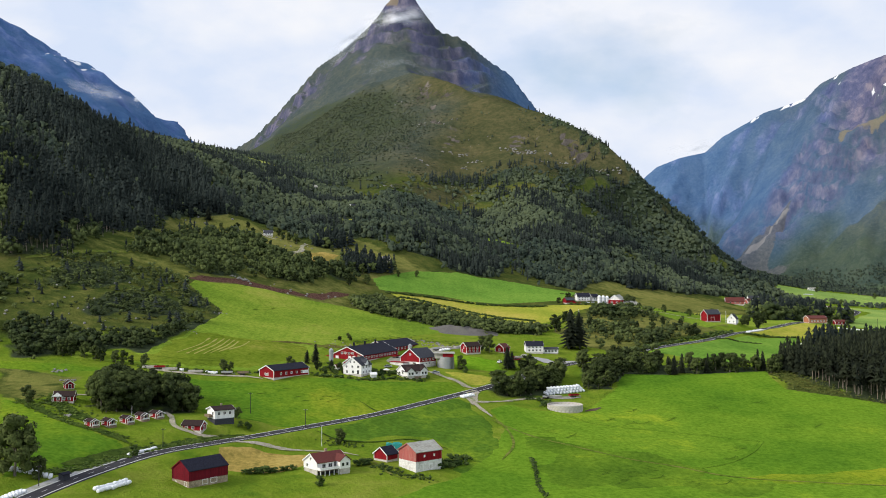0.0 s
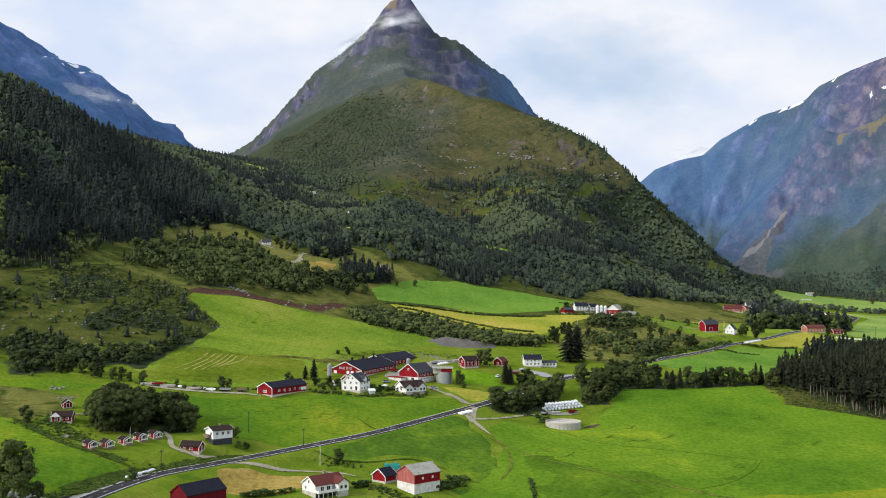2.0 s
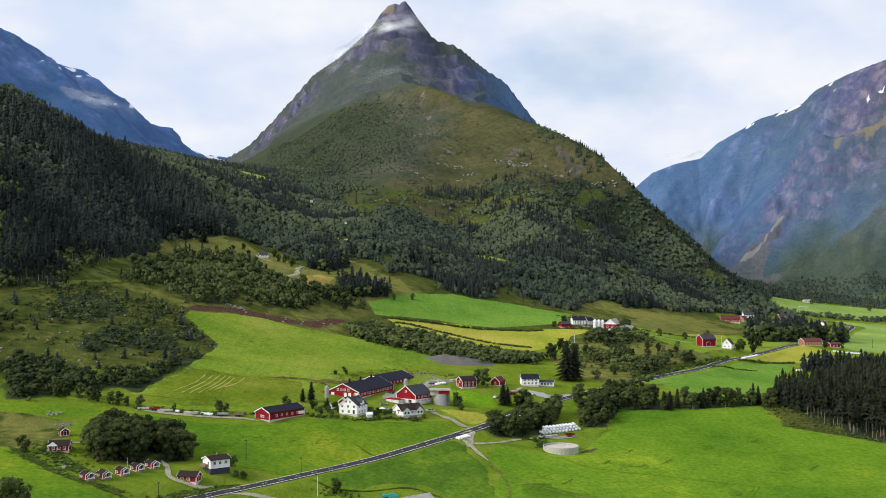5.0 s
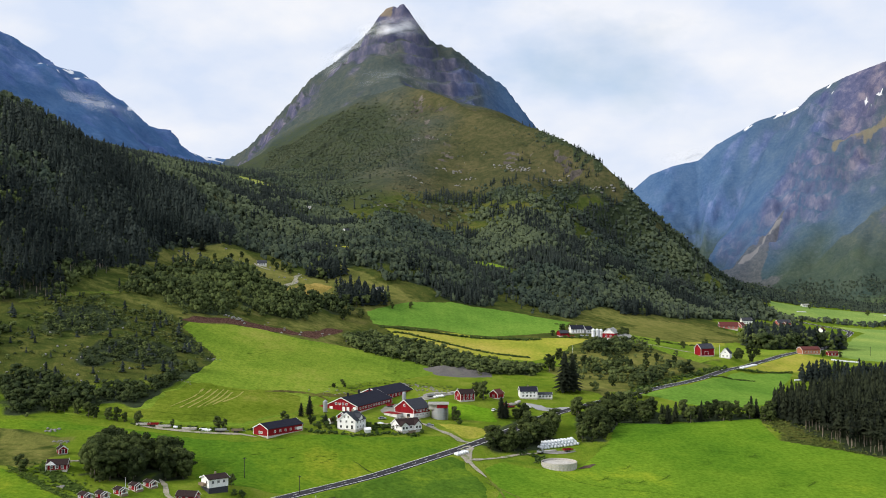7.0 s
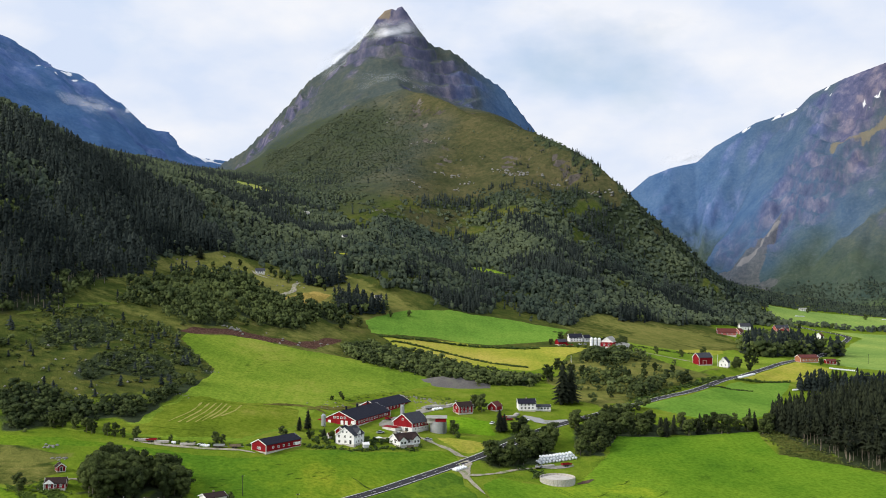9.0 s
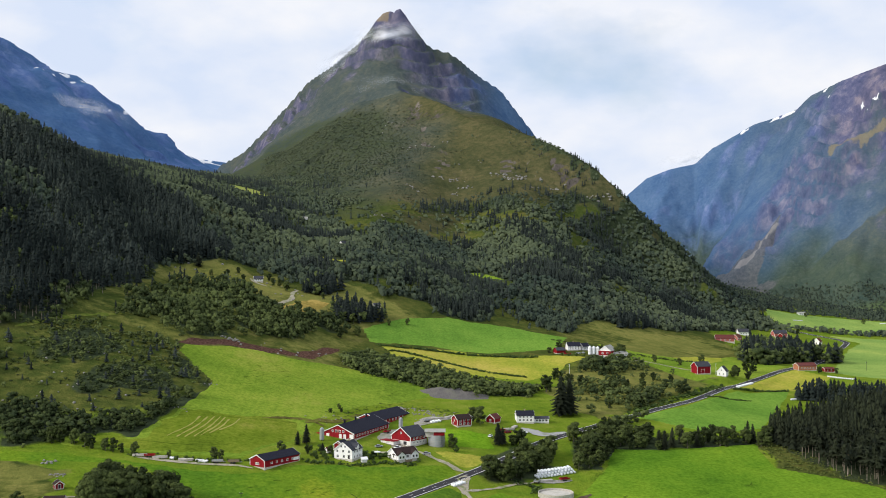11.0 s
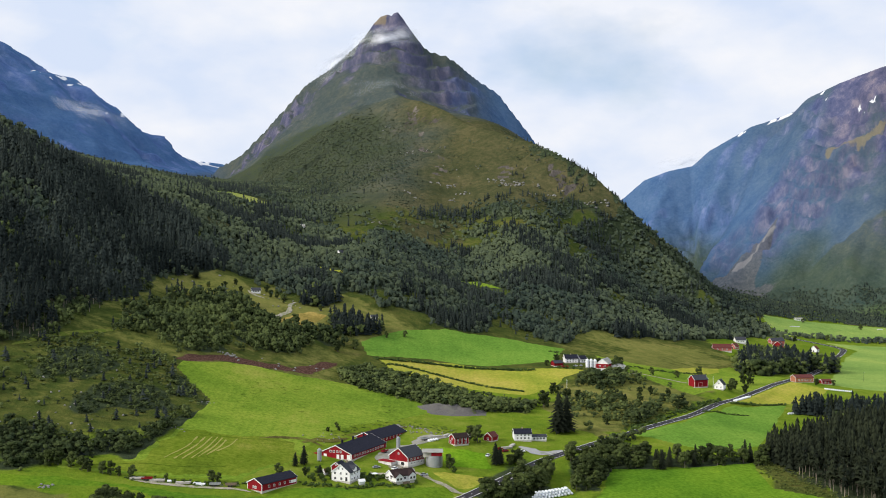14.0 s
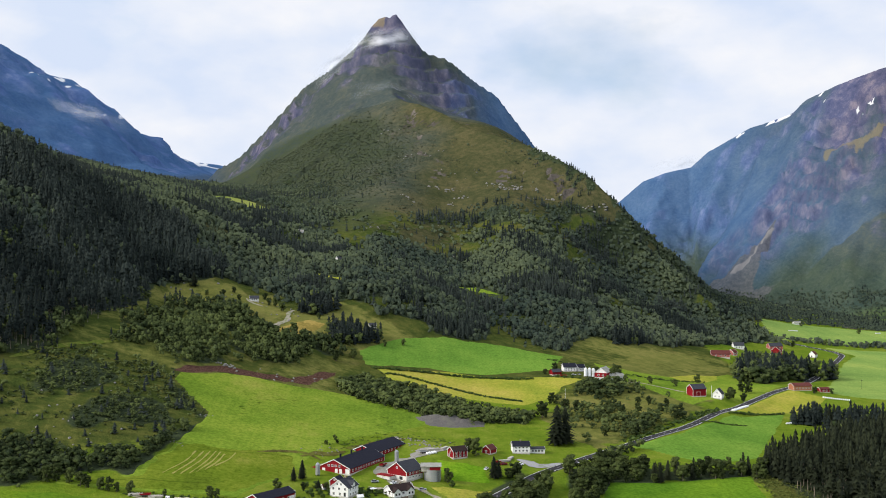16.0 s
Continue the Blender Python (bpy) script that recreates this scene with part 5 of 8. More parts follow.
# old barn with a tin roof, and the small barn beside it
old = building("old_barn", "faded red barn with a weathered grey tin roof on whitewashed walls", "barn", (-10.2, 396), 40, 12.5, 10.5, 7.2, 10.0, M["red_old"], M["tin"],
               band=3.6, band_mat=M["plaster"], trim=M["red_old"],
               windows=[("l", -2.6, 1.5, 1.0, 0.9)], doors=[("f", -3.5, 0.0, 1.4, 2.4), ("f", 1.0, 0.4, 1.2, 1.8)], door_mat=M["stone"])
part("side_cladding", Solid().box(-6.3, 6.3, -5.33, -5.26, 3.6, 7.15), M["red"], old, "bright red repainted boards")
for k, uu in enumerate((-2.2, 2.6)):
    part("hatch", Solid().box(uu - 0.4, uu + 0.4, -5.4, -5.32, 5.0, 5.9), M["white"], old)
shed = building("small_barn", "bright red small barn with a dark roof and white trim", "barn", (-21.8, 408), 48, 6.0, 7.2, 3.0, 5.5, M["red"], M["slate"],
                band=0.9, band_mat=M["concrete"], trim=M["white"])
tarp = Solid()
for i in range(7):
    for j in range(4):
        tarp.box(-22.8 + i * 0.9, -21.9 + i * 0.9, 419 + j, 420 + j, 0, 5.5 + 0.35 * math.sin(i * 1.3 + j) + 0.2 * math.cos(j * 2.1 + i * 0.4))
tob = tagged(new("tarpaulin_stack", tarp.mesh("tarpaulin_stack", M["teal"])), "teal tarpaulin over a stack behind the small barn", "tarpaulin")
tob.location = (0, 0, ground_at(-19, 420) - 0.2)

# five red rental cabins in a row
for k, (cx, cy) in enumerate([(-138, 411), (-132.5, 414.5), (-127.6, 422), (-123.5, 429), (-119, 434.5)]):
    cab = building("cabin", "small red cabin with a white-trimmed porch", "cabin", (cx, cy), -38, 3.7, 3.3, 2.2, 3.0, M["red"], M["cabin_roof"],
                   band=0.35, trim=M["white"], over=0.4, group="row of rental cabins", centre=True,
                   windows=[("f", -0.9, 1.0, 0.8, 0.8)], doors=[("r", 0.6, 0.4, 0.9, 1.8)])
    part("porch_deck", Solid().box(1.85, 3.2, -1.65, 1.65, -0.6, 0.25), M["wood"], cab)
    porch = Solid()
    for o in ([(0, 2.9), (-1.95, 1.85), (-1.95, 1.97), (0, 3.02)], [(0, 3.02), (1.95, 1.97), (1.95, 1.85), (0, 2.9)]):
        porch.prism(o, "x", 2.25, 3.4)
    part("porch_roof", porch, M["cabin_roof"], cab)
    for s in (-1, 1):
        part("porch_post", Solid().box(3.0, 3.16, s * 1.5 - 0.08, s * 1.5 + 0.08, 0.25, 2.0), M["white"], cab)
        part("porch_trim", Solid().prism([(0, 2.75), (s * 2.0, 1.68), (s * 2.0, 2.02), (0, 3.08)] if s < 0 else [(0, 3.08), (2.0, 2.02), (2.0, 1.68), (0, 2.75)], "x", 3.4, 3.5), M["white"], cab)
    part("porch_rail", Solid().box(3.04, 3.12, -1.5, 1.5, 0.6, 1.0), M["white"], cab)

hut = building("service_hut", "low red hut with a dark roof beside the drive", "hut", (-101.5, 427), -12, 8.0, 5.0, 2.4, 4.0, M["red"], M["cabin_roof"],
               band=0.3, trim=M["white"], centre=True, windows=[("f", -2.2, 0.9, 1.0, 0.9), ("f", 0.6, 0.9, 1.0, 0.9)], doors=[("r", 0.5, 0.3, 1.0, 1.9)])
two = building("white_house", "white two-storey house with a grey basement and dark roof", "house", (-94.5, 434), 38, 8.6, 7.0, 5.6, 6.8, M["white"], M["cabin_roof"],
               band=2.0, band_mat=M["slate_grey"], trim=M["white"], over=0.6, chimney=(0.4, 0.3, 0.8, 0.3),
               windows=row("f", 3, 2.5, 3.6) + [("l", 1.5, 3.6, 1.2, 1.1)])
part("balcony", Solid().box(-5.9, -4.3, -1.5, 3.2, 2.6, 3.6), M["wood"], two)
a_cab = building("hillside_cabin", "dark red cabin with a white porch gable and dark roof", "cabin", (-159.3, 441), 8, 8.0, 5.0, 2.6, 4.4, M["red"], M["cabin_roof"],
                 band=0.4, trim=M["white"], centre=True, windows=row("f", 3, 2.2, 1.0, 0.9, 1.0), doors=[("l", 0.8, 0.4, 0.9, 1.9)])
porch = Solid().prism([(-4.6, 2.5), (-0.4, 2.5), (-2.5, 4.1)], "y", -3.6, -2.5)
part("porch_gable", porch, M["white"], a_cab)
for k in range(3):
    part("porch_post", Solid().box(-4.5 + k * 1.95, -4.35 + k * 1.95, -3.55, -3.4, 0, 2.5), M["white"], a_cab)
building("small_cabin", "small dark cabin with white-edged roof on the slope", "cabin", (-165.5, 463), -60, 4.2, 3.6, 2.3, 3.6, M["red"], M["cabin_roof"], band=0.3, trim=M["white"],
         centre=True, doors=[("r", 0, 0.3, 1.0, 1.8)])

# the farmstead
building("machine_shed", "long red shed with a black roof and white windows", "shed", (-82.5, 510), 53, 24, 10, 3.7, 6.0, M["red"], M["slate"], band=0.3, trim=M["white"],
         windows=row("f", 5, 3.6, 1.5, 0.9, 0.9) + [("l", -0.8, 1.3, 0.7, 1.0), ("l", 0, 1.3, 0.7, 0.7), ("l", 0.8, 1.3, 0.7, 1.0)], doors=[("f", 9.8, 1.2, 3.4, 1.2)], door_mat=M["white"])
vh = building("farmhouse", "white two-storey farmhouse with a slate roof and red dormer", "house", (-42.0, 537.5), 66, 11, 10.4, 5.2, 9.0, M["white"], M["slate_grey"], band=0.7,
              trim=M["white"], chimney=(1.0, 0, 1.0, 0.4),
              windows=[("l", -1.1, 6.4, 0.8, 1.0), ("l", 1.1, 6.4, 0.8, 1.0), ("l", -3.4, 3.9, 1.0, 1.2), ("l", 0, 3.9, 1.0, 1.2), ("l", 3.4, 3.9, 1.0, 1.2), ("l", -3.2, 1.2, 1.1, 1.3), ("l", 0.4, 1.2, 1.1, 1.3)]
              + row("f", 3, 3.0, 3.6) + row("f", 3, 3.0, 1.1), doors=[("l", 3.3, 0.7, 1.2, 2.1)])
gable = Solid().prism([(-1.4, 5.0), (1.8, 5.0), (1.8, 6.6), (0.2, 8.0), (-1.4, 6.6)], "y", -5.5, -1.0)
part("cross_gable", gable, M["white"], vh)
gable_roof = Solid()
for o in ([(0.2, 8.05), (-1.9, 6.15), (-1.9, 6.35), (0.2, 8.27)], [(0.2, 8.27), (2.3, 6.35), (2.3, 6.15), (0.2, 8.05)]):
    gable_roof.prism(o, "y", -5.9, -0.6)
part("gable_roof", gable_roof, M["slate_grey"], vh)
part("porch_step", Solid().box(-6.4, -5.2, 1.6, 4.2, -0.6, 0.6), M["concrete"], vh)
building("red_outhouse", "small red outhouse with white trim behind the farmhouse", "outhouse", (-49.5, 560), 66, 6.0, 5.6, 3.0, 5.0, M["red"], M["slate"], band=0.3, trim=M["white"], centre=True,
         windows=[("l", 0, 3.3, 0.7, 0.7)])
building("playhouse", "tiny white playhouse with a red roof edge in the garden", "playhouse", (-55.5, 551), 40, 2.6, 2.4, 1.7, 2.9, M["white"], M["brown_roof"], band=0.2, trim=M["white"], centre=True)
cow = building("cowshed", "big red cowshed with a dark slate roof", "barn", (-44.2, 578.6), 66, 43, 20, 3.4, 7.8, M["red"], M["slate"], band=0.5, trim=M["white"], z=17.8,
               windows=row("f", 12, 3.2, 1.5, 1.3, 1.0) + row("l", 4, 2.2, 3.9, 1.0, 1.0), doors=[("l", -6.5, 0.3, 1.6, 2.4), ("l", 1.5, 0.3, 1.4, 2.4), ("l", 4.2, 0.3, 1.4, 2.4), ("l", 8.4, 0.3, 2.0, 2.6)],
               door_mat=M["white"])
for k in range(3):
    part("roof_vent", Solid().tube(-14 + k * 13, 0, 8.0, 9.7, 0.55, sides=10).tube(-14 + k * 13, 0, 9.7, 9.95, 0.8, 0.2, sides=10), M["slate"], cow)
part("lean_to", Solid().prism([(10.5, 0), (15.5, 0), (15.5, 2.4), (10.5, 3.4)], "x", -21.4, -11), M["red"], cow)
part("lean_to_door", Solid().box(-21.5, -21.38, 12.5, 14.8, 0.1, 2.2), M["white"], cow)
building("feed_barn", "red feed barn with a dark slate roof behind the cowshed", "barn", (-32.5, 622), 62, 36, 17, 3.2, 6.8, M["red"], M["slate"], band=0.5, trim=M["white"],
         windows=row("f", 6, 4.0, 1.5), doors=[("l", 0, 0.3, 3.6, 2.7)], door_mat=M["white"], z=19.0)
rw = building("bank_barn", "red and white barn with a grey slate roof", "barn", (-12.8, 574), 50, 14, 14, 5.0, 9.6, M["red"], M["slate_grey"], band=0.4, trim=M["white"], split=(2.6, M["plaster"]),
              windows=row("f", 4, 2.8, 3.4, 1.1, 0.8) + row("f", 4, 2.8, 1.2, 0.9, 0.8) + [("l", 0, 6.2, 0.9, 0.9)], doors=[("l", 3.0, 0.1, 2.4, 2.2)])
part("annex", Solid().box(-11.5, -7, 1.5, 11, -1.2, 2.2), M["plaster"], rw)
part("annex_roof", Solid().box(-11.8, -6.9, 1.2, 11.3, 2.2, 2.45), M["red"], rw, "red annex roof edge")
cot = building("farm_cottage", "white cottage with a dark brown roof and two front gables", "house", (-19.5, 545), 32, 13, 9, 3.4, 6.0, M["white"], M["cabin_roof"], band=0.8, trim=M["white"],
               windows=[("f", 0.2, 1.5, 1.2, 1.2), ("l", -1.6, 1.5, 1.2, 1.2), ("l", 1.6, 1.5, 1.2, 1.2), ("r", 0, 1.5, 1.2, 1.2)], chimney=(1, 0, 0.8, 0.35))
for gx0, gx1, deep in ((-6.4, -2.2, 1.9), (2.0, 6.2, 1.2)):
    mid, front = (gx0 + gx1) / 2, -4.5 - deep
    part("bay_base", Solid().box(gx0 + 0.05, gx1 - 0.05, front + 0.05, -4.4, -1.2, 0.8), M["concrete"], cot)
    part("bay_wall", Solid().prism([(gx0, 0.8), (gx1, 0.8), (gx1, 3.3), (mid, 5.1), (gx0, 3.3)], "y", front, -4.3), M["white"], cot)
    bay_roof = Solid()
    for o in ([(mid, 5.15), (gx0 - 0.5, 2.95), (gx0 - 0.5, 3.15), (mid, 5.37)], [(mid, 5.37), (gx1 + 0.5, 3.15), (gx1 + 0.5, 2.95), (mid, 5.15)]):
        bay_roof.prism(o, "y", front - 0.5, -0.8)
    part("bay_roof", bay_roof, M["cabin_roof"], cot)
    for k in (-1, 1):
        w_ob = part("window", Solid().box(mid + k * 0.95 - 0.65, mid + k * 0.95 + 0.65, front - 0.06, front + 0.02, 1.35, 2.75), M["white"], cot)
        part("pane", Solid().box(mid + k * 0.95 - 0.52, mid + k * 0.95 + 0.52, front - 0.09, front - 0.05, 1.48, 2.62), M["glass"], w_ob)
terrace = part("terrace", Solid().box(-2.1, 1.9, -6.6, -4.6, -1.0, 0.7), M["wood"], cot)
part("terrace_rail", Solid().box(-2.1, 1.9, -6.66, -6.58, 0.7, 1.6), M["white"], terrace)
building("garden_shed", "tiny white garden shed by the farmhouse", "shed", (-36, 539.5), 20, 2.6, 2.2, 1.9, 2.7, M["white"], M["white"], band=0.2, centre=True, trim=M["white"])
building("red_house", "dark red house with white-framed windows", "house", (14, 621), 28, 9.5, 7, 4.4, 6.6, M["red"], M["cabin_roof"], band=0.6, trim=M["white"],
         windows=row("f", 3, 2.6, 3.0) + row("f", 3, 2.6, 1.1) + [("l", 0, 3.0, 1.0, 1.1), ("l", -1.6, 1.1, 1.0, 1.1)])
building("red_cottage", "small red cottage with a rusty roof and white gable", "house", (37, 638), 55, 7, 6, 2.8, 5.2, M["red"], M["brown_roof"], band=0.4, trim=M["white"],
         windows=[("l", 0, 1.0, 1.0, 1.1)])
building("roadside_house", "white house with a charcoal roof above the road", "house", (51.5, 646), 4, 10.5, 8, 4.6, 7.0, M["white"], M["slate"], band=0.5, trim=M["white"],
         windows=row("f", 4, 2.3, 1.2) + row("f", 4, 2.3, 3.2, 0.9, 0.9) + [("l", 0, 3.8, 1.0, 1.1)], chimney=(0, 0, 0.8, 0.35))
building("roadside_annex", "low white annex with a flat-pitched roof", "house", (62.5, 649), 4, 9, 6, 2.7, 3.6, M["white"], M["slate_grey"], band=0.3, trim=M["white"], windows=row("f", 4, 2.0, 1.0, 1.2, 1.1))

# the upper farm and the houses up the valley
building("upper_shed", "low red shed with a grey roof on the upper farm", "shed", (104, 880), 20, 8, 7, 2.6, 4.6, M["red"], M["slate_grey"], band=0.3, trim=M["red"])
building("upper_house", "white farmhouse with a hipped dark roof and dormer", "house", (115, 893), 8, 11, 8, 4.0, 6.8, M["white"], M["slate"], band=0.6, trim=M["white"],
         windows=row("f", 4, 2.4, 2.5, 0.9, 0.9) + row("f", 4, 2.4, 0.9, 0.9, 1.0), chimney=(0, 0, 0.8, 0.35))
building("upper_annex", "white annex beside the upper farmhouse", "house", (128, 895), 30, 7, 6, 3.6, 6.0, M["white"], M["slate"], band=0.5, trim=M["white"], windows=row("f", 2, 2.4, 1.4))
building("upper_barn", "red and white barn with a grey tin roof", "barn", (147, 866), 66, 17, 10, 5.6, 9.4, M["white"], M["tin"], band=1.8, band_mat=M["plaster"], trim=M["white"], split=(5.4, M["red"]),
         windows=row("l", 2, 4.0, 2.8, 1.4, 1.1))
building("upper_byre", "grey-roofed byre beside the upper barn", "barn", (152, 872), 30, 14, 8, 3.2, 5.4, M["white"], M["tin"], band=0.4, trim=M["white"])
building("meadow_barn", "plain red barn with white corners beside the road", "barn", (213.5, 844), 20, 12.5, 9, 6.2, 9.6, M["red"], M["slate_grey"], band=0.4, trim=M["white"], doors=[("f", -1, 0.3, 3.2, 3.4)],
         door_mat=M["red"])
building("white_cottage", "white cottage with a steep gable among trees", "house", (236, 842), 62, 9, 7, 4.0, 8.0, M["white"], M["slate_grey"], band=0.5, trim=M["white"], windows=[("l", 0, 4.4, 0.9, 1.0), ("l", -1.6, 1.4, 0.9, 1.1), ("l", 1.6, 1.4, 0.9, 1.1)])
building("brick_hall", "low brick hall with a reddish roof beside the road", "hall", (324, 925), 8, 17, 10, 4.2, 6.4, M["brick"], M["brown_roof"], band=0.4, trim=M["white"], windows=row("f", 5, 2.8, 1.5))
building("brick_annex", "small red hall annex with white trim", "hall", (347, 924), 4, 9, 6, 2.8, 4.2, M["red"], M["brown_roof"], band=0.3, trim=M["white"], windows=row("f", 2, 3.0, 1.0))
for x, y, yaw, L, W, wl, rg, wm, rm, nm, lb in (
        (388, 1182, 60, 14, 11, 5.5, 10, "red", "tin", "valley_barn", "red barn with a pale grey roof in the far hamlet"),
        (436, 1293, 62, 13, 11, 6, 11, "red", "brown_roof", "valley_barn", "red gabled barn in the far hamlet"),
        (443, 1353, 10, 18, 10, 5, 9, "red_old", "slate_grey", "valley_barn", "faded red long barn in the far hamlet"),
        (376, 1284, 5, 13, 8, 4.5, 8, "white", "slate_grey", "valley_house", "white house at the foot of the wooded spur"),
        (312, 1152, -8, 20, 10, 3.6, 7.5, "red_old", "brown_roof", "valley_house", "long low house with a brown-red roof"),
        (348, 1192, 40, 8, 7, 3.6, 6.6, "red_old", "brown_roof", "valley_house", "small brownish house in the hamlet"),
        (490, 1322, 50, 9, 8, 4, 8, "white", "brown_roof", "valley_house", "white gabled house by the bend"),
        (590, 1682, 5, 13, 7, 3, 5, "white", "tin", "far_farm", "white farm buildings far up the valley"),
        (-164, 955, 12, 8, 5.5, 2.8, 5, "white", "slate_grey", "hill_cabin", "pale grey cabin on a hillside clearing"),
        (-174, 1334, 15, 13, 7, 3, 5.4, "white", "tin", "hill_cabin", "pale cabin high on the wooded hillside"),
        (-101, 1158, 40, 7, 6, 4, 7, "white", "slate_grey", "hill_cabin", "white cabin among hillside birches"),
        (-54, 941, 10, 6, 5, 2.6, 4.4, "white", "slate_grey", "hill_cabin", "tiny white cabin beside dark spruces")):
    building(nm, lb, "house" if "house" in nm else "barn" if "barn" in nm or "farm" in nm else "cabin", (x, y), yaw, L, W, wl, rg, M[wm], M[rm], band=0.4, trim=M["white"] if wm != "stone" else None,
             windows=row("f", 3, L / 4, wl * 0.4, 1.2, 1.2), doors=[("l", 0, 0.3, 1.6, 2.2)])
building("bus_shelter", "small grey roadside shelter beside the lay-by", "shelter", (-126.5, 350), 62, 3.0, 2.0, 2.2, 2.6, M["slate_grey"], M["slate"], band=0.1, centre=True)


# ---------------------------------------------------------------- farm structures and loose things
def standing(name, label, category, x, y, yaw=0.0, group="", sink=0.0):
    root = tagged(new(name), label, category, group)
    root.matrix_world = pose(x, y, ground_at(x, y) - sink, 0, 0, yaw)
    return root


# round slurry tank
tank = standing("slurry_tank", "round open slurry tank of pale concrete panels", "tank", 60.5, 519, sink=0.4)
tank.location.z = ground_at(60.5, 519) - 0.3
R_T, H_T, N_T = 8.8, 2.9, 28
panel = Solid()
half = math.pi / N_T
a0, a1 = -half * 0.94, half * 0.94
pv = [(r * math.cos(a), r * math.sin(a), z) for z in (-2.5, H_T) for r, a in ((R_T, a0), (R_T, a1), (R_T - 0.22, a1), (R_T - 0.22, a0))]
panel.add(pv, [(3, 2, 1, 0), (4, 5, 6, 7), (0, 1, 5, 4), (1, 2, 6, 5), (2, 3, 7, 6), (3, 0, 4, 7)])
panel_me = panel.mesh("panel", M["concrete"])
for i in range(N_T):
    p = part("panel", panel_me, None, tank)
    p.matrix_basis = pose(0, 0, 0, 0, 0, 360 * i / N_T)
core = Solid().tube(0, 0, -2.5, H_T - 0.12, R_T - 0.1, sides=56, cap=False)
part("seal_ring", core, M["stone"], tank)
for hz in (0.7, 1.9):
    part("hoop", Solid().tube(0, 0, hz, hz + 0.12, R_T + 0.05, sides=56, cap=False), M["steel"], tank)
part("slurry", Solid().tube(0, 0, -2.4, H_T - 0.9, R_T - 0.25, sides=40), M["concrete"], tank, "pale grey crusted slurry")

# concrete tower silo with a red cabin on top
tower = standing("tower_silo", "squat grey silo with a red top room", "silo", 1.5, 583, sink=0.5)
part("drum", Solid().tube(0, 0, -1.5, 6.4, 4.7, sides=32), M["steel"], tower)
for k in range(5):
    part("hoop", Solid().tube(0, 0, 0.6 + k * 1.25, 0.72 + k * 1.25, 4.76, sides=32, cap=False), M["concrete"], tower)
part("top_room", Solid().box(-1.6, 4.4, -4.4, 3.5, 6.4, 8.3), M["red"], tower)
part("side_room", Solid().box(-6.2, -1.62, -3.6, 6.0, 5.6, 8.3), M["concrete"], tower, "beige rendered wall")
part("top_roof", Solid().box(-6.7, 5.0, -5.0, 6.6, 8.3, 8.6), M["tin"], tower)
part("ladder", Solid().box(2.9, 3.0, -4.2, -4.0, -1.0, 6.4).box(3.5, 3.6, -3.8, -3.6, -1.0, 6.4), M["dark"], tower)


def feed_silo(x, y, r, h, label, mat="steel"):
    s = standing("feed_silo", label, "silo", x, y, sink=0.2)
    part("drum", Solid().tube(0, 0, 0.8, h, r, sides=20), M[mat], s)
    part("cone_top", Solid().tube(0, 0, h, h + r * 0.8, r * 1.04, 0.2, sides=20), M[mat], s)
    for k in range(4):
        a = math.pi / 4 + k * math.pi / 2
        part("leg", Solid().box(r * 0.8 * math.cos(a) - 0.08, r * 0.8 * math.cos(a) + 0.08, r * 0.8 * math.sin(a) - 0.08, r * 0.8 * math.sin(a) + 0.08, -0.6, 1.0), M["steel"], s)
    for k in range(3):
        part("hoop", Solid().tube(0, 0, 1.2 + k * h * 0.3, 1.3 + k * h * 0.3, r + 0.03, sides=20, cap=False), M["concrete"], s)


feed_silo(-61.5, 575, 1.25, 6.4, "slim steel feed silo beside the cowshed")
feed_silo(-19.5, 616, 1.2, 6.6, "slim steel feed silo between the barns")
for k in range(3):
    feed_silo(130.5 + 3.3 * k, 872 + 0.6 * k, 1.45, 6.8, "white feed silo on the upper farm", "wrap")

# wrapped bales
bale_me = Solid()
rings = [(-0.62, 0.45), (-0.6, 0.62), (-0.5, 0.68), (0.0, 0.70), (0.5, 0.68), (0.6, 0.62), (0.62, 0.45)]
n = 14
bv = [(x, r * math.cos(2 * math.pi * i / n), 0.68 + r * math.sin(2 * math.pi * i / n)) for x, r in rings for i in range(n)]
bf = [(a * n + i, a * n + (i + 1) % n, (a + 1) * n + (i + 1) % n, (a + 1) * n + i) for a in range(len(rings) - 1) for i in range(n)]
bale_me.add(bv, bf + [tuple(range(n - 1, -1, -1)), tuple(range(len(bv) - n, len(bv)))])
bale_mesh = bale_me.mesh("hay_bale", M["wrap"], True)
RNG = random.Random(4)


def bales(a, c, count, rows_n=2, layers=1, label="white plastic-wrapped round hay bale in a pile"):
    (ax, ay), (cx, cy) = a, c
    yaw = math.degrees(math.atan2(cy - ay, cx - ax))
    nx, ny = -math.sin(radians(yaw)), math.cos(radians(yaw))
    per = count // (rows_n * layers)
    for l in range(layers):
        for r in range(rows_n - (1 if l and rows_n > 1 else 0)):
            for i in range(per - l):
                s = (i + 0.5 + 0.5 * l) / per
                off = (r - (rows_n - 1) / 2 + 0.5 * l) * 1.35 + RNG.uniform(-0.15, 0.15)
                x, y = ax + (cx - ax) * s + nx * off, ay + (cy - ay) * s + ny * off
                ob = new("hay_bale", bale_mesh)
                ob.matrix_world = pose(x, y, ground_at(x, y) + l * 1.12 - 0.02, RNG.uniform(-6, 6), 0, yaw + 90 * (RNG.random() < 0.4) + RNG.uniform(-16, 16)) @ Matrix.Scale(RNG.uniform(0.92, 1.06), 4)
                tagged(ob, label, "hay bale", "wrapped hay bales")


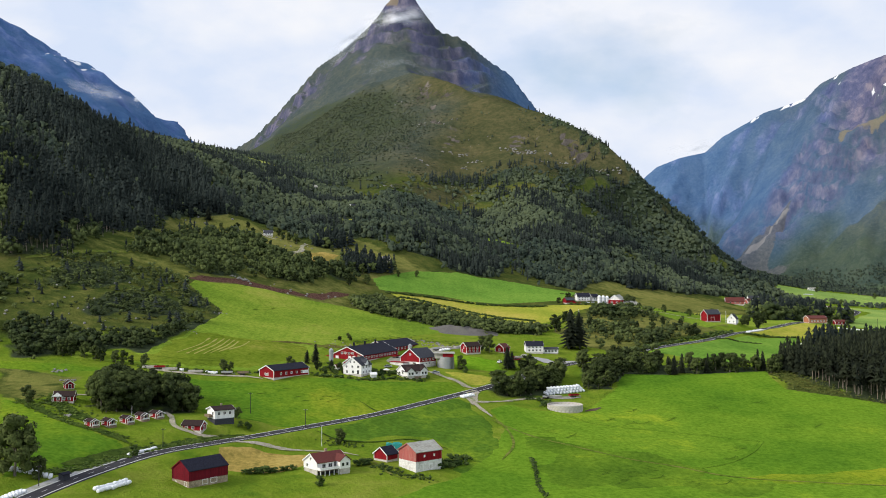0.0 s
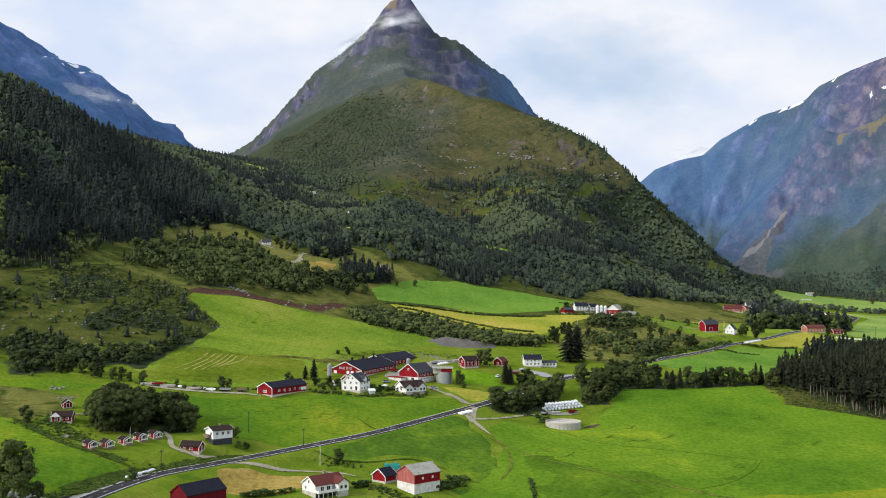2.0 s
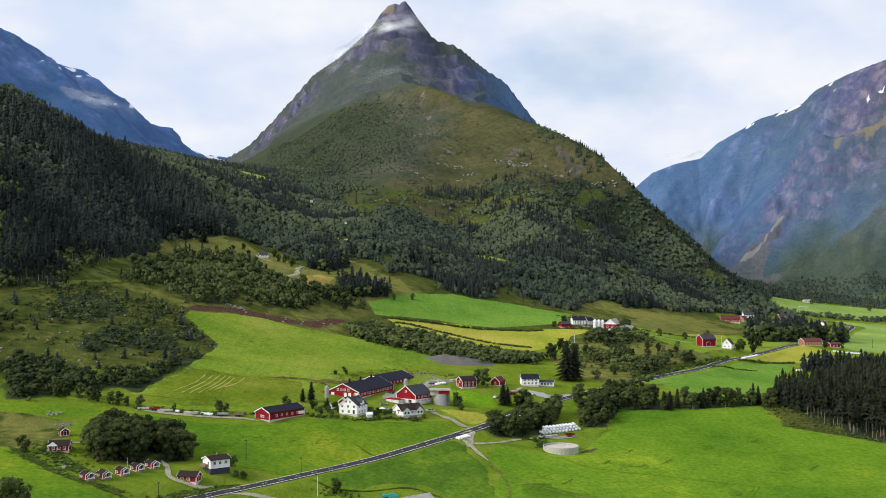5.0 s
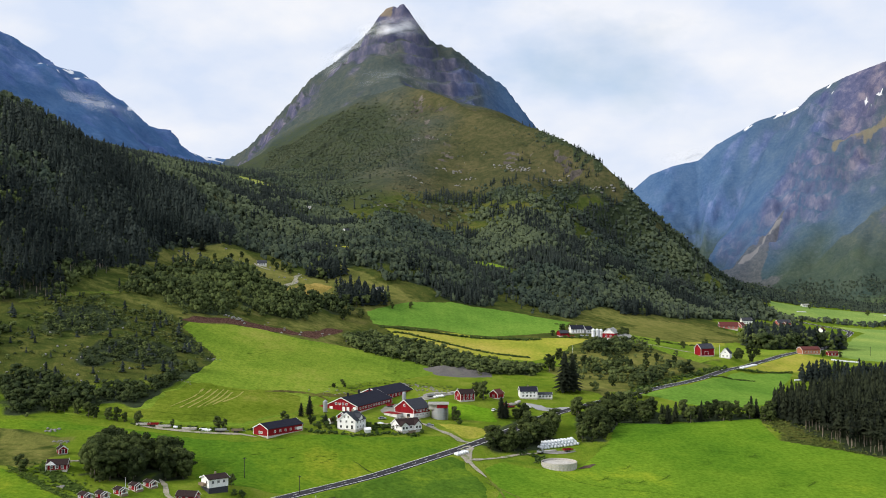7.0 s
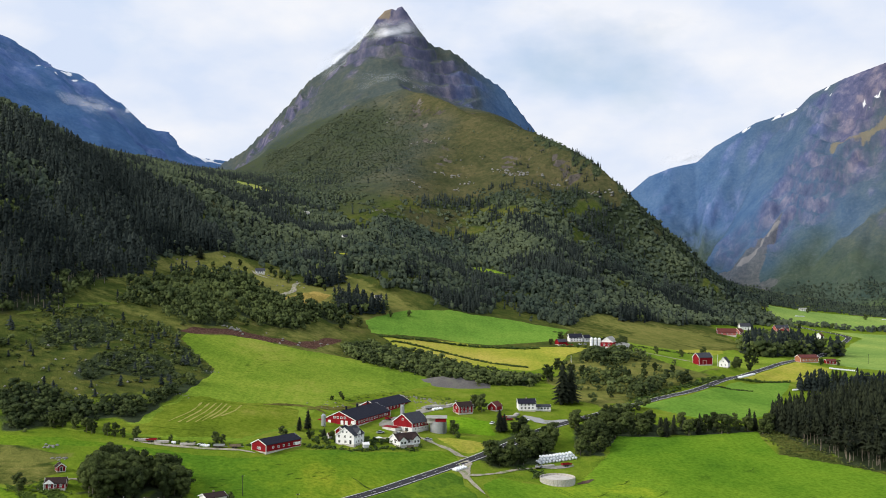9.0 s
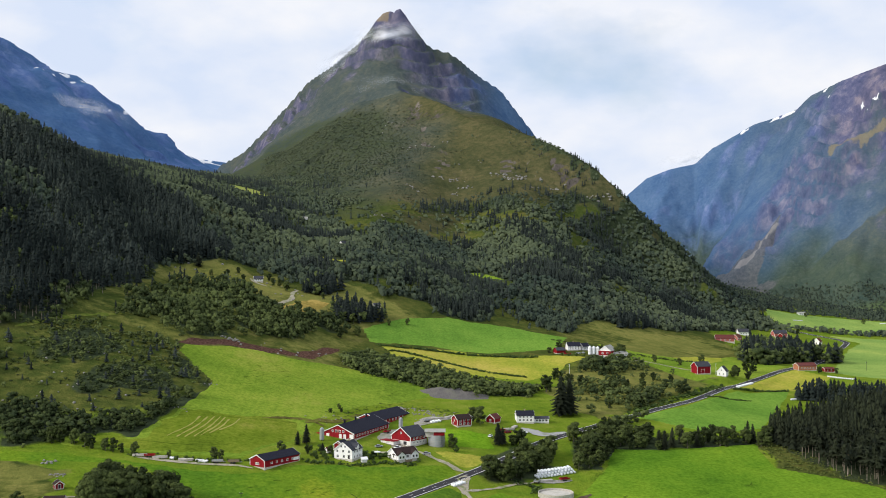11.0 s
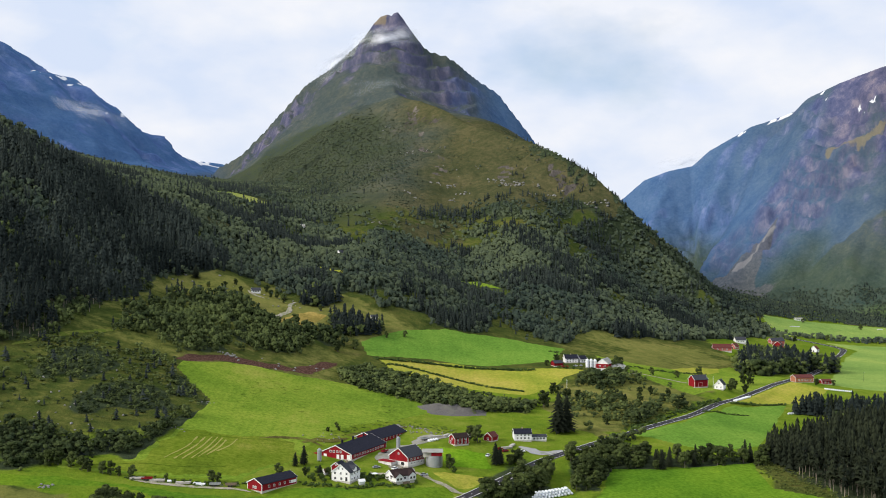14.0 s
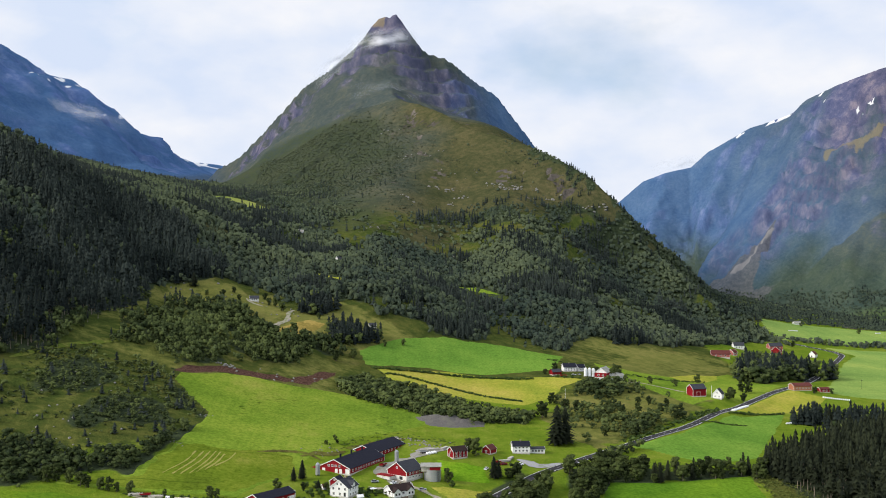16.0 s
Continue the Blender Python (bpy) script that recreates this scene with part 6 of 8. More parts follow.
bales((53, 546), (75, 559), 108, 3, 3)
bales((-113, 341), (-107, 357), 26, 2)
bales((-136, 319), (-133, 333), 16, 2)
bales((-117, 389), (-110, 402), 14, 1)
bales((9, 515), (15, 522), 10, 2)
bales((-148, 349), (-131, 352), 22, 2, label="white-wrapped round hay bale under a tree")
bales((236, 810), (254, 832), 40, 2)
bales((128, 850), (141, 866), 26, 2)
bales((272, 794), (280, 797), 8, 1)
bales((341, 903), (362, 894), 14, 1)
bales((549, 1590), (567, 1600), 14, 1, label="white plastic-wrapped round hay bale on the far meadow")
bales((708, 1650), (719, 1656), 8, 1, label="white plastic-wrapped round hay bale on the far meadow")
bales((-118, 520), (-112, 519), 6, 1)
bales((-131, 520.5), (-129, 520.5), 2, 1)


# poles
def pole(x, y, h, label="dark wooden utility pole", arm=True, mat="dark", r=0.15):
    p = standing("utility_pole" if arm else "flagpole", label, "pole", x, y, sink=0.5)
    part("shaft", Solid().tube(0, 0, 0, h + 0.5, r, r * 0.7, sides=8), M[mat], p)
    if arm:
        part("crossarm", Solid().box(-0.8, 0.8, -0.07, 0.07, h - 0.2, h), M[mat], p)
        for k in (-0.7, 0.7):
            part("insulator", Solid().tube(k, 0, h, h + 0.18, 0.06, sides=6), M["white"], p)


pole(-85, 462, 9.4)
pole(-59, 449, 8.2)
pole(-50, 432, 8.5, "pale thin flagpole in the garden", False, "wrap", 0.1)
pole(-108, 404, 8.0)
pole(-131.5, 341, 7.0)
pole(-126, 424, 6.5, "white flagpole beside the cabins", False, "wrap", 0.08)
pole(52, 741, 8.0)
pole(104, 800, 9.0, "pale flagpole below the upper farm", False, "wrap", 0.13)
pole(229, 846, 10.0, "pale flagpole beside the white cottage", False, "wrap", 0.15)
pole(420, 1010, 9.0)


# boulders and rubble
def rock_mesh(seed):
    rng = random.Random(seed)
    bm = bmesh.new()
    bmesh.ops.create_icosphere(bm, subdivisions=2, radius=0.5)
    for q in bm.verts:
        d = 1 + 0.45 * noise.noise(q.co * 2.1 + Vector((seed * 7.3, 0, 0)))
        q.co = Vector((q.co.x * d * 1.2, q.co.y * d, q.co.z * d * 0.8))
    me = bpy.data.meshes.new("boulder")
    bm.to_mesh(me)
    bm.free()
    me.materials.append(M["rock"])
    return me


ROCKS = [rock_mesh(k) for k in range(4)]


def boulders(x, y, count, reach, big, label):
    for _ in range(count):
        px, py = x + RNG.gauss(0, reach), y + RNG.gauss(0, reach * 0.6)
        s = big * RNG.uniform(0.4, 1.0)
        ob = new("boulder", RNG.choice(ROCKS))
        ob.matrix_world = pose(px, py, ground_at(px, py) + 0.12 * s, RNG.uniform(-20, 20), RNG.uniform(-20, 20), RNG.uniform(0, 360)) @ Matrix.Scale(s, 4)
        tagged(ob, label, "boulder", "cleared field stones")


def outcrop(bm, x, y, count, reach, big):
    """Add bare rocks breaking through the heath."""
    for _ in range(count):
        px, py = x + RNG.gauss(0, reach), y + RNG.gauss(0, reach * 0.6)
        s, k = big * RNG.uniform(0.4, 1.0), len(bm.verts)
        bm.from_mesh(RNG.choice(ROCKS))
        bm.verts.ensure_lookup_table()
        m = pose(px, py, ground_at(px, py) + 0.12 * s, RNG.uniform(-20, 20), RNG.uniform(-20, 20), RNG.uniform(0, 360)) @ Matrix.Scale(s, 4)
        for q in bm.verts[k:]:
            q.co = m @ q.co


boulders(-186, 505, 12, 2.5, 1.6, "grey cleared boulder on the pasture")
boulders(-176, 489, 12, 3.0, 1.5, "grey cleared boulder on the pasture")
boulders(-151, 422, 6, 1.4, 1.8, "pale boulder beside the meadow")
boulders(-143, 744, 16, 4.0, 2.2, "pale boulder on freshly dug earth")
boulders(-110, 756, 7, 9.0, 1.8, "pale boulder on freshly dug earth")
boulders(-78, 778, 6, 8.0, 1.8, "pale boulder on freshly dug earth")
boulders(-62, 616, 16, 8.0, 1.3, "grey boulder in rough grass behind the cowshed")
boulders(24, 729, 18, 5.0, 1.7, "pale boulder on top of a gravel heap")
boulders(-120, 930, 20, 40.0, 2.2, "pale boulder on a hillside clearing")
boulders(-225, 950, 20, 22.0, 2.2, "pale boulder on a hillside clearing")

# gravel heap
bm = bmesh.new()
bmesh.ops.create_grid(bm, x_segments=40, y_segments=24, size=1.0)
for q in bm.verts:
    x, y = 14 + q.co.x * 26, 718 + q.co.y * 13
    r = math.hypot(q.co.x, q.co.y)
    up = 4.6 * max(0.0, 1 - r * r) ** 1.2 * (0.75 + 0.35 * noise.noise(Vector((x * 0.14, y * 0.14, 0)))) + 0.35 * noise.noise(Vector((x * 0.7, y * 0.7, 3)))
    q.co = Vector((x, y, ground_at(x, y) - 0.35 + (up if r < 1 else -1)))
me = bpy.data.meshes.new("gravel_heap")
bm.to_mesh(me)
bm.free()
me.materials.append(M["gravel"])
tagged(new("gravel_heap", me), "long heap of grey gravel by the meadow", "gravel heap", kind="stuff")


# stored machinery along the lane
def trailer(x, y, yaw, mat, label):
    tr = standing("farm_trailer", label, "trailer", x, y, yaw)
    part("bed", Solid().box(-2.6, 2.6, -1.1, 1.1, 0.9, 1.05), M["wood"], tr)
    part("side_wall", Solid().box(-2.6, 2.6, -1.15, -1.08, 1.05, 1.8), M[mat], tr)
    part("side_wall", Solid().box(-2.6, 2.6, 1.08, 1.15, 1.05, 1.8), M[mat], tr)
    part("end_wall", Solid().box(-2.66, -2.58, -1.1, 1.1, 1.05, 1.8), M[mat], tr)
    part("drawbar", Solid().box(2.6, 4.2, -0.08, 0.08, 0.7, 0.85), M["steel"], tr)
    for sx in (-1.0, 0.3):
        for sy in (-1, 1):
            wv = Solid()
            wv.tube(0, 0, -0.15, 0.15, 0.48, sides=14)
            o = part("wheel", wv, M["dark"], tr)
            o.matrix_basis = pose(sx, sy * 1.0, 0.48, 90, 0, 0)


trailer(-141, 520.5, 2, "red", "low farm trailer with faded red sides")
trailer(-107, 518.5, -4, "steel", "grey farm trailer parked on the lane")
trailer(-99, 518, 3, "wood", "wooden farm trailer parked on the lane")


def timber(x, y, yaw, label):
    st = standing("timber_stack", label, "timber stack", x, y, yaw)
    for l in range(4):
        for k in range(6):
            part("plank", Solid().box(-3.6 + RNG.uniform(-0.2, 0.2), 3.6 + RNG.uniform(-0.2, 0.2), -1.0 + k * 0.34, -0.7 + k * 0.34, 0.15 + l * 0.26, 0.37 + l * 0.26), M["concrete"], st)


timber(-146, 521, -2, "stack of pale weathered timber planks")
timber(-136, 520.5, 1, "stack of pale weathered timber planks")
timber(-123, 520, 0, "stack of grey timber beside the lane")


# parked vehicles
def car(x, y, yaw, paint, label):
    c = standing("car", label, "car", x, y, yaw)
    body = Solid().prism([(-0.9, 0.35), (0.9, 0.35), (0.92, 0.75), (0.86, 0.95), (-0.86, 0.95), (-0.92, 0.75)], "x", -2.1, 2.1)
    part("body", body, M[paint], c)
    cab = Solid().add([(-1.5, -0.82, 0.95), (1.0, -0.82, 0.95), (1.0, 0.82, 0.95), (-1.5, 0.82, 0.95), (-1.1, -0.66, 1.5), (0.4, -0.66, 1.5), (0.4, 0.66, 1.5), (-1.1, 0.66, 1.5)],
                      [(4, 5, 6, 7), (0, 1, 5, 4), (1, 2, 6, 5), (2, 3, 7, 6), (3, 0, 4, 7)])
    part("glasshouse", cab, M["glass"], c)
    part("roof", Solid().box(-1.1, 0.4, -0.66, 0.66, 1.5, 1.55), M[paint], c)
    for sx in (-1.3, 1.3):
        for sy in (-0.82, 0.82):
            o = part("wheel", Solid().tube(0, 0, -0.1, 0.1, 0.34, sides=14), M["dark"], c)
            o.matrix_basis = pose(sx, sy, 0.34, 90, 0, 0)


car(44, 622, 30, "red", "red car parked by the roadside house")
car(54, 625, 10, "wrap", "white car parked by the roadside house")
car(33, 610, 70, "wrap", "white car parked beside a spruce")
car(-4, 562, 20, "steel", "silver car parked on the farm drive")

# garden parasol
um = standing("parasol", "open white parasol in the farmhouse garden", "parasol", -30, 553)
part("mast", Solid().tube(0, 0, 0, 2.4, 0.05, sides=8), M["wood"], um)
part("canopy", Solid().tube(0, 0, 2.2, 2.8, 2.0, 0.08, sides=10), M["wrap"], um)

# hay swaths left by the mower on the hill meadow: foot, middle and head of each
for foot, middle, head in (((-140, 550), (-132.5, 567), (-130, 583)), ((-135, 550), (-129, 567), (-126, 584)), ((-131, 551), (-125.6, 568), (-122.6, 586)), ((-126.6, 553), (-122, 570), (-119.6, 587)),
                           ((-123.6, 556), (-119, 572), (-117, 587)), ((-120, 560), (-116, 573), (-114.4, 585)), ((-116, 567), (-111, 578), (-109, 589))):
    s_line = curve([foot, middle, head], 1.2)
    ob = ribbon("hay_swath", s_line, 0.3, 0.42 * (1 + 0.5 * fbm(s_line[:, 0], s_line[:, 1], 5, 3)), M["straw"])
    tagged(ob, "thin row of pale cut hay on the meadow", "hay row", "cut hay rows", "stuff")

# clutter of the farmyard
timber(2, 640, 20, "stack of pale planks in the farmyard")
timber(9, 644, 60, "stack of pale planks in the farmyard")
trailer(-4, 634, 35, "steel", "grey farm trailer in the yard")
trailer(-27, 603, 64, "red", "red farm trailer beside the cowshed")
trailer(16, 643, 10, "wood", "wooden farm trailer behind the barns")
car(-20, 571, 60, "wrap", "white car parked in the farmyard")
car(-30, 571, 20, "steel", "silver car parked beside the farmyard")
boulders(6, 648, 14, 6.0, 1.5, "pale stone heaped behind the yard")
bales((-2, 630), (4, 633), 8, 2)
bales((18, 648), (26, 650), 8, 1)
for x, y in ((-44, 629), (-38, 637), (-32, 646), (-25, 656), (-17, 663), (-9, 653), (-4, 660), (1, 651)):
    boulders(x, y, 9, 2.6, 1.6, "pale blasted rock heaped behind the barns")
boulders(-200, 575, 12, 18.0, 1.8, "pale boulder among hillside scrub")
boulders(-215, 600, 14, 18.0, 1.8, "pale boulder among hillside scrub")
boulders(-190, 640, 12, 18.0, 1.8, "pale boulder among hillside scrub")
boulders(-141, 590, 8, 2.0, 1.2, "grey field stone at the edge of the scrub")
boulders(-136, 640, 7, 2.5, 1.2, "grey field stone at the edge of the scrub")
timber(45, 628, 20, "stack of brown logs beside the roadside house")
timber(49, 634, 70, "stack of brown logs beside the roadside house")
trailer(40, 622, 40, "red", "red farm trailer beside the roadside house")
trailer(112, 873, 10, "red", "red farm trailer on the upper farm")
car(121, 876, 30, "wrap", "white car parked on the upper farm")
car(126, 878, 100, "steel", "silver car parked on the upper farm")
heath_bm = bmesh.new()
for x, y, count, reach, big in ((6, 1650, 7, 8, 4), (34, 1646, 8, 7, 4), (46, 1620, 6, 7, 4), (28, 1601, 5, 6, 3.4), (104, 1636, 9, 9, 4.4), (122, 1614, 9, 8, 5), (136, 1626, 8, 8, 4.4), (164, 1619, 6, 7, 4),
                                (185, 1604, 7, 8, 4.4), (243, 1588, 7, 6, 4.6), (266, 1592, 7, 6, 4.6), (-33, 1588, 7, 9, 3.6), (-79, 1426, 8, 9, 2.6), (28, 1398, 6, 5, 3.2), (-32, 1782, 7, 14, 3.6), (7, 1785, 6, 12, 3.6), (-75, 1912, 6, 16, 4), (60, 1700, 6, 20, 3), (-60, 1280, 4, 16, 2.6), (20, 1500, 5, 18, 2.6)):
    outcrop(heath_bm, x, y, count, reach, big)
heath_me = bpy.data.meshes.new("heath_rocks")
heath_bm.to_mesh(heath_me)
heath_bm.free()
heath_me.materials.append(M["rock"])
tagged(new("heath_rocks", heath_me), "pale broken bedrock scattered over the heath slope", "rocks", kind="stuff")
trailer(68, 544, 25, "red", "red farm trailer in front of the wrapped bales")
trailer(53, 538, 70, "steel", "grey farm trailer beside the bales")
timber(58, 541, 20, "stack of pale planks in front of the bales")


# ---------------------------------------------------------------- thin cloud on the summit and the western ridge
mist_mat, t, b = base_material("thin_cloud", 1.0)
b.inputs["Base Color"].default_value = (0.80, 0.82, 0.86, 1)
b.inputs["Specular IOR Level"].default_value = 0.0
v = coords(t, (0.010, 0.010, 0.022))
fade = attr(t, "veil")
wisps = math_node(t, "ADD", math_node(t, "MULTIPLY", tex_noise(t, v, 1.0, 6, 0.62), 2.2), -0.6)
t.links.new(math_node(t, "MULTIPLY", fade, wisps, True), b.inputs["Alpha"])


def cloud_bank(x, y, z, width, tall, depth, lean, strength, label):
    """A veil of thin cloud hanging along a mountainside, thick in the middle and fading to nothing."""
    nu, nv = 48, 20
    verts, veil = [], []
    for j in range(nv + 1):
        for i in range(nu + 1):
            u, w = 2 * i / nu - 1, 2 * j / nv - 1
            wob = noise.noise(Vector((u * 2.5 + x, w * 1.5, z * 0.01)))
            verts.append((x + u * width, y - depth * (1 - u * u) + 12 * wob, z + w * tall + lean * u + 10 * wob))
            veil.append(max(0.0, 1 - u * u) ** 1.8 * max(0.0, 1 - w * w) ** 1.6 * strength)
    faces = [(j * (nu + 1) + i, j * (nu + 1) + i + 1, (j + 1) * (nu + 1) + i + 1, (j + 1) * (nu + 1) + i) for j in range(nv) for i in range(nu)]
    me = bpy.data.meshes.new("cloud_bank")
    me.from_pydata(verts, [], faces)
    me.materials.append(mist_mat)
    ob = new("cloud_bank", me)
    attribute(ob, "veil", veil)
    me.polygons.foreach_set("use_smooth", np.ones(len(faces), bool))
    return tagged(ob, label, "cloud", kind="stuff")


cloud_bank(-104, 2366, 636, 86, 24, 48, 8, 1.25, "thin white cloud wrapped round the summit")
cloud_bank(-190, 2425, 606, 90, 30, 20, 48, 0.75, "thin cloud trailing along the summit ridge")
cloud_bank(-75, 2230, 497, 130, 30, 20, -4, 0.16, "faint mist below the summit cliffs")
cloud_bank(-812, 2490, 490, 115, 22, 30, -34, 0.55, "thin cloud along the western ridge")
cloud_bank(745, 3090, 430, 90, 20, 30, 14, 0.35, "thin cloud on the eastern ridge")


# ---------------------------------------------------------------- trees
TR = np.random.RandomState(11)
PHI = (1 + 5 ** 0.5) / 2
ICO_V = np.array([(-1, PHI, 0), (1, PHI, 0), (-1, -PHI, 0), (1, -PHI, 0), (0, -1, PHI), (0, 1, PHI), (0, -1, -PHI), (0, 1, -PHI), (PHI, 0, -1), (PHI, 0, 1), (-PHI, 0, -1), (-PHI, 0, 1)], float)
ICO_V /= np.linalg.norm(ICO_V[0])
ICO_F = np.array([(0, 11, 5), (0, 5, 1), (0, 1, 7), (0, 7, 10), (0, 10, 11), (1, 5, 9), (5, 11, 4), (11, 10, 2), (10, 7, 6), (7, 1, 8),
                  (3, 9, 4), (3, 4, 2), (3, 2, 6), (3, 6, 8), (3, 8, 9), (4, 9, 5), (2, 4, 11), (6, 2, 10), (8, 6, 7), (9, 8, 1)])


def leafy(lobes, size, leaves=0, low=0.22, width=0.36, spray=0.03):
    """A broadleaf crown of unit height: uneven lobes, each clothed in loose leaf sprays."""
    V, Fc, k, seats = [], [], 0, []
    for i in range(lobes):
        a, u = TR.rand() * 2 * math.pi, TR.rand() ** 0.6
        z = low + (1 - low) * TR.rand()
        r = width * math.sqrt(max(0.05, 1 - ((z - 0.55) / 0.55) ** 2)) * u * 0.85
        s = size * TR.uniform(0.7, 1.25)
        z = min(z, 1 - s * 0.75)
        mid = np.array((r * math.cos(a), r * math.sin(a), max(z, low * 0.5 + s * 0.5)))
        V.append(ICO_V * s * 0.86 * TR.uniform(0.62, 1.28, (12, 1)) * (1, 1, 0.95) + mid)
        Fc.append(ICO_F + k)
        k += 12
        seats.append((mid, s))
    for i in range(leaves):
        mid, s = seats[i % lobes]
        d = TR.normal(0, 1, 3)
        d[2] = abs(d[2]) if TR.rand() < 0.65 else d[2]
        d /= np.linalg.norm(d)
        n = d + TR.normal(0, 0.45, 3)
        n /= np.linalg.norm(n)
        e = np.cross(n, (0.3, 0.5, 0.81))
        e /= np.linalg.norm(e)
        f = np.cross(n, e)
        p = mid + d * s * TR.uniform(0.85, 1.25) * (1, 1, 0.85)
        q = spray * TR.uniform(0.7, 1.5)
        turn = TR.rand() * 6.28
        V.append(np.array([p + q * 1.3 * (e * math.cos(turn + j * 2.09) + f * math.sin(turn + j * 2.09)) for j in range(3)]))
        Fc.append(np.array([(0, 1, 2)]) + k)
        k += 3
    return np.concatenate(V), np.concatenate(Fc)


def needle(tiers, points, low=0.06, width=0.17, wild=0.0):
    """A spruce crown of unit height: ragged drooping tiers, more uneven as it is wilder."""
    V, Fc, k = [], [], 0
    for i in range(tiers):
        f = i / tiers
        top = 1 - (1 - low) * max(0.0, (f - 0.06))
        bot = 1 - (1 - low) * (i + 1.15) / tiers
        r = width * (0.14 + 0.86 * (i + 1) / tiers) * TR.uniform(0.85, 1.1)
        n = points * 2
        a = np.arange(n) * 2 * math.pi / n + TR.rand() * 6
        rr = np.where(np.arange(n) % 2 == 0, r, r * 0.55) * TR.uniform(0.8, 1.2, n)
        zz = np.where(np.arange(n) % 2 == 0, bot, bot + 0.05) + TR.uniform(-0.02, 0.02, n)
        r_wild, ox, oy = 1 + wild * TR.uniform(-0.6, 0.5), wild * TR.normal(0, 0.25) * r, wild * TR.normal(0, 0.25) * r
        V.append(np.vstack([[(ox * 0.5, oy * 0.5, top)], np.column_stack([ox + r_wild * rr * np.cos(a), oy + r_wild * rr * np.sin(a), zz + wild * TR.normal(0, 0.02, n)])]))
        Fc.append(np.array([(0, 1 + j, 1 + (j + 1) % n) for j in range(n)]) + k)
        k += n + 1
    return np.concatenate(V), np.concatenate(Fc)


def rod(sides=4, top=0.35, taper=0.4):
    """A unit-height trunk with its foot under the ground."""
    a = np.arange(sides) * 2 * math.pi / sides
    v = np.vstack([np.column_stack([np.cos(a), np.sin(a), np.full(sides, -0.04)]), np.column_stack([taper * np.cos(a), taper * np.sin(a), np.full(sides, top)])])
    f = [(j, (j + 1) % sides, sides + (j + 1) % sides) for j in range(sides)] + [(j, sides + (j + 1) % sides, sides + j) for j in range(sides)]
    return v, np.array(f)


def tri_mesh(name, V, Fc, material, tint=None, smooth=False):
    me = bpy.data.meshes.new(name)
    me.vertices.add(len(V))
    me.vertices.foreach_set("co", np.asarray(V, np.float32).ravel())
    me.loops.add(len(Fc) * 3)
    me.loops.foreach_set("vertex_index", np.asarray(Fc, np.int32).ravel())
    me.polygons.add(len(Fc))
    me.polygons.foreach_set("loop_start", (np.arange(len(Fc)) * 3).astype(np.int32))
    me.polygons.foreach_set("use_smooth", np.full(len(Fc), smooth))
    me.update(calc_edges=True)
    me.materials.append(material)
    if tint is not None:
        at = me.attributes.new("tint", "FLOAT", "POINT")
        at.data.foreach_set("value", np.asarray(tint, np.float32).ravel())
    return me


def face_up(me, lift):
    """Bends shading normals upward, so lit and shaded sides of clumps differ less."""
    n = np.empty(len(me.vertices) * 3, np.float32)
    me.vertex_normals.foreach_get("vector", n)
    n = n.reshape(-1, 3) + np.array((0, 0, lift), np.float32)
    n /= np.maximum(np.linalg.norm(n, axis=1), 1e-4)[:, None]
    me.normals_split_custom_set_from_vertices(n)


class Mass:
    """Many trees gathered into one mesh."""

    def __init__(self):
        self.V, self.F, self.T, self.k = [], [], [], 0

    def add(self, templates, x, y, z, h, w, tint):
        pick = TR.randint(len(templates), size=len(x))
        for i, (tv, tf) in enumerate(templates):
            m = np.nonzero(pick == i)[0]
            if not len(m):
                continue
            a = TR.rand(len(m)) * 2 * math.pi
            c, s = np.cos(a)[:, None], np.sin(a)[:, None]
            vx, vy = tv[None, :, 0] * c - tv[None, :, 1] * s, tv[None, :, 0] * s + tv[None, :, 1] * c
            v = np.stack([vx * w[m, None] + x[m, None], vy * w[m, None] + y[m, None], tv[None, :, 2] * h[m, None] + z[m, None]], -1)
            n = len(tv)
            self.V.append(v.reshape(-1, 3))
            self.F.append((tf[None] + (np.arange(len(m)) * n)[:, None, None] + self.k).reshape(-1, 3))
            self.T.append(np.repeat(tint[m], n))
            self.k += n * len(m)

    def build(self, name, material, label, category, lift=0.0):
        me = tri_mesh(name, np.concatenate(self.V), np.concatenate(self.F), material, np.concatenate(self.T), True)
        if lift:
            face_up(me, lift)
        return tagged(new(name, me), label, category, kind="stuff")


def scatter(x0, x1, y0, y1, spacing, density):
    """Jittered places whose density function beats chance, within the valley's visible wedge."""
    gx_, gy_ = np.meshgrid(np.arange(x0, x1, spacing), np.arange(y0, y1, spacing))
    x = gx_.ravel() + TR.uniform(-0.5, 0.5, gx_.size) * spacing
    y = gy_.ravel() + TR.uniform(-0.5, 0.5, gx_.size) * spacing
    m = np.abs(x) < 0.475 * y + 45
    x, y = x[m], y[m]
    z = ground_many(x, y)
    m = TR.rand(len(x)) < density(x, y, z)
    return x[m], y[m], z[m]


def box_of(name, grow=8):
    p = np.array(ZONES[name])
    return p[:, 0].min() - grow, p[:, 0].max() + grow, p[:, 1].min() - grow, p[:, 1].max() + grow


def away(x, y):
    """0 on the road and within the fields."""
    d, _ = segments(x, y, np.column_stack([road_line, rz])[::4])
    k = step(5, 8, d)
    for f in FIELDS:
        k = k * step(-1, 3, inside(x, y, FIELDS[f]))
    for f, reach in (("hill_clearing", 26), ("hill_strip", 18), ("wood_strip", 14)):
        k = k * step(-1, 3, inside(x, y + reach, FIELDS[f])) * step(-1, 3, inside(x, y + reach * 0.5, FIELDS[f]))
    return k


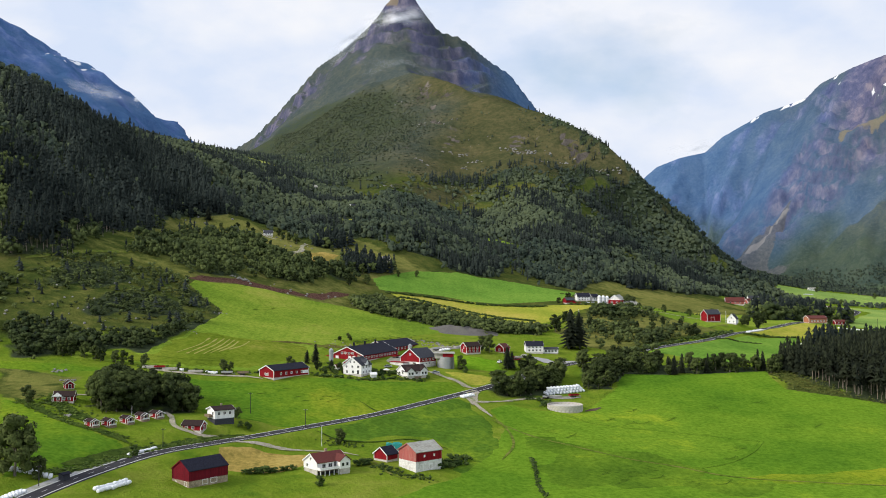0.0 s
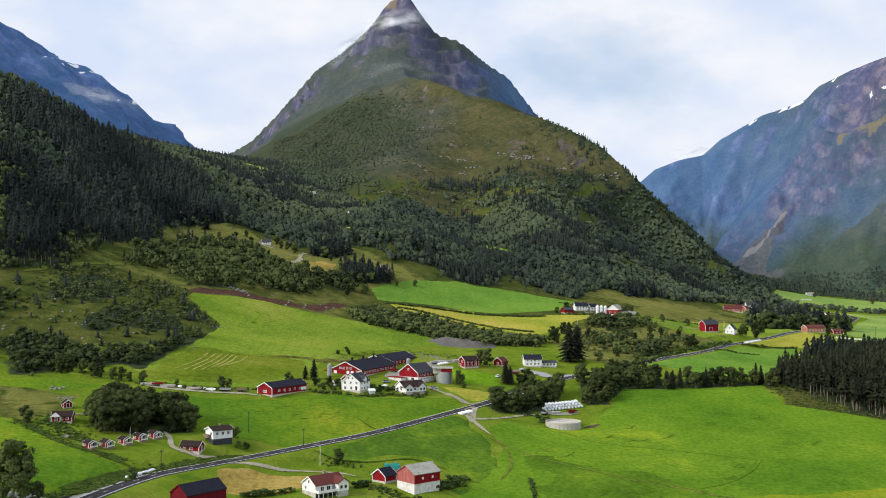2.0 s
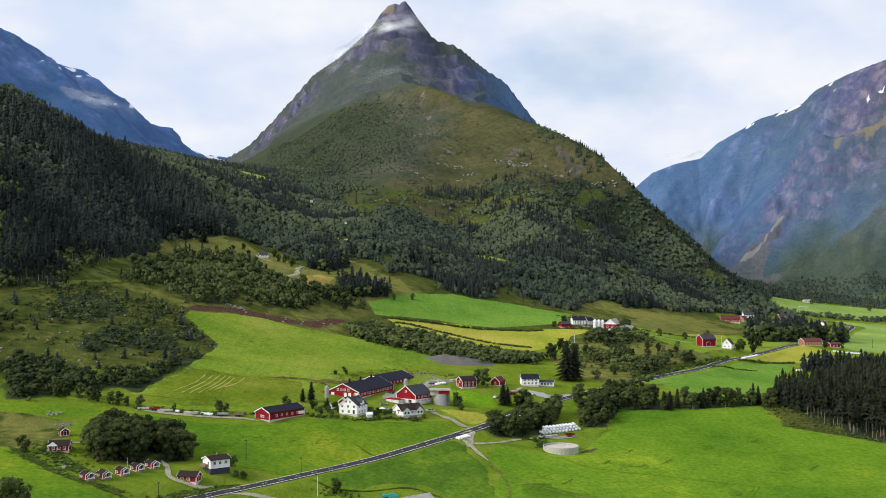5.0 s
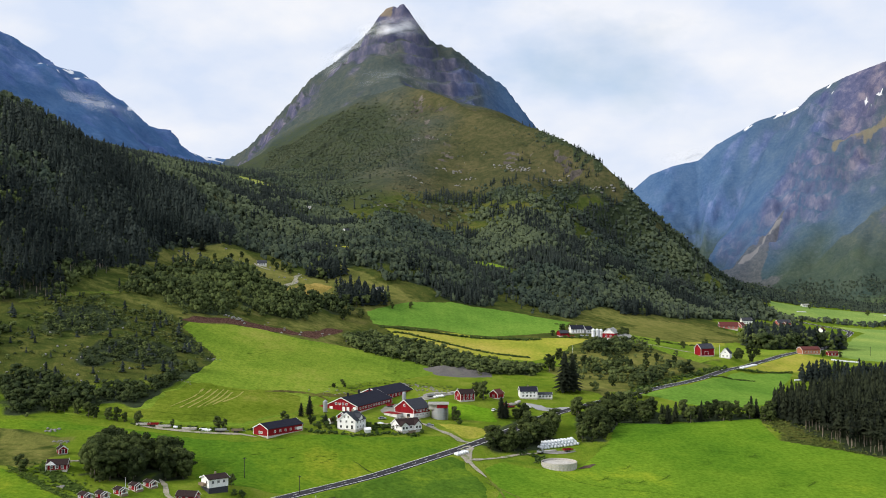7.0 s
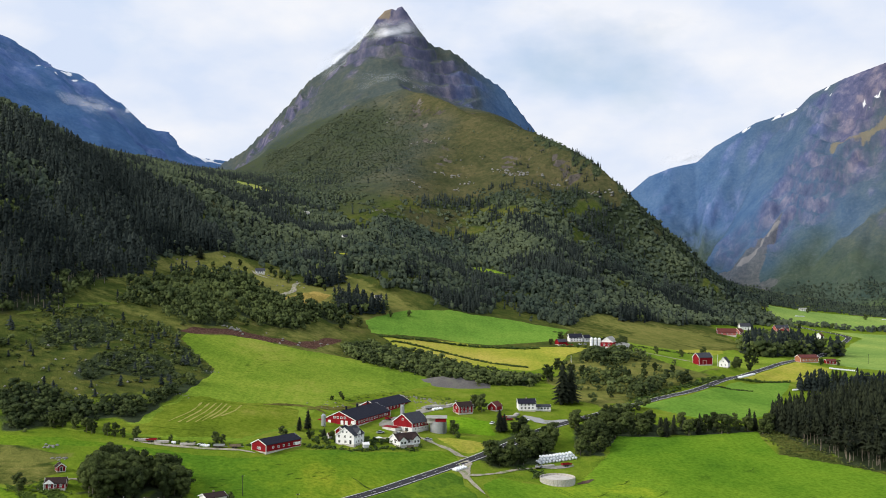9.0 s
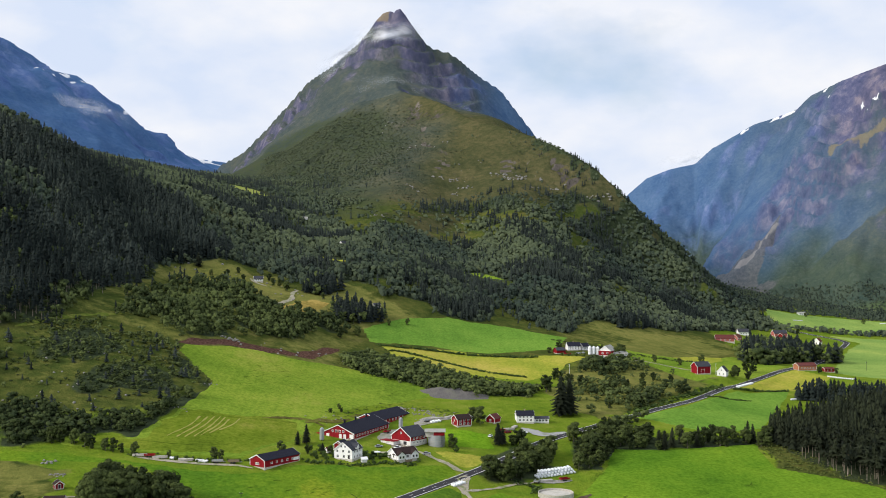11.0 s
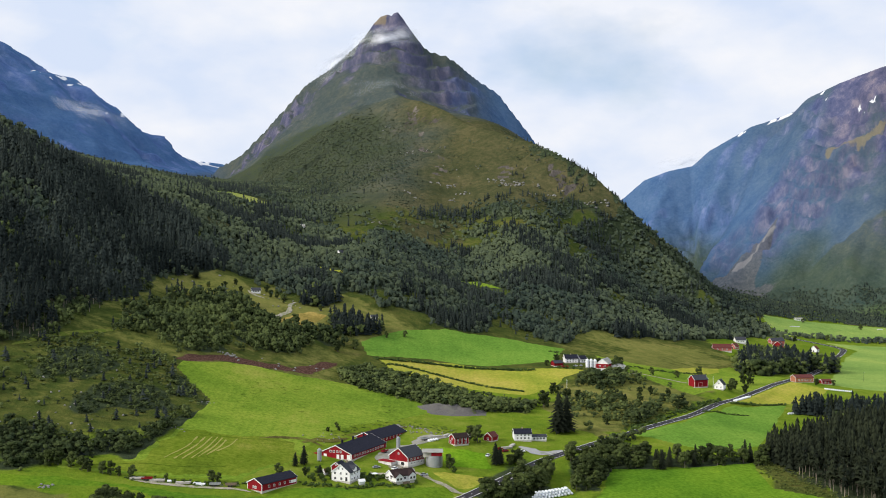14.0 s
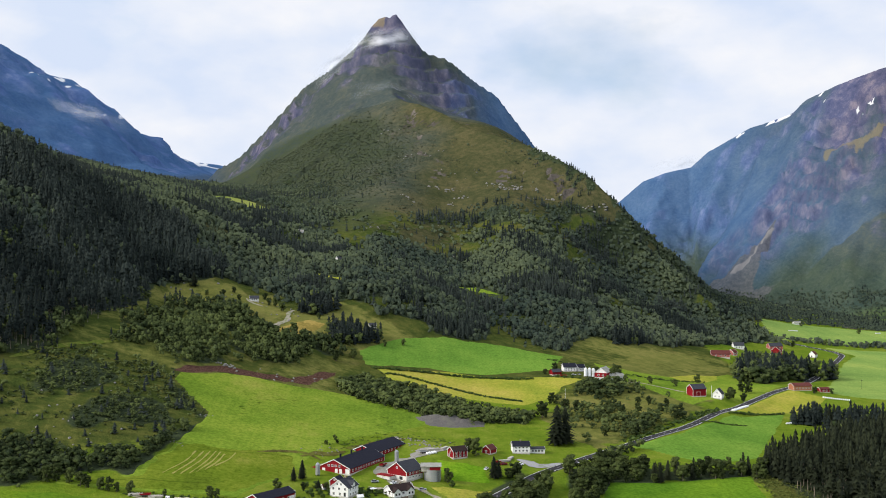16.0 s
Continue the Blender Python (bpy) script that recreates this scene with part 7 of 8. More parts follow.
BROAD_MID = [leafy(7, 0.20, 40, 0.08, 0.40, 0.055) for _ in range(6)]
BROAD_FAR = [leafy(2, 0.34, 14, 0.08, 0.22, 0.08) for _ in range(6)]
BROAD_TINY = [leafy(1, 0.44, 5, 0.1, 0.14, 0.12) for _ in range(6)]
SHRUB = [leafy(2, 0.38, 20, 0.05, 0.5, 0.10) for _ in range(6)]
HEATH = [leafy(1, 0.55, 0, 0.02, 0.2) for _ in range(6)]
SPRUCE_MID = [needle(5, 5, 0.06, 0.25, 0.5) for _ in range(6)]
SPRUCE_FAR = [needle(3, 4, 0.06, 0.26, 0.5) for _ in range(6)]
POLE = [rod(4, 0.6)]
SPRUCE_EDGE = [needle(6, 5, 0.36, 0.2, 0.5) for _ in range(5)]


def spruce_share(x, y, z):
    """How much of the wood is spruce rather than birch."""
    n = fbm(x - 500, y + 210, 90, 3)
    return np.clip(np.maximum(np.maximum.reduce([zone("wood_spruce", x, y), zone("dome_spruce", x, y), 0.8 * zone("spruce_streak", x, y, 14), 0.8 * zone("spruce_bank", x, y, 18)]) * (1 - 0.95 * np.maximum.reduce([zone(k, x, y, 10) for k in ("leafy_edge", "leafy_crest", "leafy_ridge")])) * (1 - 0.9 * step(0.15, 0.5, n) * step(-300, -330, x) * step(1000, 960, y)), 0.06 + 0.75 * step(0.28, 0.55, n)), 0, 0.85) * (1 - zone("wood_green", x, y))


conifers, trunks, broad_mid, broad_far = Mass(), Mass(), Mass(), Mass()
for x0, x1, y0, y1, gap in ((-420, 300, 640, 920, 4.4), (-500, 420, 920, 1150, 3.9), (-650, 620, 1150, 1420, 4.1), (-760, 720, 1420, 1800, 5.0)):
    x, y, z = scatter(x0, x1, y0, y1, gap, lambda a, c, e: woods(a, c, e) * away(a, c))
    s = TR.rand(len(x)) < spruce_share(x, y, z)
    far = y0 > 1200
    tall = zone("wood_spruce", x, y)
    h = TR.uniform(7, 14, len(x)) * (1 - 0.35 * step(170, 260, z) * (1 - tall)) + TR.uniform(-2, 8, len(x)) * tall
    # spruce tint also carries haze: lighter up the valley, darker at the near edge
    i = np.nonzero(s & (y < 790))[0]
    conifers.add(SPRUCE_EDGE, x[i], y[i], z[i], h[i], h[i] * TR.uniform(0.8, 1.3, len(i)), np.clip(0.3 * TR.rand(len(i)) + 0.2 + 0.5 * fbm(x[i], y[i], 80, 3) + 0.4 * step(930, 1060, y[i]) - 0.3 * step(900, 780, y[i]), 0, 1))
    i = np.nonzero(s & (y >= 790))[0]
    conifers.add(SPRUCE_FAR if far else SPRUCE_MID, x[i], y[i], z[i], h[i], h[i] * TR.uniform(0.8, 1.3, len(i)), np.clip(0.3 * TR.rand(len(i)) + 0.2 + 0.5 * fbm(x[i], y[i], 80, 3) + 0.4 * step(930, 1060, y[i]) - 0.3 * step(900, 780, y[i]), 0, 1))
    i = np.nonzero(s & (y < 960))[0]
    trunks.add(POLE, x[i], y[i], z[i], h[i], np.full(len(i), 0.22), TR.rand(len(i)))
    i = np.nonzero(~s)[0]
    grow = 1.05
    hb = TR.uniform(3.5, 9.5, len(x)) * grow * (1 - 0.45 * step(150, 260, z) * (y > 1100))
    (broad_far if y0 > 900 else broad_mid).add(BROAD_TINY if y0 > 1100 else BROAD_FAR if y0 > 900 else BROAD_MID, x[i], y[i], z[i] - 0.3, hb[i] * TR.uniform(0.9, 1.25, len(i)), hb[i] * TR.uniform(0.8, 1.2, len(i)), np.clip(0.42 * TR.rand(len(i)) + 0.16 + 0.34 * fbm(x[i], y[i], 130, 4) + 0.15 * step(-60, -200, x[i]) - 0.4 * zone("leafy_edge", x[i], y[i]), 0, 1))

# scrub on the lower slope, the belt above the farm and the rough pasture
x, y, z = scatter(*box_of("scrub_slope", 30), 4.2, lambda a, c, e: np.maximum.reduce([zone("scrub_low", a, c), zone("scrub_mid", a, c), zone("scrub_top", a, c), zone("scrub_edge", a, c, 4), 0.75 * zone("scrub_slope", a, c) * step(0.08, 0.4, fbm(a, c, 26, 3))]) * away(a, c))
h = TR.uniform(2.5, 6.5, len(x)) * (0.7 + 0.6 * zone("scrub_low", x, y))
broad_mid.add(BROAD_MID, x, y, z - 0.3, h, h * TR.uniform(1.0, 1.5, len(x)), TR.rand(len(x)) * (1 - 0.7 * step(640, 590, y)))
x, y, z = scatter(*box_of("scrub_slope", 20), 3.2, lambda a, c, e: 0.3 * zone("scrub_slope", a, c) * step(-0.5, 0.4, fbm(a + 90, c, 16, 3)) * away(a, c))
h = TR.uniform(0.8, 2.4, len(x))
broad_mid.add(SHRUB, x, y, z - 0.2, h, h * TR.uniform(1.2, 1.9, len(x)), TR.rand(len(x)))
x, y, z = scatter(-300, -140, 540, 720, 8, lambda a, c, e: 0.28 * zone("scrub_slope", a, c) * away(a, c))
h = TR.uniform(3, 7, len(x))
conifers.add(SPRUCE_MID, x, y, z, h, h * 1.9, TR.rand(len(x)))
x, y, z = scatter(-290, -230, 520, 720, 4.6, lambda a, c, e: 0.85 * step(-0.2, 0.4, fbm(a, c, 30, 3)) * (1 - zone("scrub_slope", a, c)) * away(a, c))
h = TR.uniform(3, 7, len(x))
broad_mid.add(BROAD_MID, x, y, z - 0.3, h, h * 1.3, TR.rand(len(x)))
x, y, z = scatter(*box_of("belt"), 3.6, lambda a, c, e: zone("belt", a, c, 3) * step(-2, 4, inside(a, c, FIELDS["hay_field"])))
h = TR.uniform(3.5, 7.5, len(x))
broad_mid.add(BROAD_MID, x, y, z - 0.3, h, h * TR.uniform(1.0, 1.4, len(x)), TR.rand(len(x)))
x, y, z = scatter(*box_of("bush_r"), 5.0, lambda a, c, e: (0.05 + 0.46 * step(0.3, 0.68, fbm(a, c, 30, 3))) * zone("bush_r", a, c, 4) * away(a, c))
h = TR.uniform(2.5, 8, len(x))
broad_mid.add(BROAD_MID, x, y, z - 0.3, h, h * TR.uniform(1.0, 1.4, len(x)), TR.rand(len(x)))
x, y, z = scatter(90, 200, 690, 880, 4.0, lambda a, c, e: np.maximum(zone("farm_bush", a, c, 4), zone("road_bush", a, c, 3)) * away(a, c) * 0.9)
h = TR.uniform(3.5, 8, len(x))
broad_mid.add(BROAD_MID, x, y, z - 0.3, h, h * TR.uniform(1.0, 1.4, len(x)), 0.5 * TR.rand(len(x)))
x, y, z = scatter(*box_of("road_wood"), 4.0, lambda a, c, e: zone("road_wood", a, c, 3) * away(a, c))
h = TR.uniform(4, 9, len(x))
broad_mid.add(BROAD_MID, x, y, z - 0.3, h, h * TR.uniform(1.0, 1.3, len(x)), TR.rand(len(x)))
for nm in ("grove_far", "small_spruce", "east_spruce", "spruce_group", "spruce_hill", "spruce_slope", "spruce_foot"):
    x, y, z = scatter(*box_of(nm), 4.4, lambda a, c, e: zone(nm, a, c, 3) * step(5, 8, segments(a, c, np.column_stack([road_line, rz])[::4])[0]))
    h = TR.uniform(8, 16, len(x)) * (1.45 if nm == "grove_far" else 1.0)
    s = TR.rand(len(x)) < (0.35 if nm == "grove_far" else 0.9)
    conifers.add(SPRUCE_MID, x[s], y[s], z[s], h[s], h[s] * 1.3, 0.5 * TR.rand(s.sum()))
    broad_mid.add(BROAD_MID, x[~s], y[~s], z[~s] - 0.3, h[~s] * 0.75, h[~s] * 0.9, TR.rand((~s).sum()))
x, y, z = scatter(330, 860, 900, 2200, 7, lambda a, c, e: np.maximum(zone("hedge_far", a, c, 4), 0.5 * step(0.5, 0.75, fbm(a, c, 60, 3)) * step(1700, 1800, c)))
h = TR.uniform(4.5, 8.5, len(x))
broad_far.add(BROAD_FAR, x, y, z - 0.3, h, h * 1.3, TR.rand(len(x)))
x, y, z = scatter(530, 1300, 1660, 2620, 5.2, lambda a, c, e: (0.55 + 0.45 * step(-0.3, 0.2, fbm(a, c, 130, 3))) * step(75, 55, e + 14 * fbm(a, c, 90, 3)) * step(14, 20, e) * step(2, 10, inside(a, c, FIELDS["far_hay"])))
h = TR.uniform(3, 6.5, len(x))
p = TR.rand(len(x)) < 0.15
conifers.add(SPRUCE_FAR, x[p], y[p], z[p], h[p] * 1.3, h[p] * 1.5, 0.4 * TR.rand(p.sum()))
broad_far.add(BROAD_TINY, x[~p], y[~p], z[~p] - 0.3, h[~p], h[~p] * TR.uniform(1.0, 1.4, (~p).sum()), 0.3 * TR.rand((~p).sum()))
# low scrub over the open upper slopes
x, y, z = scatter(-330, 330, 1380, 2080, 5.0, lambda a, c, e: np.maximum(0.95 * step(30, -90, a + 50 * fbm(a, c, 120, 3)) * step(225, 265, e), (0.5 + 0.35 * step(80, 180, a)) * step(0.05 - 0.25 * step(80, 180, a), 0.5, fbm(a - 70, c, 40, 4))) * step(445, 380, e) * step(150, 190, e) * away(a, c))
h = TR.uniform(0.6, 1.7, len(x)) * (0.75 + 0.5 * step(0, -120, x))
heath_mass = Mass()
heath_mass.add(HEATH, x, y, z - 0.3, h, h * TR.uniform(2.2, 4.0, len(x)), TR.rand(len(x)))
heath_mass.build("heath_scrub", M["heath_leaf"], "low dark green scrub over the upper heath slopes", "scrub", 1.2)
# low growth on the cleared edge of the plantation, along the ditch and the road verges
brush, tall_grass = Mass(), Mass()
x, y, z = scatter(*box_of("brush_r"), 1.9, lambda a, c, e: zone("brush_r", a, c, 3) * 0.75 * step(-2, 2, inside(a, c, FIELDS["valley_field"])))
h = TR.uniform(0.3, 1.3, len(x))
clearing = Mass()
clearing.add(SHRUB, x, y, z - 0.1, h, h * 1.5, TR.rand(len(x)))


def verge(nodes, count, spread, h0, h1, wide=1.4, mass=None):
    ln = curve(nodes, 1.0)
    i = TR.randint(len(ln), size=count)
    x, y = ln[i, 0] + TR.normal(0, spread, count), ln[i, 1] + TR.normal(0, spread, count)
    h = TR.uniform(h0, h1, count)
    (mass or brush).add(SHRUB, x, y, ground_many(x, y) - 0.1, h, h * wide, TR.rand(count))


verge([(36, 430), (36.5, 412), (36, 396), (37, 378)], 130, 0.35, 0.5, 1.2)
verge([(-138, 352), (-128, 366), (-122, 380), (-117, 392)], 520, 1.3, 0.4, 1.0, 2.2, tall_grass)
verge([(-115, 396), (-104, 411), (-92, 423)], 520, 1.4, 0.4, 1.1, 2.2, tall_grass)
verge([(-178, 440), (-165, 428), (-148, 413), (-130, 406), (-121, 402)], 300, 1.2, 0.3, 0.8, 2.2, tall_grass)
verge([(-168, 446), (-155, 430), (-143, 420)], 220, 4.0, 0.3, 1.2, 2.0, tall_grass)
verge([(-45, 846), (-25, 853), (0, 864), (28, 872), (55, 876), (88, 872)], 420, 0.9, 0.9, 2.0, 1.6)
verge([(-38, 836), (-20, 838), (10, 826), (40, 808), (70, 795)], 420, 0.8, 0.8, 1.6, 1.6)
verge([(232, 803), (262, 818), (282, 828)], 160, 0.8, 0.8, 1.6)
verge([(200, 765), (220, 772), (236, 775)], 90, 0.5, 0.7, 1.4)
verge([(-50, 437), (-43, 436), (-36, 434)], 46, 2.2, 0.3, 1.1)
verge([(-25, 403), (-18, 395), (-10, 389), (-5, 390)], 120, 1.9, 0.3, 1.3)
verge([(0, 408), (5, 416), (8, 422)], 60, 2.0, 0.8, 2.6)
verge([(-64, 528), (-50, 532), (-38, 533), (-26, 541), (-10, 543)], 140, 1.2, 0.6, 1.6)
verge([(-48, 546), (-36, 550), (-26, 556)], 60, 3.0, 0.8, 2.6)
verge([(-150, 522), (-128, 522), (-105, 521), (-86, 524)], 120, 1.2, 0.5, 1.6)
verge([(130, 692), (160, 730), (200, 785), (228, 818)], 160, 2.0, 1.0, 3.0)
verge([(44, 535), (52, 530), (50, 522)], 60, 1.4, 0.6, 1.8)
verge([(110, 955), (160, 925), (210, 925), (250, 960)], 200, 1.5, 0.8, 1.8)
verge([(-60, 625), (-30, 660), (0, 668), (20, 650)], 260, 5.0, 0.2, 0.7, 3.0, tall_grass)

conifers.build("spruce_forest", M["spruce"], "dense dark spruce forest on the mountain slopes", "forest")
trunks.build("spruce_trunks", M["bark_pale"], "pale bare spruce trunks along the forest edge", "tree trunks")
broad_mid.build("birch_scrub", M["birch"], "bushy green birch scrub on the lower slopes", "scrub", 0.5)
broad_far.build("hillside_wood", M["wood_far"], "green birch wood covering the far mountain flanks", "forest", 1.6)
tall_grass.build("tall_grass", M["tall_grass"], "uncut tall grass along banks and field edges", "tall grass")
clearing.build("clearing_brush", M["brown_brush"], "low brownish-olive brush on the felled plantation edge", "brush")
brush.build("low_brush", M["shrub"], "low green brush along ditches and verges", "brush")


# single trees: a trunk with limbs and a crown each
def limbs(height, low, r, seed):
    rng = random.Random(seed)
    s = Solid().tube(0, 0, -0.4, height * 0.75, r, r * 0.35, sides=7)
    for k in range(6 if low < 0.85 else 0):
        a, z0 = rng.uniform(0, 6.28), height * rng.uniform(low, 0.6)
        d = Vector((math.cos(a), math.sin(a), 1.0)).normalized() * height * 0.26
        q = Vector((math.cos(a + 1.57), math.sin(a + 1.57), 0)) * r * 0.3
        p0, p1 = Vector((0, 0, z0)), Vector((0, 0, z0)) + d
        s.add([p0 - q, p0 + q, p0 + Vector((0, 0, r * 0.6)), p1], [(0, 1, 3), (1, 2, 3), (2, 0, 3)])
    return s


def tree_kind(name, label, category, crown, crown_mat, trunk_mat, height, width, r, low, seed, tint):
    root = tagged(new(name), label, category)
    part("trunk", limbs(height, low, r, seed), trunk_mat, root)
    v, f = crown
    crown_me = tri_mesh("crown", v * (width, width, height), f, crown_mat, np.full(len(v), tint), True)
    face_up(crown_me, 0.3)
    part("crown", crown_me, None, root)
    return root


BROAD = [tree_kind("broadleaf_tree", "rounded green broadleaf tree", "tree", leafy(34, 0.12, 1500, 0.10, 0.40, 0.022), M["tree_near"], M["bark"], 10, 9.5, 0.28, 0.2, k, 0.15 + 0.2 * k) for k in range(4)]
BUSHES = [tree_kind("bush", "dense dark green bush", "bush", leafy(16, 0.19, 700, 0.03, 0.5, 0.035), M["shrub"], M["bark"], 3, 3.4, 0.1, 0.1, k + 20, 0.2 + 0.3 * k) for k in range(3)]
SPRUCES = [tree_kind("spruce_tree", "tall dark spruce tree", "tree", needle(12, 8, 0.04, 0.30), M["spruce_near"], M["bark"], 15, 15, 0.28, 0.9, k + 30, 0.2 + 0.25 * k) for k in range(3)]
PLANTED = [tree_kind("plantation_spruce", "tall slender spruce with a bare pale trunk", "tree", needle(9, 6, 0.26 + 0.08 * k, 0.15 + 0.02 * k, 0.9), M["spruce_near"], M["bark_pale"], 17, 17, 0.15, 0.95, k + 40, 0.25 * k) for k in range(4)]
SHELF = {"broad": (BROAD, 10), "bush": (BUSHES, 3), "spruce": (SPRUCES, 15), "planted": (PLANTED, 17)}


def plant(kind, x, y, h, label="", group="", sway=1.0):
    shelf, unit = SHELF[kind]
    k = RNG.randrange(len(shelf))
    s = h / unit
    m = pose(x, y, ground_at(x, y), RNG.uniform(-2, 2), RNG.uniform(-2, 2), RNG.uniform(0, 360))
    ob = copy_thing(shelf[k], m @ Matrix.Diagonal((s * sway, s * sway, s, 1)))
    ob.matrix_basis = m @ Matrix.Diagonal((s * sway, s * sway, s, 1))
    return tagged(ob, label, "", group)


plant("broad", -141, 345, 20, "big dark broadleaf tree beside the road", sway=0.95)
plant("broad", 595, 1664, 8, "dark broadleaf tree on the far meadow")
plant("broad", 674, 1632, 9, "dark broadleaf tree on the far meadow")
plant("broad", 557, 1462, 9, "dark broadleaf tree on the far meadow")
plant("broad", 489, 1398, 8, "dark broadleaf tree on the far meadow")
plant("broad", -146, 349, 15, "dark broadleaf tree over a row of bales")
plant("broad", -134, 348, 8, "small broadleaf tree beside the lay-by")
plant("bush", -115, 389, 4.2, "round bush on the roadside bank", sway=0.9)
plant("broad", -173, 436, 7.5, "round broadleaf tree on the pasture", sway=1.15)
plant("broad", -43, 436, 6.5, "lone dark tree in rough grass", sway=1.0)
plant("bush", -44, 374, 3.8, "clipped dark bush in the garden", sway=1.0)
for x, y, h in ((-72.5, 384, 1.9), (-70.5, 385, 2.0), (-68.5, 386.2, 2.4), (-66.3, 387.4, 2.9), (-64.2, 388.8, 2.0), (-62.2, 390.2, 1.9), (-60.2, 391.6, 1.9), (-58.2, 393, 1.8), (-56.4, 394.4, 1.8), (-33, 402, 2.4), (-30.5, 403.5, 2.6), (-28.5, 404.5, 2.4)):
    plant("bush", x, y, h, "dark clipped hedge bush by the white house", "garden hedge", 1.6)
for x, y, h in ((-192, 527, 8.5), (-188, 529, 9), (-181, 528, 8), (-175, 526, 7.5), (-172, 525, 7), (-164, 524, 6.5), (-160, 523.5, 7), (-156, 523, 5), (-149, 522, 6.5), (-110, 523, 6.5), (-106, 522.5, 5.5), (-132, 523, 3.5)):
    plant("broad", x, y, h, "small broadleaf tree along the lane", "lane trees", 0.95)
plant("spruce", -69, 566, 10.5, "dark pointed spruce by the cowshed", sway=1.1)
plant("spruce", -73, 561, 7.5, "dark pointed spruce by the cowshed", sway=1.2)
plant("broad", -79, 540, 6.5, "round dark tree behind the machine shed", sway=1.1)
plant("spruce", -58, 547, 6.0, "small spruce in the farm garden", sway=1.3)
plant("broad", -54, 549, 4.5, "garden tree beside the farmhouse")
plant("broad", -66, 545, 4.5, "garden tree beside the farmhouse")
for x, y, h in ((-62, 540, 3), (-60, 536, 2.4), (-57, 541, 3.4), (-55, 537, 2.2), (-52, 543, 2.6), (-33, 545, 2.6), (-28, 548, 2.2), (-31, 541, 1.8), (-25, 553, 2.4), (-37, 551, 2.6), (-47, 552, 3.0), (-8, 548, 2.2), (-12, 543, 1.8), (-65, 551, 3.2), (-60, 552, 3.6)):
    plant("bush", x, y, h, "dense green shrub in the farm garden", "garden shrubs", RNG.uniform(0.9, 1.3))
plant("broad", 10, 580, 8.0, "broadleaf tree beside the grey silo")
plant("bush", 12, 574, 3.5, "bush beside the grey silo")
plant("broad", 28, 632, 11, "dark broadleaf tree by the red house", sway=0.9)
plant("broad", 24, 637, 9, "dark broadleaf tree by the red house")
plant("spruce", 37, 597, 13, "dark bushy spruce beside the cottages", sway=1.2)
plant("spruce", 39.5, 600, 10, "dark bushy spruce beside the cottages", sway=1.2)
plant("bush", -85, 439, 2.6, "bush beside the white house")
plant("broad", -88, 448, 5, "small dark tree behind the white house")
plant("bush", -82, 440, 3.2, "bush beside the white house")
plant("spruce", 82, 673, 26, "tall dark spruce on the pasture", sway=1.15)
plant("spruce", 88.5, 677, 24, "tall dark spruce on the pasture", sway=1.15)
for x, y, h in ((80, 742, 12), (92, 786, 9), (109, 772, 7), (111, 741, 6.5), (129, 759, 7), (140, 762, 6), (100, 771, 8), (154, 767, 7), (187, 884, 7), (211, 895, 6.5), (245, 952, 8), (-58, 640, 3.5), (-56, 634, 3), (-62, 628, 3), (279, 912, 11), (274, 917, 9), (252, 869, 9), (248, 860, 8), (260, 862, 7), (244, 850, 7), (160, 905, 9), (165, 912, 8), (347, 1065, 12), (340, 918, 6), (356, 921, 5)):
    plant("broad", x, y, h, "broadleaf tree on the rough pasture", "pasture trees", RNG.uniform(0.9, 1.2))
for x, y, h in ((154, 878, 9), (160, 884, 8), (142, 885, 7), (108, 901, 7), (122, 904, 6), (98, 886, 5), (164, 874, 6)):
    plant("broad", x, y, h, "broadleaf tree around the upper farm", "upper farm trees", RNG.uniform(0.9, 1.2))
for x, y, h in ((112, 869, 2.4), (118, 867, 2.8), (124, 864, 2.2), (136, 857, 3), (142, 858, 3.2), (149, 857, 3.4), (107, 873, 2.4)):
    plant("bush", x, y, h, "dense green shrub around the upper farm", "upper farm shrubs", RNG.uniform(1.0, 1.4))
for x, y, h in ((-114, 878, 9), (-75, 839, 9), (-63, 858, 8), (-84, 876, 8), (-68, 885, 9), (-23, 920, 6), (-39, 905, 6), (-98, 832, 7), (-99, 933, 6), (-147, 956, 7), (-186, 943, 7), (-172, 944, 6), (-132, 940, 9), (-142, 962, 8), (-180, 962, 6), (-200, 940, 5), (-153, 975, 7)):
    plant("broad", x, y, h, "broadleaf tree on the hillside clearing", "hillside trees", RNG.uniform(0.85, 1.15))
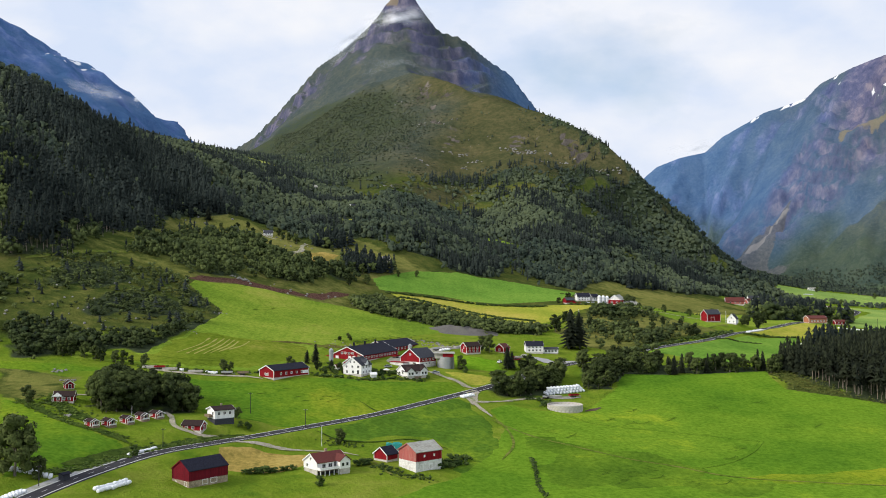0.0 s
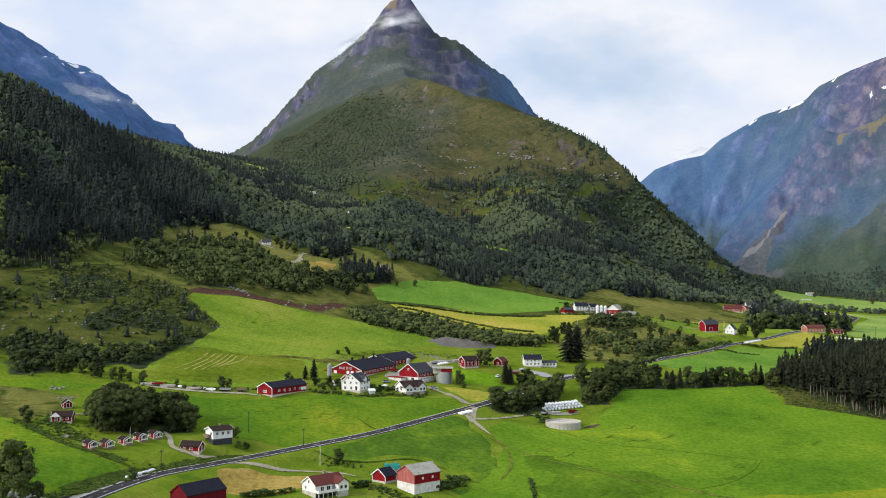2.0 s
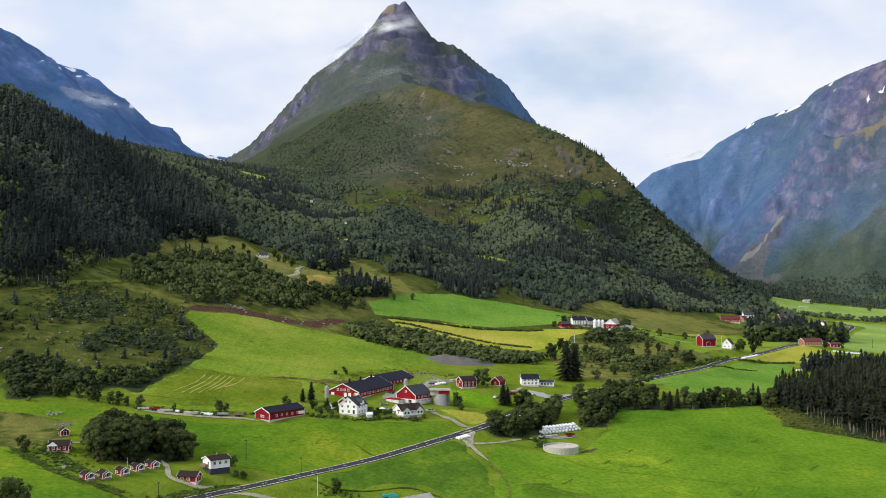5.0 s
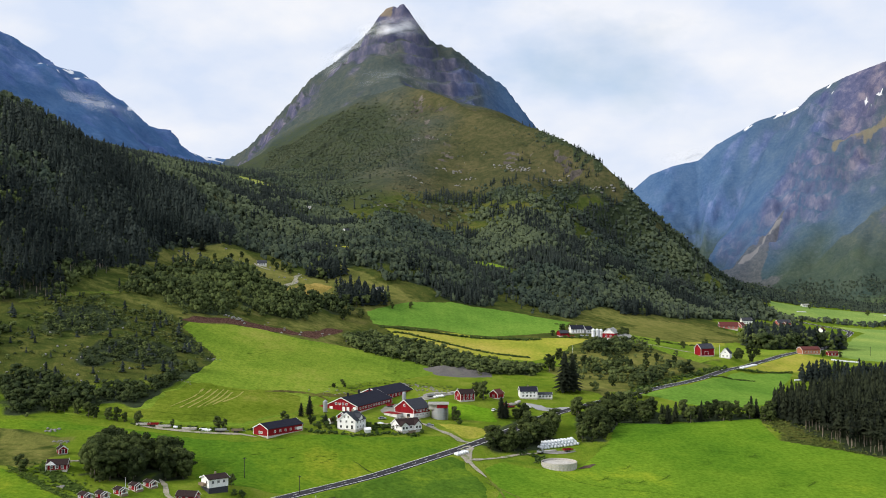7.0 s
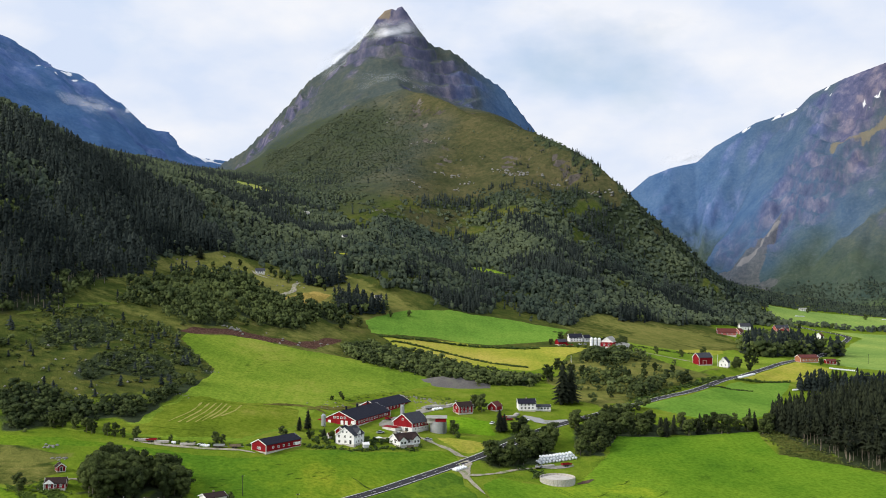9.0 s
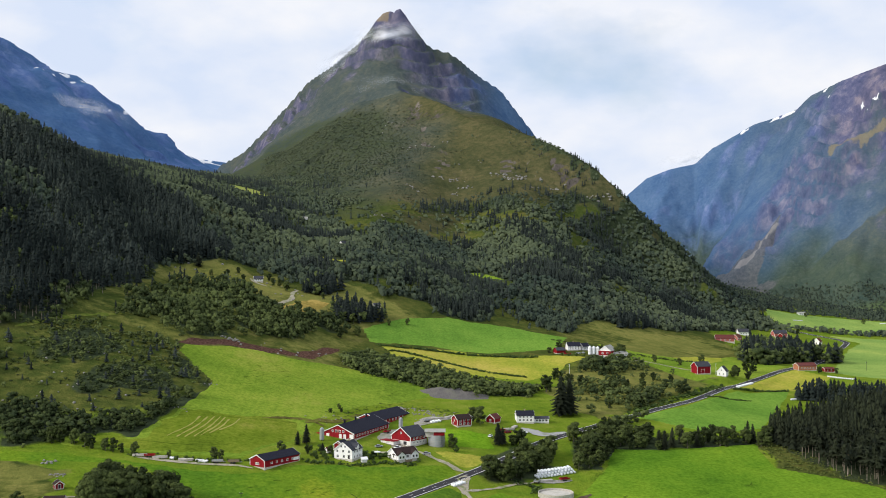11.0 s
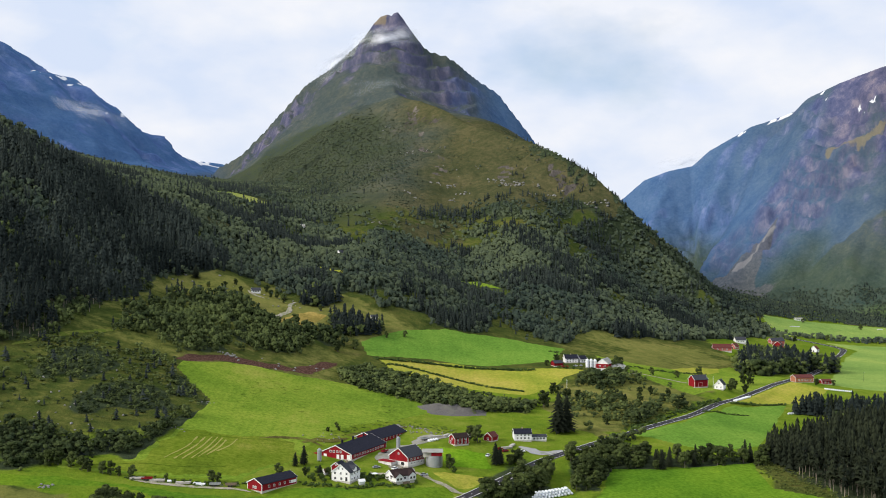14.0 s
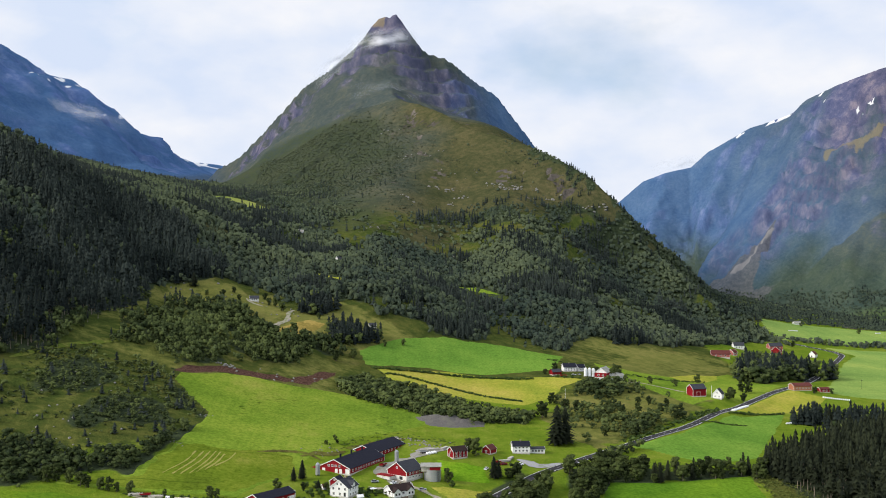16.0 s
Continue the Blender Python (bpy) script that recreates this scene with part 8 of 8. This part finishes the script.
for x, y, h in ((120, 740, 7), (132, 711, 6), (182, 768, 8), (118, 701, 6), (114, 758, 6), (133, 773, 8), (157, 786, 9), (169, 803, 7), (182, 802, 7)):
    plant("broad", x, y, h, "broadleaf tree on the rough pasture", "pasture trees", RNG.uniform(0.8, 1.1))
plant("spruce", -214, 952, 13, "lone dark spruce on the hillside clearing", sway=1.5)
plant("spruce", 303, 786, 19, "tall dark spruce above the meadow")
plant("spruce", 309, 794, 17, "tall dark spruce above the meadow")

for nm, gap, h0, h1, lab, kind in (("cabin_grove", 4.2, 8, 13.5, "leafy dark tree in the grove behind the cabins", "broad"), ("grove_road", 5.0, 5, 12, "dense dark tree beside the road junction", "broad"),
                                   ("riparian", 6.2, 5, 11.5, "broadleaf tree in the belt along the field", "broad")):
    x, y, z = scatter(*box_of(nm, 4), gap, lambda a, c, e: (inside(a, c, ZONES[nm]) < 0) * 0.95 * step(6, 9, segments(a, c, np.column_stack([road_line, rz])[::4])[0]))
    for px, py in zip(x, y):
        conifer = nm == "riparian" and px > 130 and RNG.random() < 0.55
        plant("spruce" if conifer else kind, px, py, RNG.uniform(h0, h1), "dark spruce in the belt along the field" if conifer else lab, nm.replace("_", " ") + " trees", RNG.uniform(0.9, 1.25))
x, y, z = scatter(200, 430, 515, 760, 4.3, lambda a, c, e: (inside(a, c, ZONES["plantation"]) < 0) * 0.95)
order = np.argsort(y + 0.3 * np.abs(x - 240))
front = [i for i in order if y[i] < 760][:300]
for i in front:
    plant("planted", x[i], y[i], RNG.uniform(11.5, 19.5) + 10 * min(1, max(0, (x[i] - 245) / 80)), "", "spruce plantation", RNG.uniform(0.8, 1.3))
rest = np.array([i for i in range(len(x)) if i not in set(front)], int)
if len(rest):
    back = Mass()
    h = TR.uniform(12, 18, len(rest)) + 9 * np.clip((x[rest] - 250) / 80, 0, 1)
    back.add(SPRUCE_MID, x[rest], y[rest], z[rest], h, h * 0.9, TR.rand(len(rest)))
    back.build("plantation_rest", M["spruce_near"], "inner rows of the dark spruce plantation", "forest")
for shelf, _ in SHELF.values():
    for ob in shelf:
        for o in (*ob.children_recursive, ob):
            bpy.data.objects.remove(o)
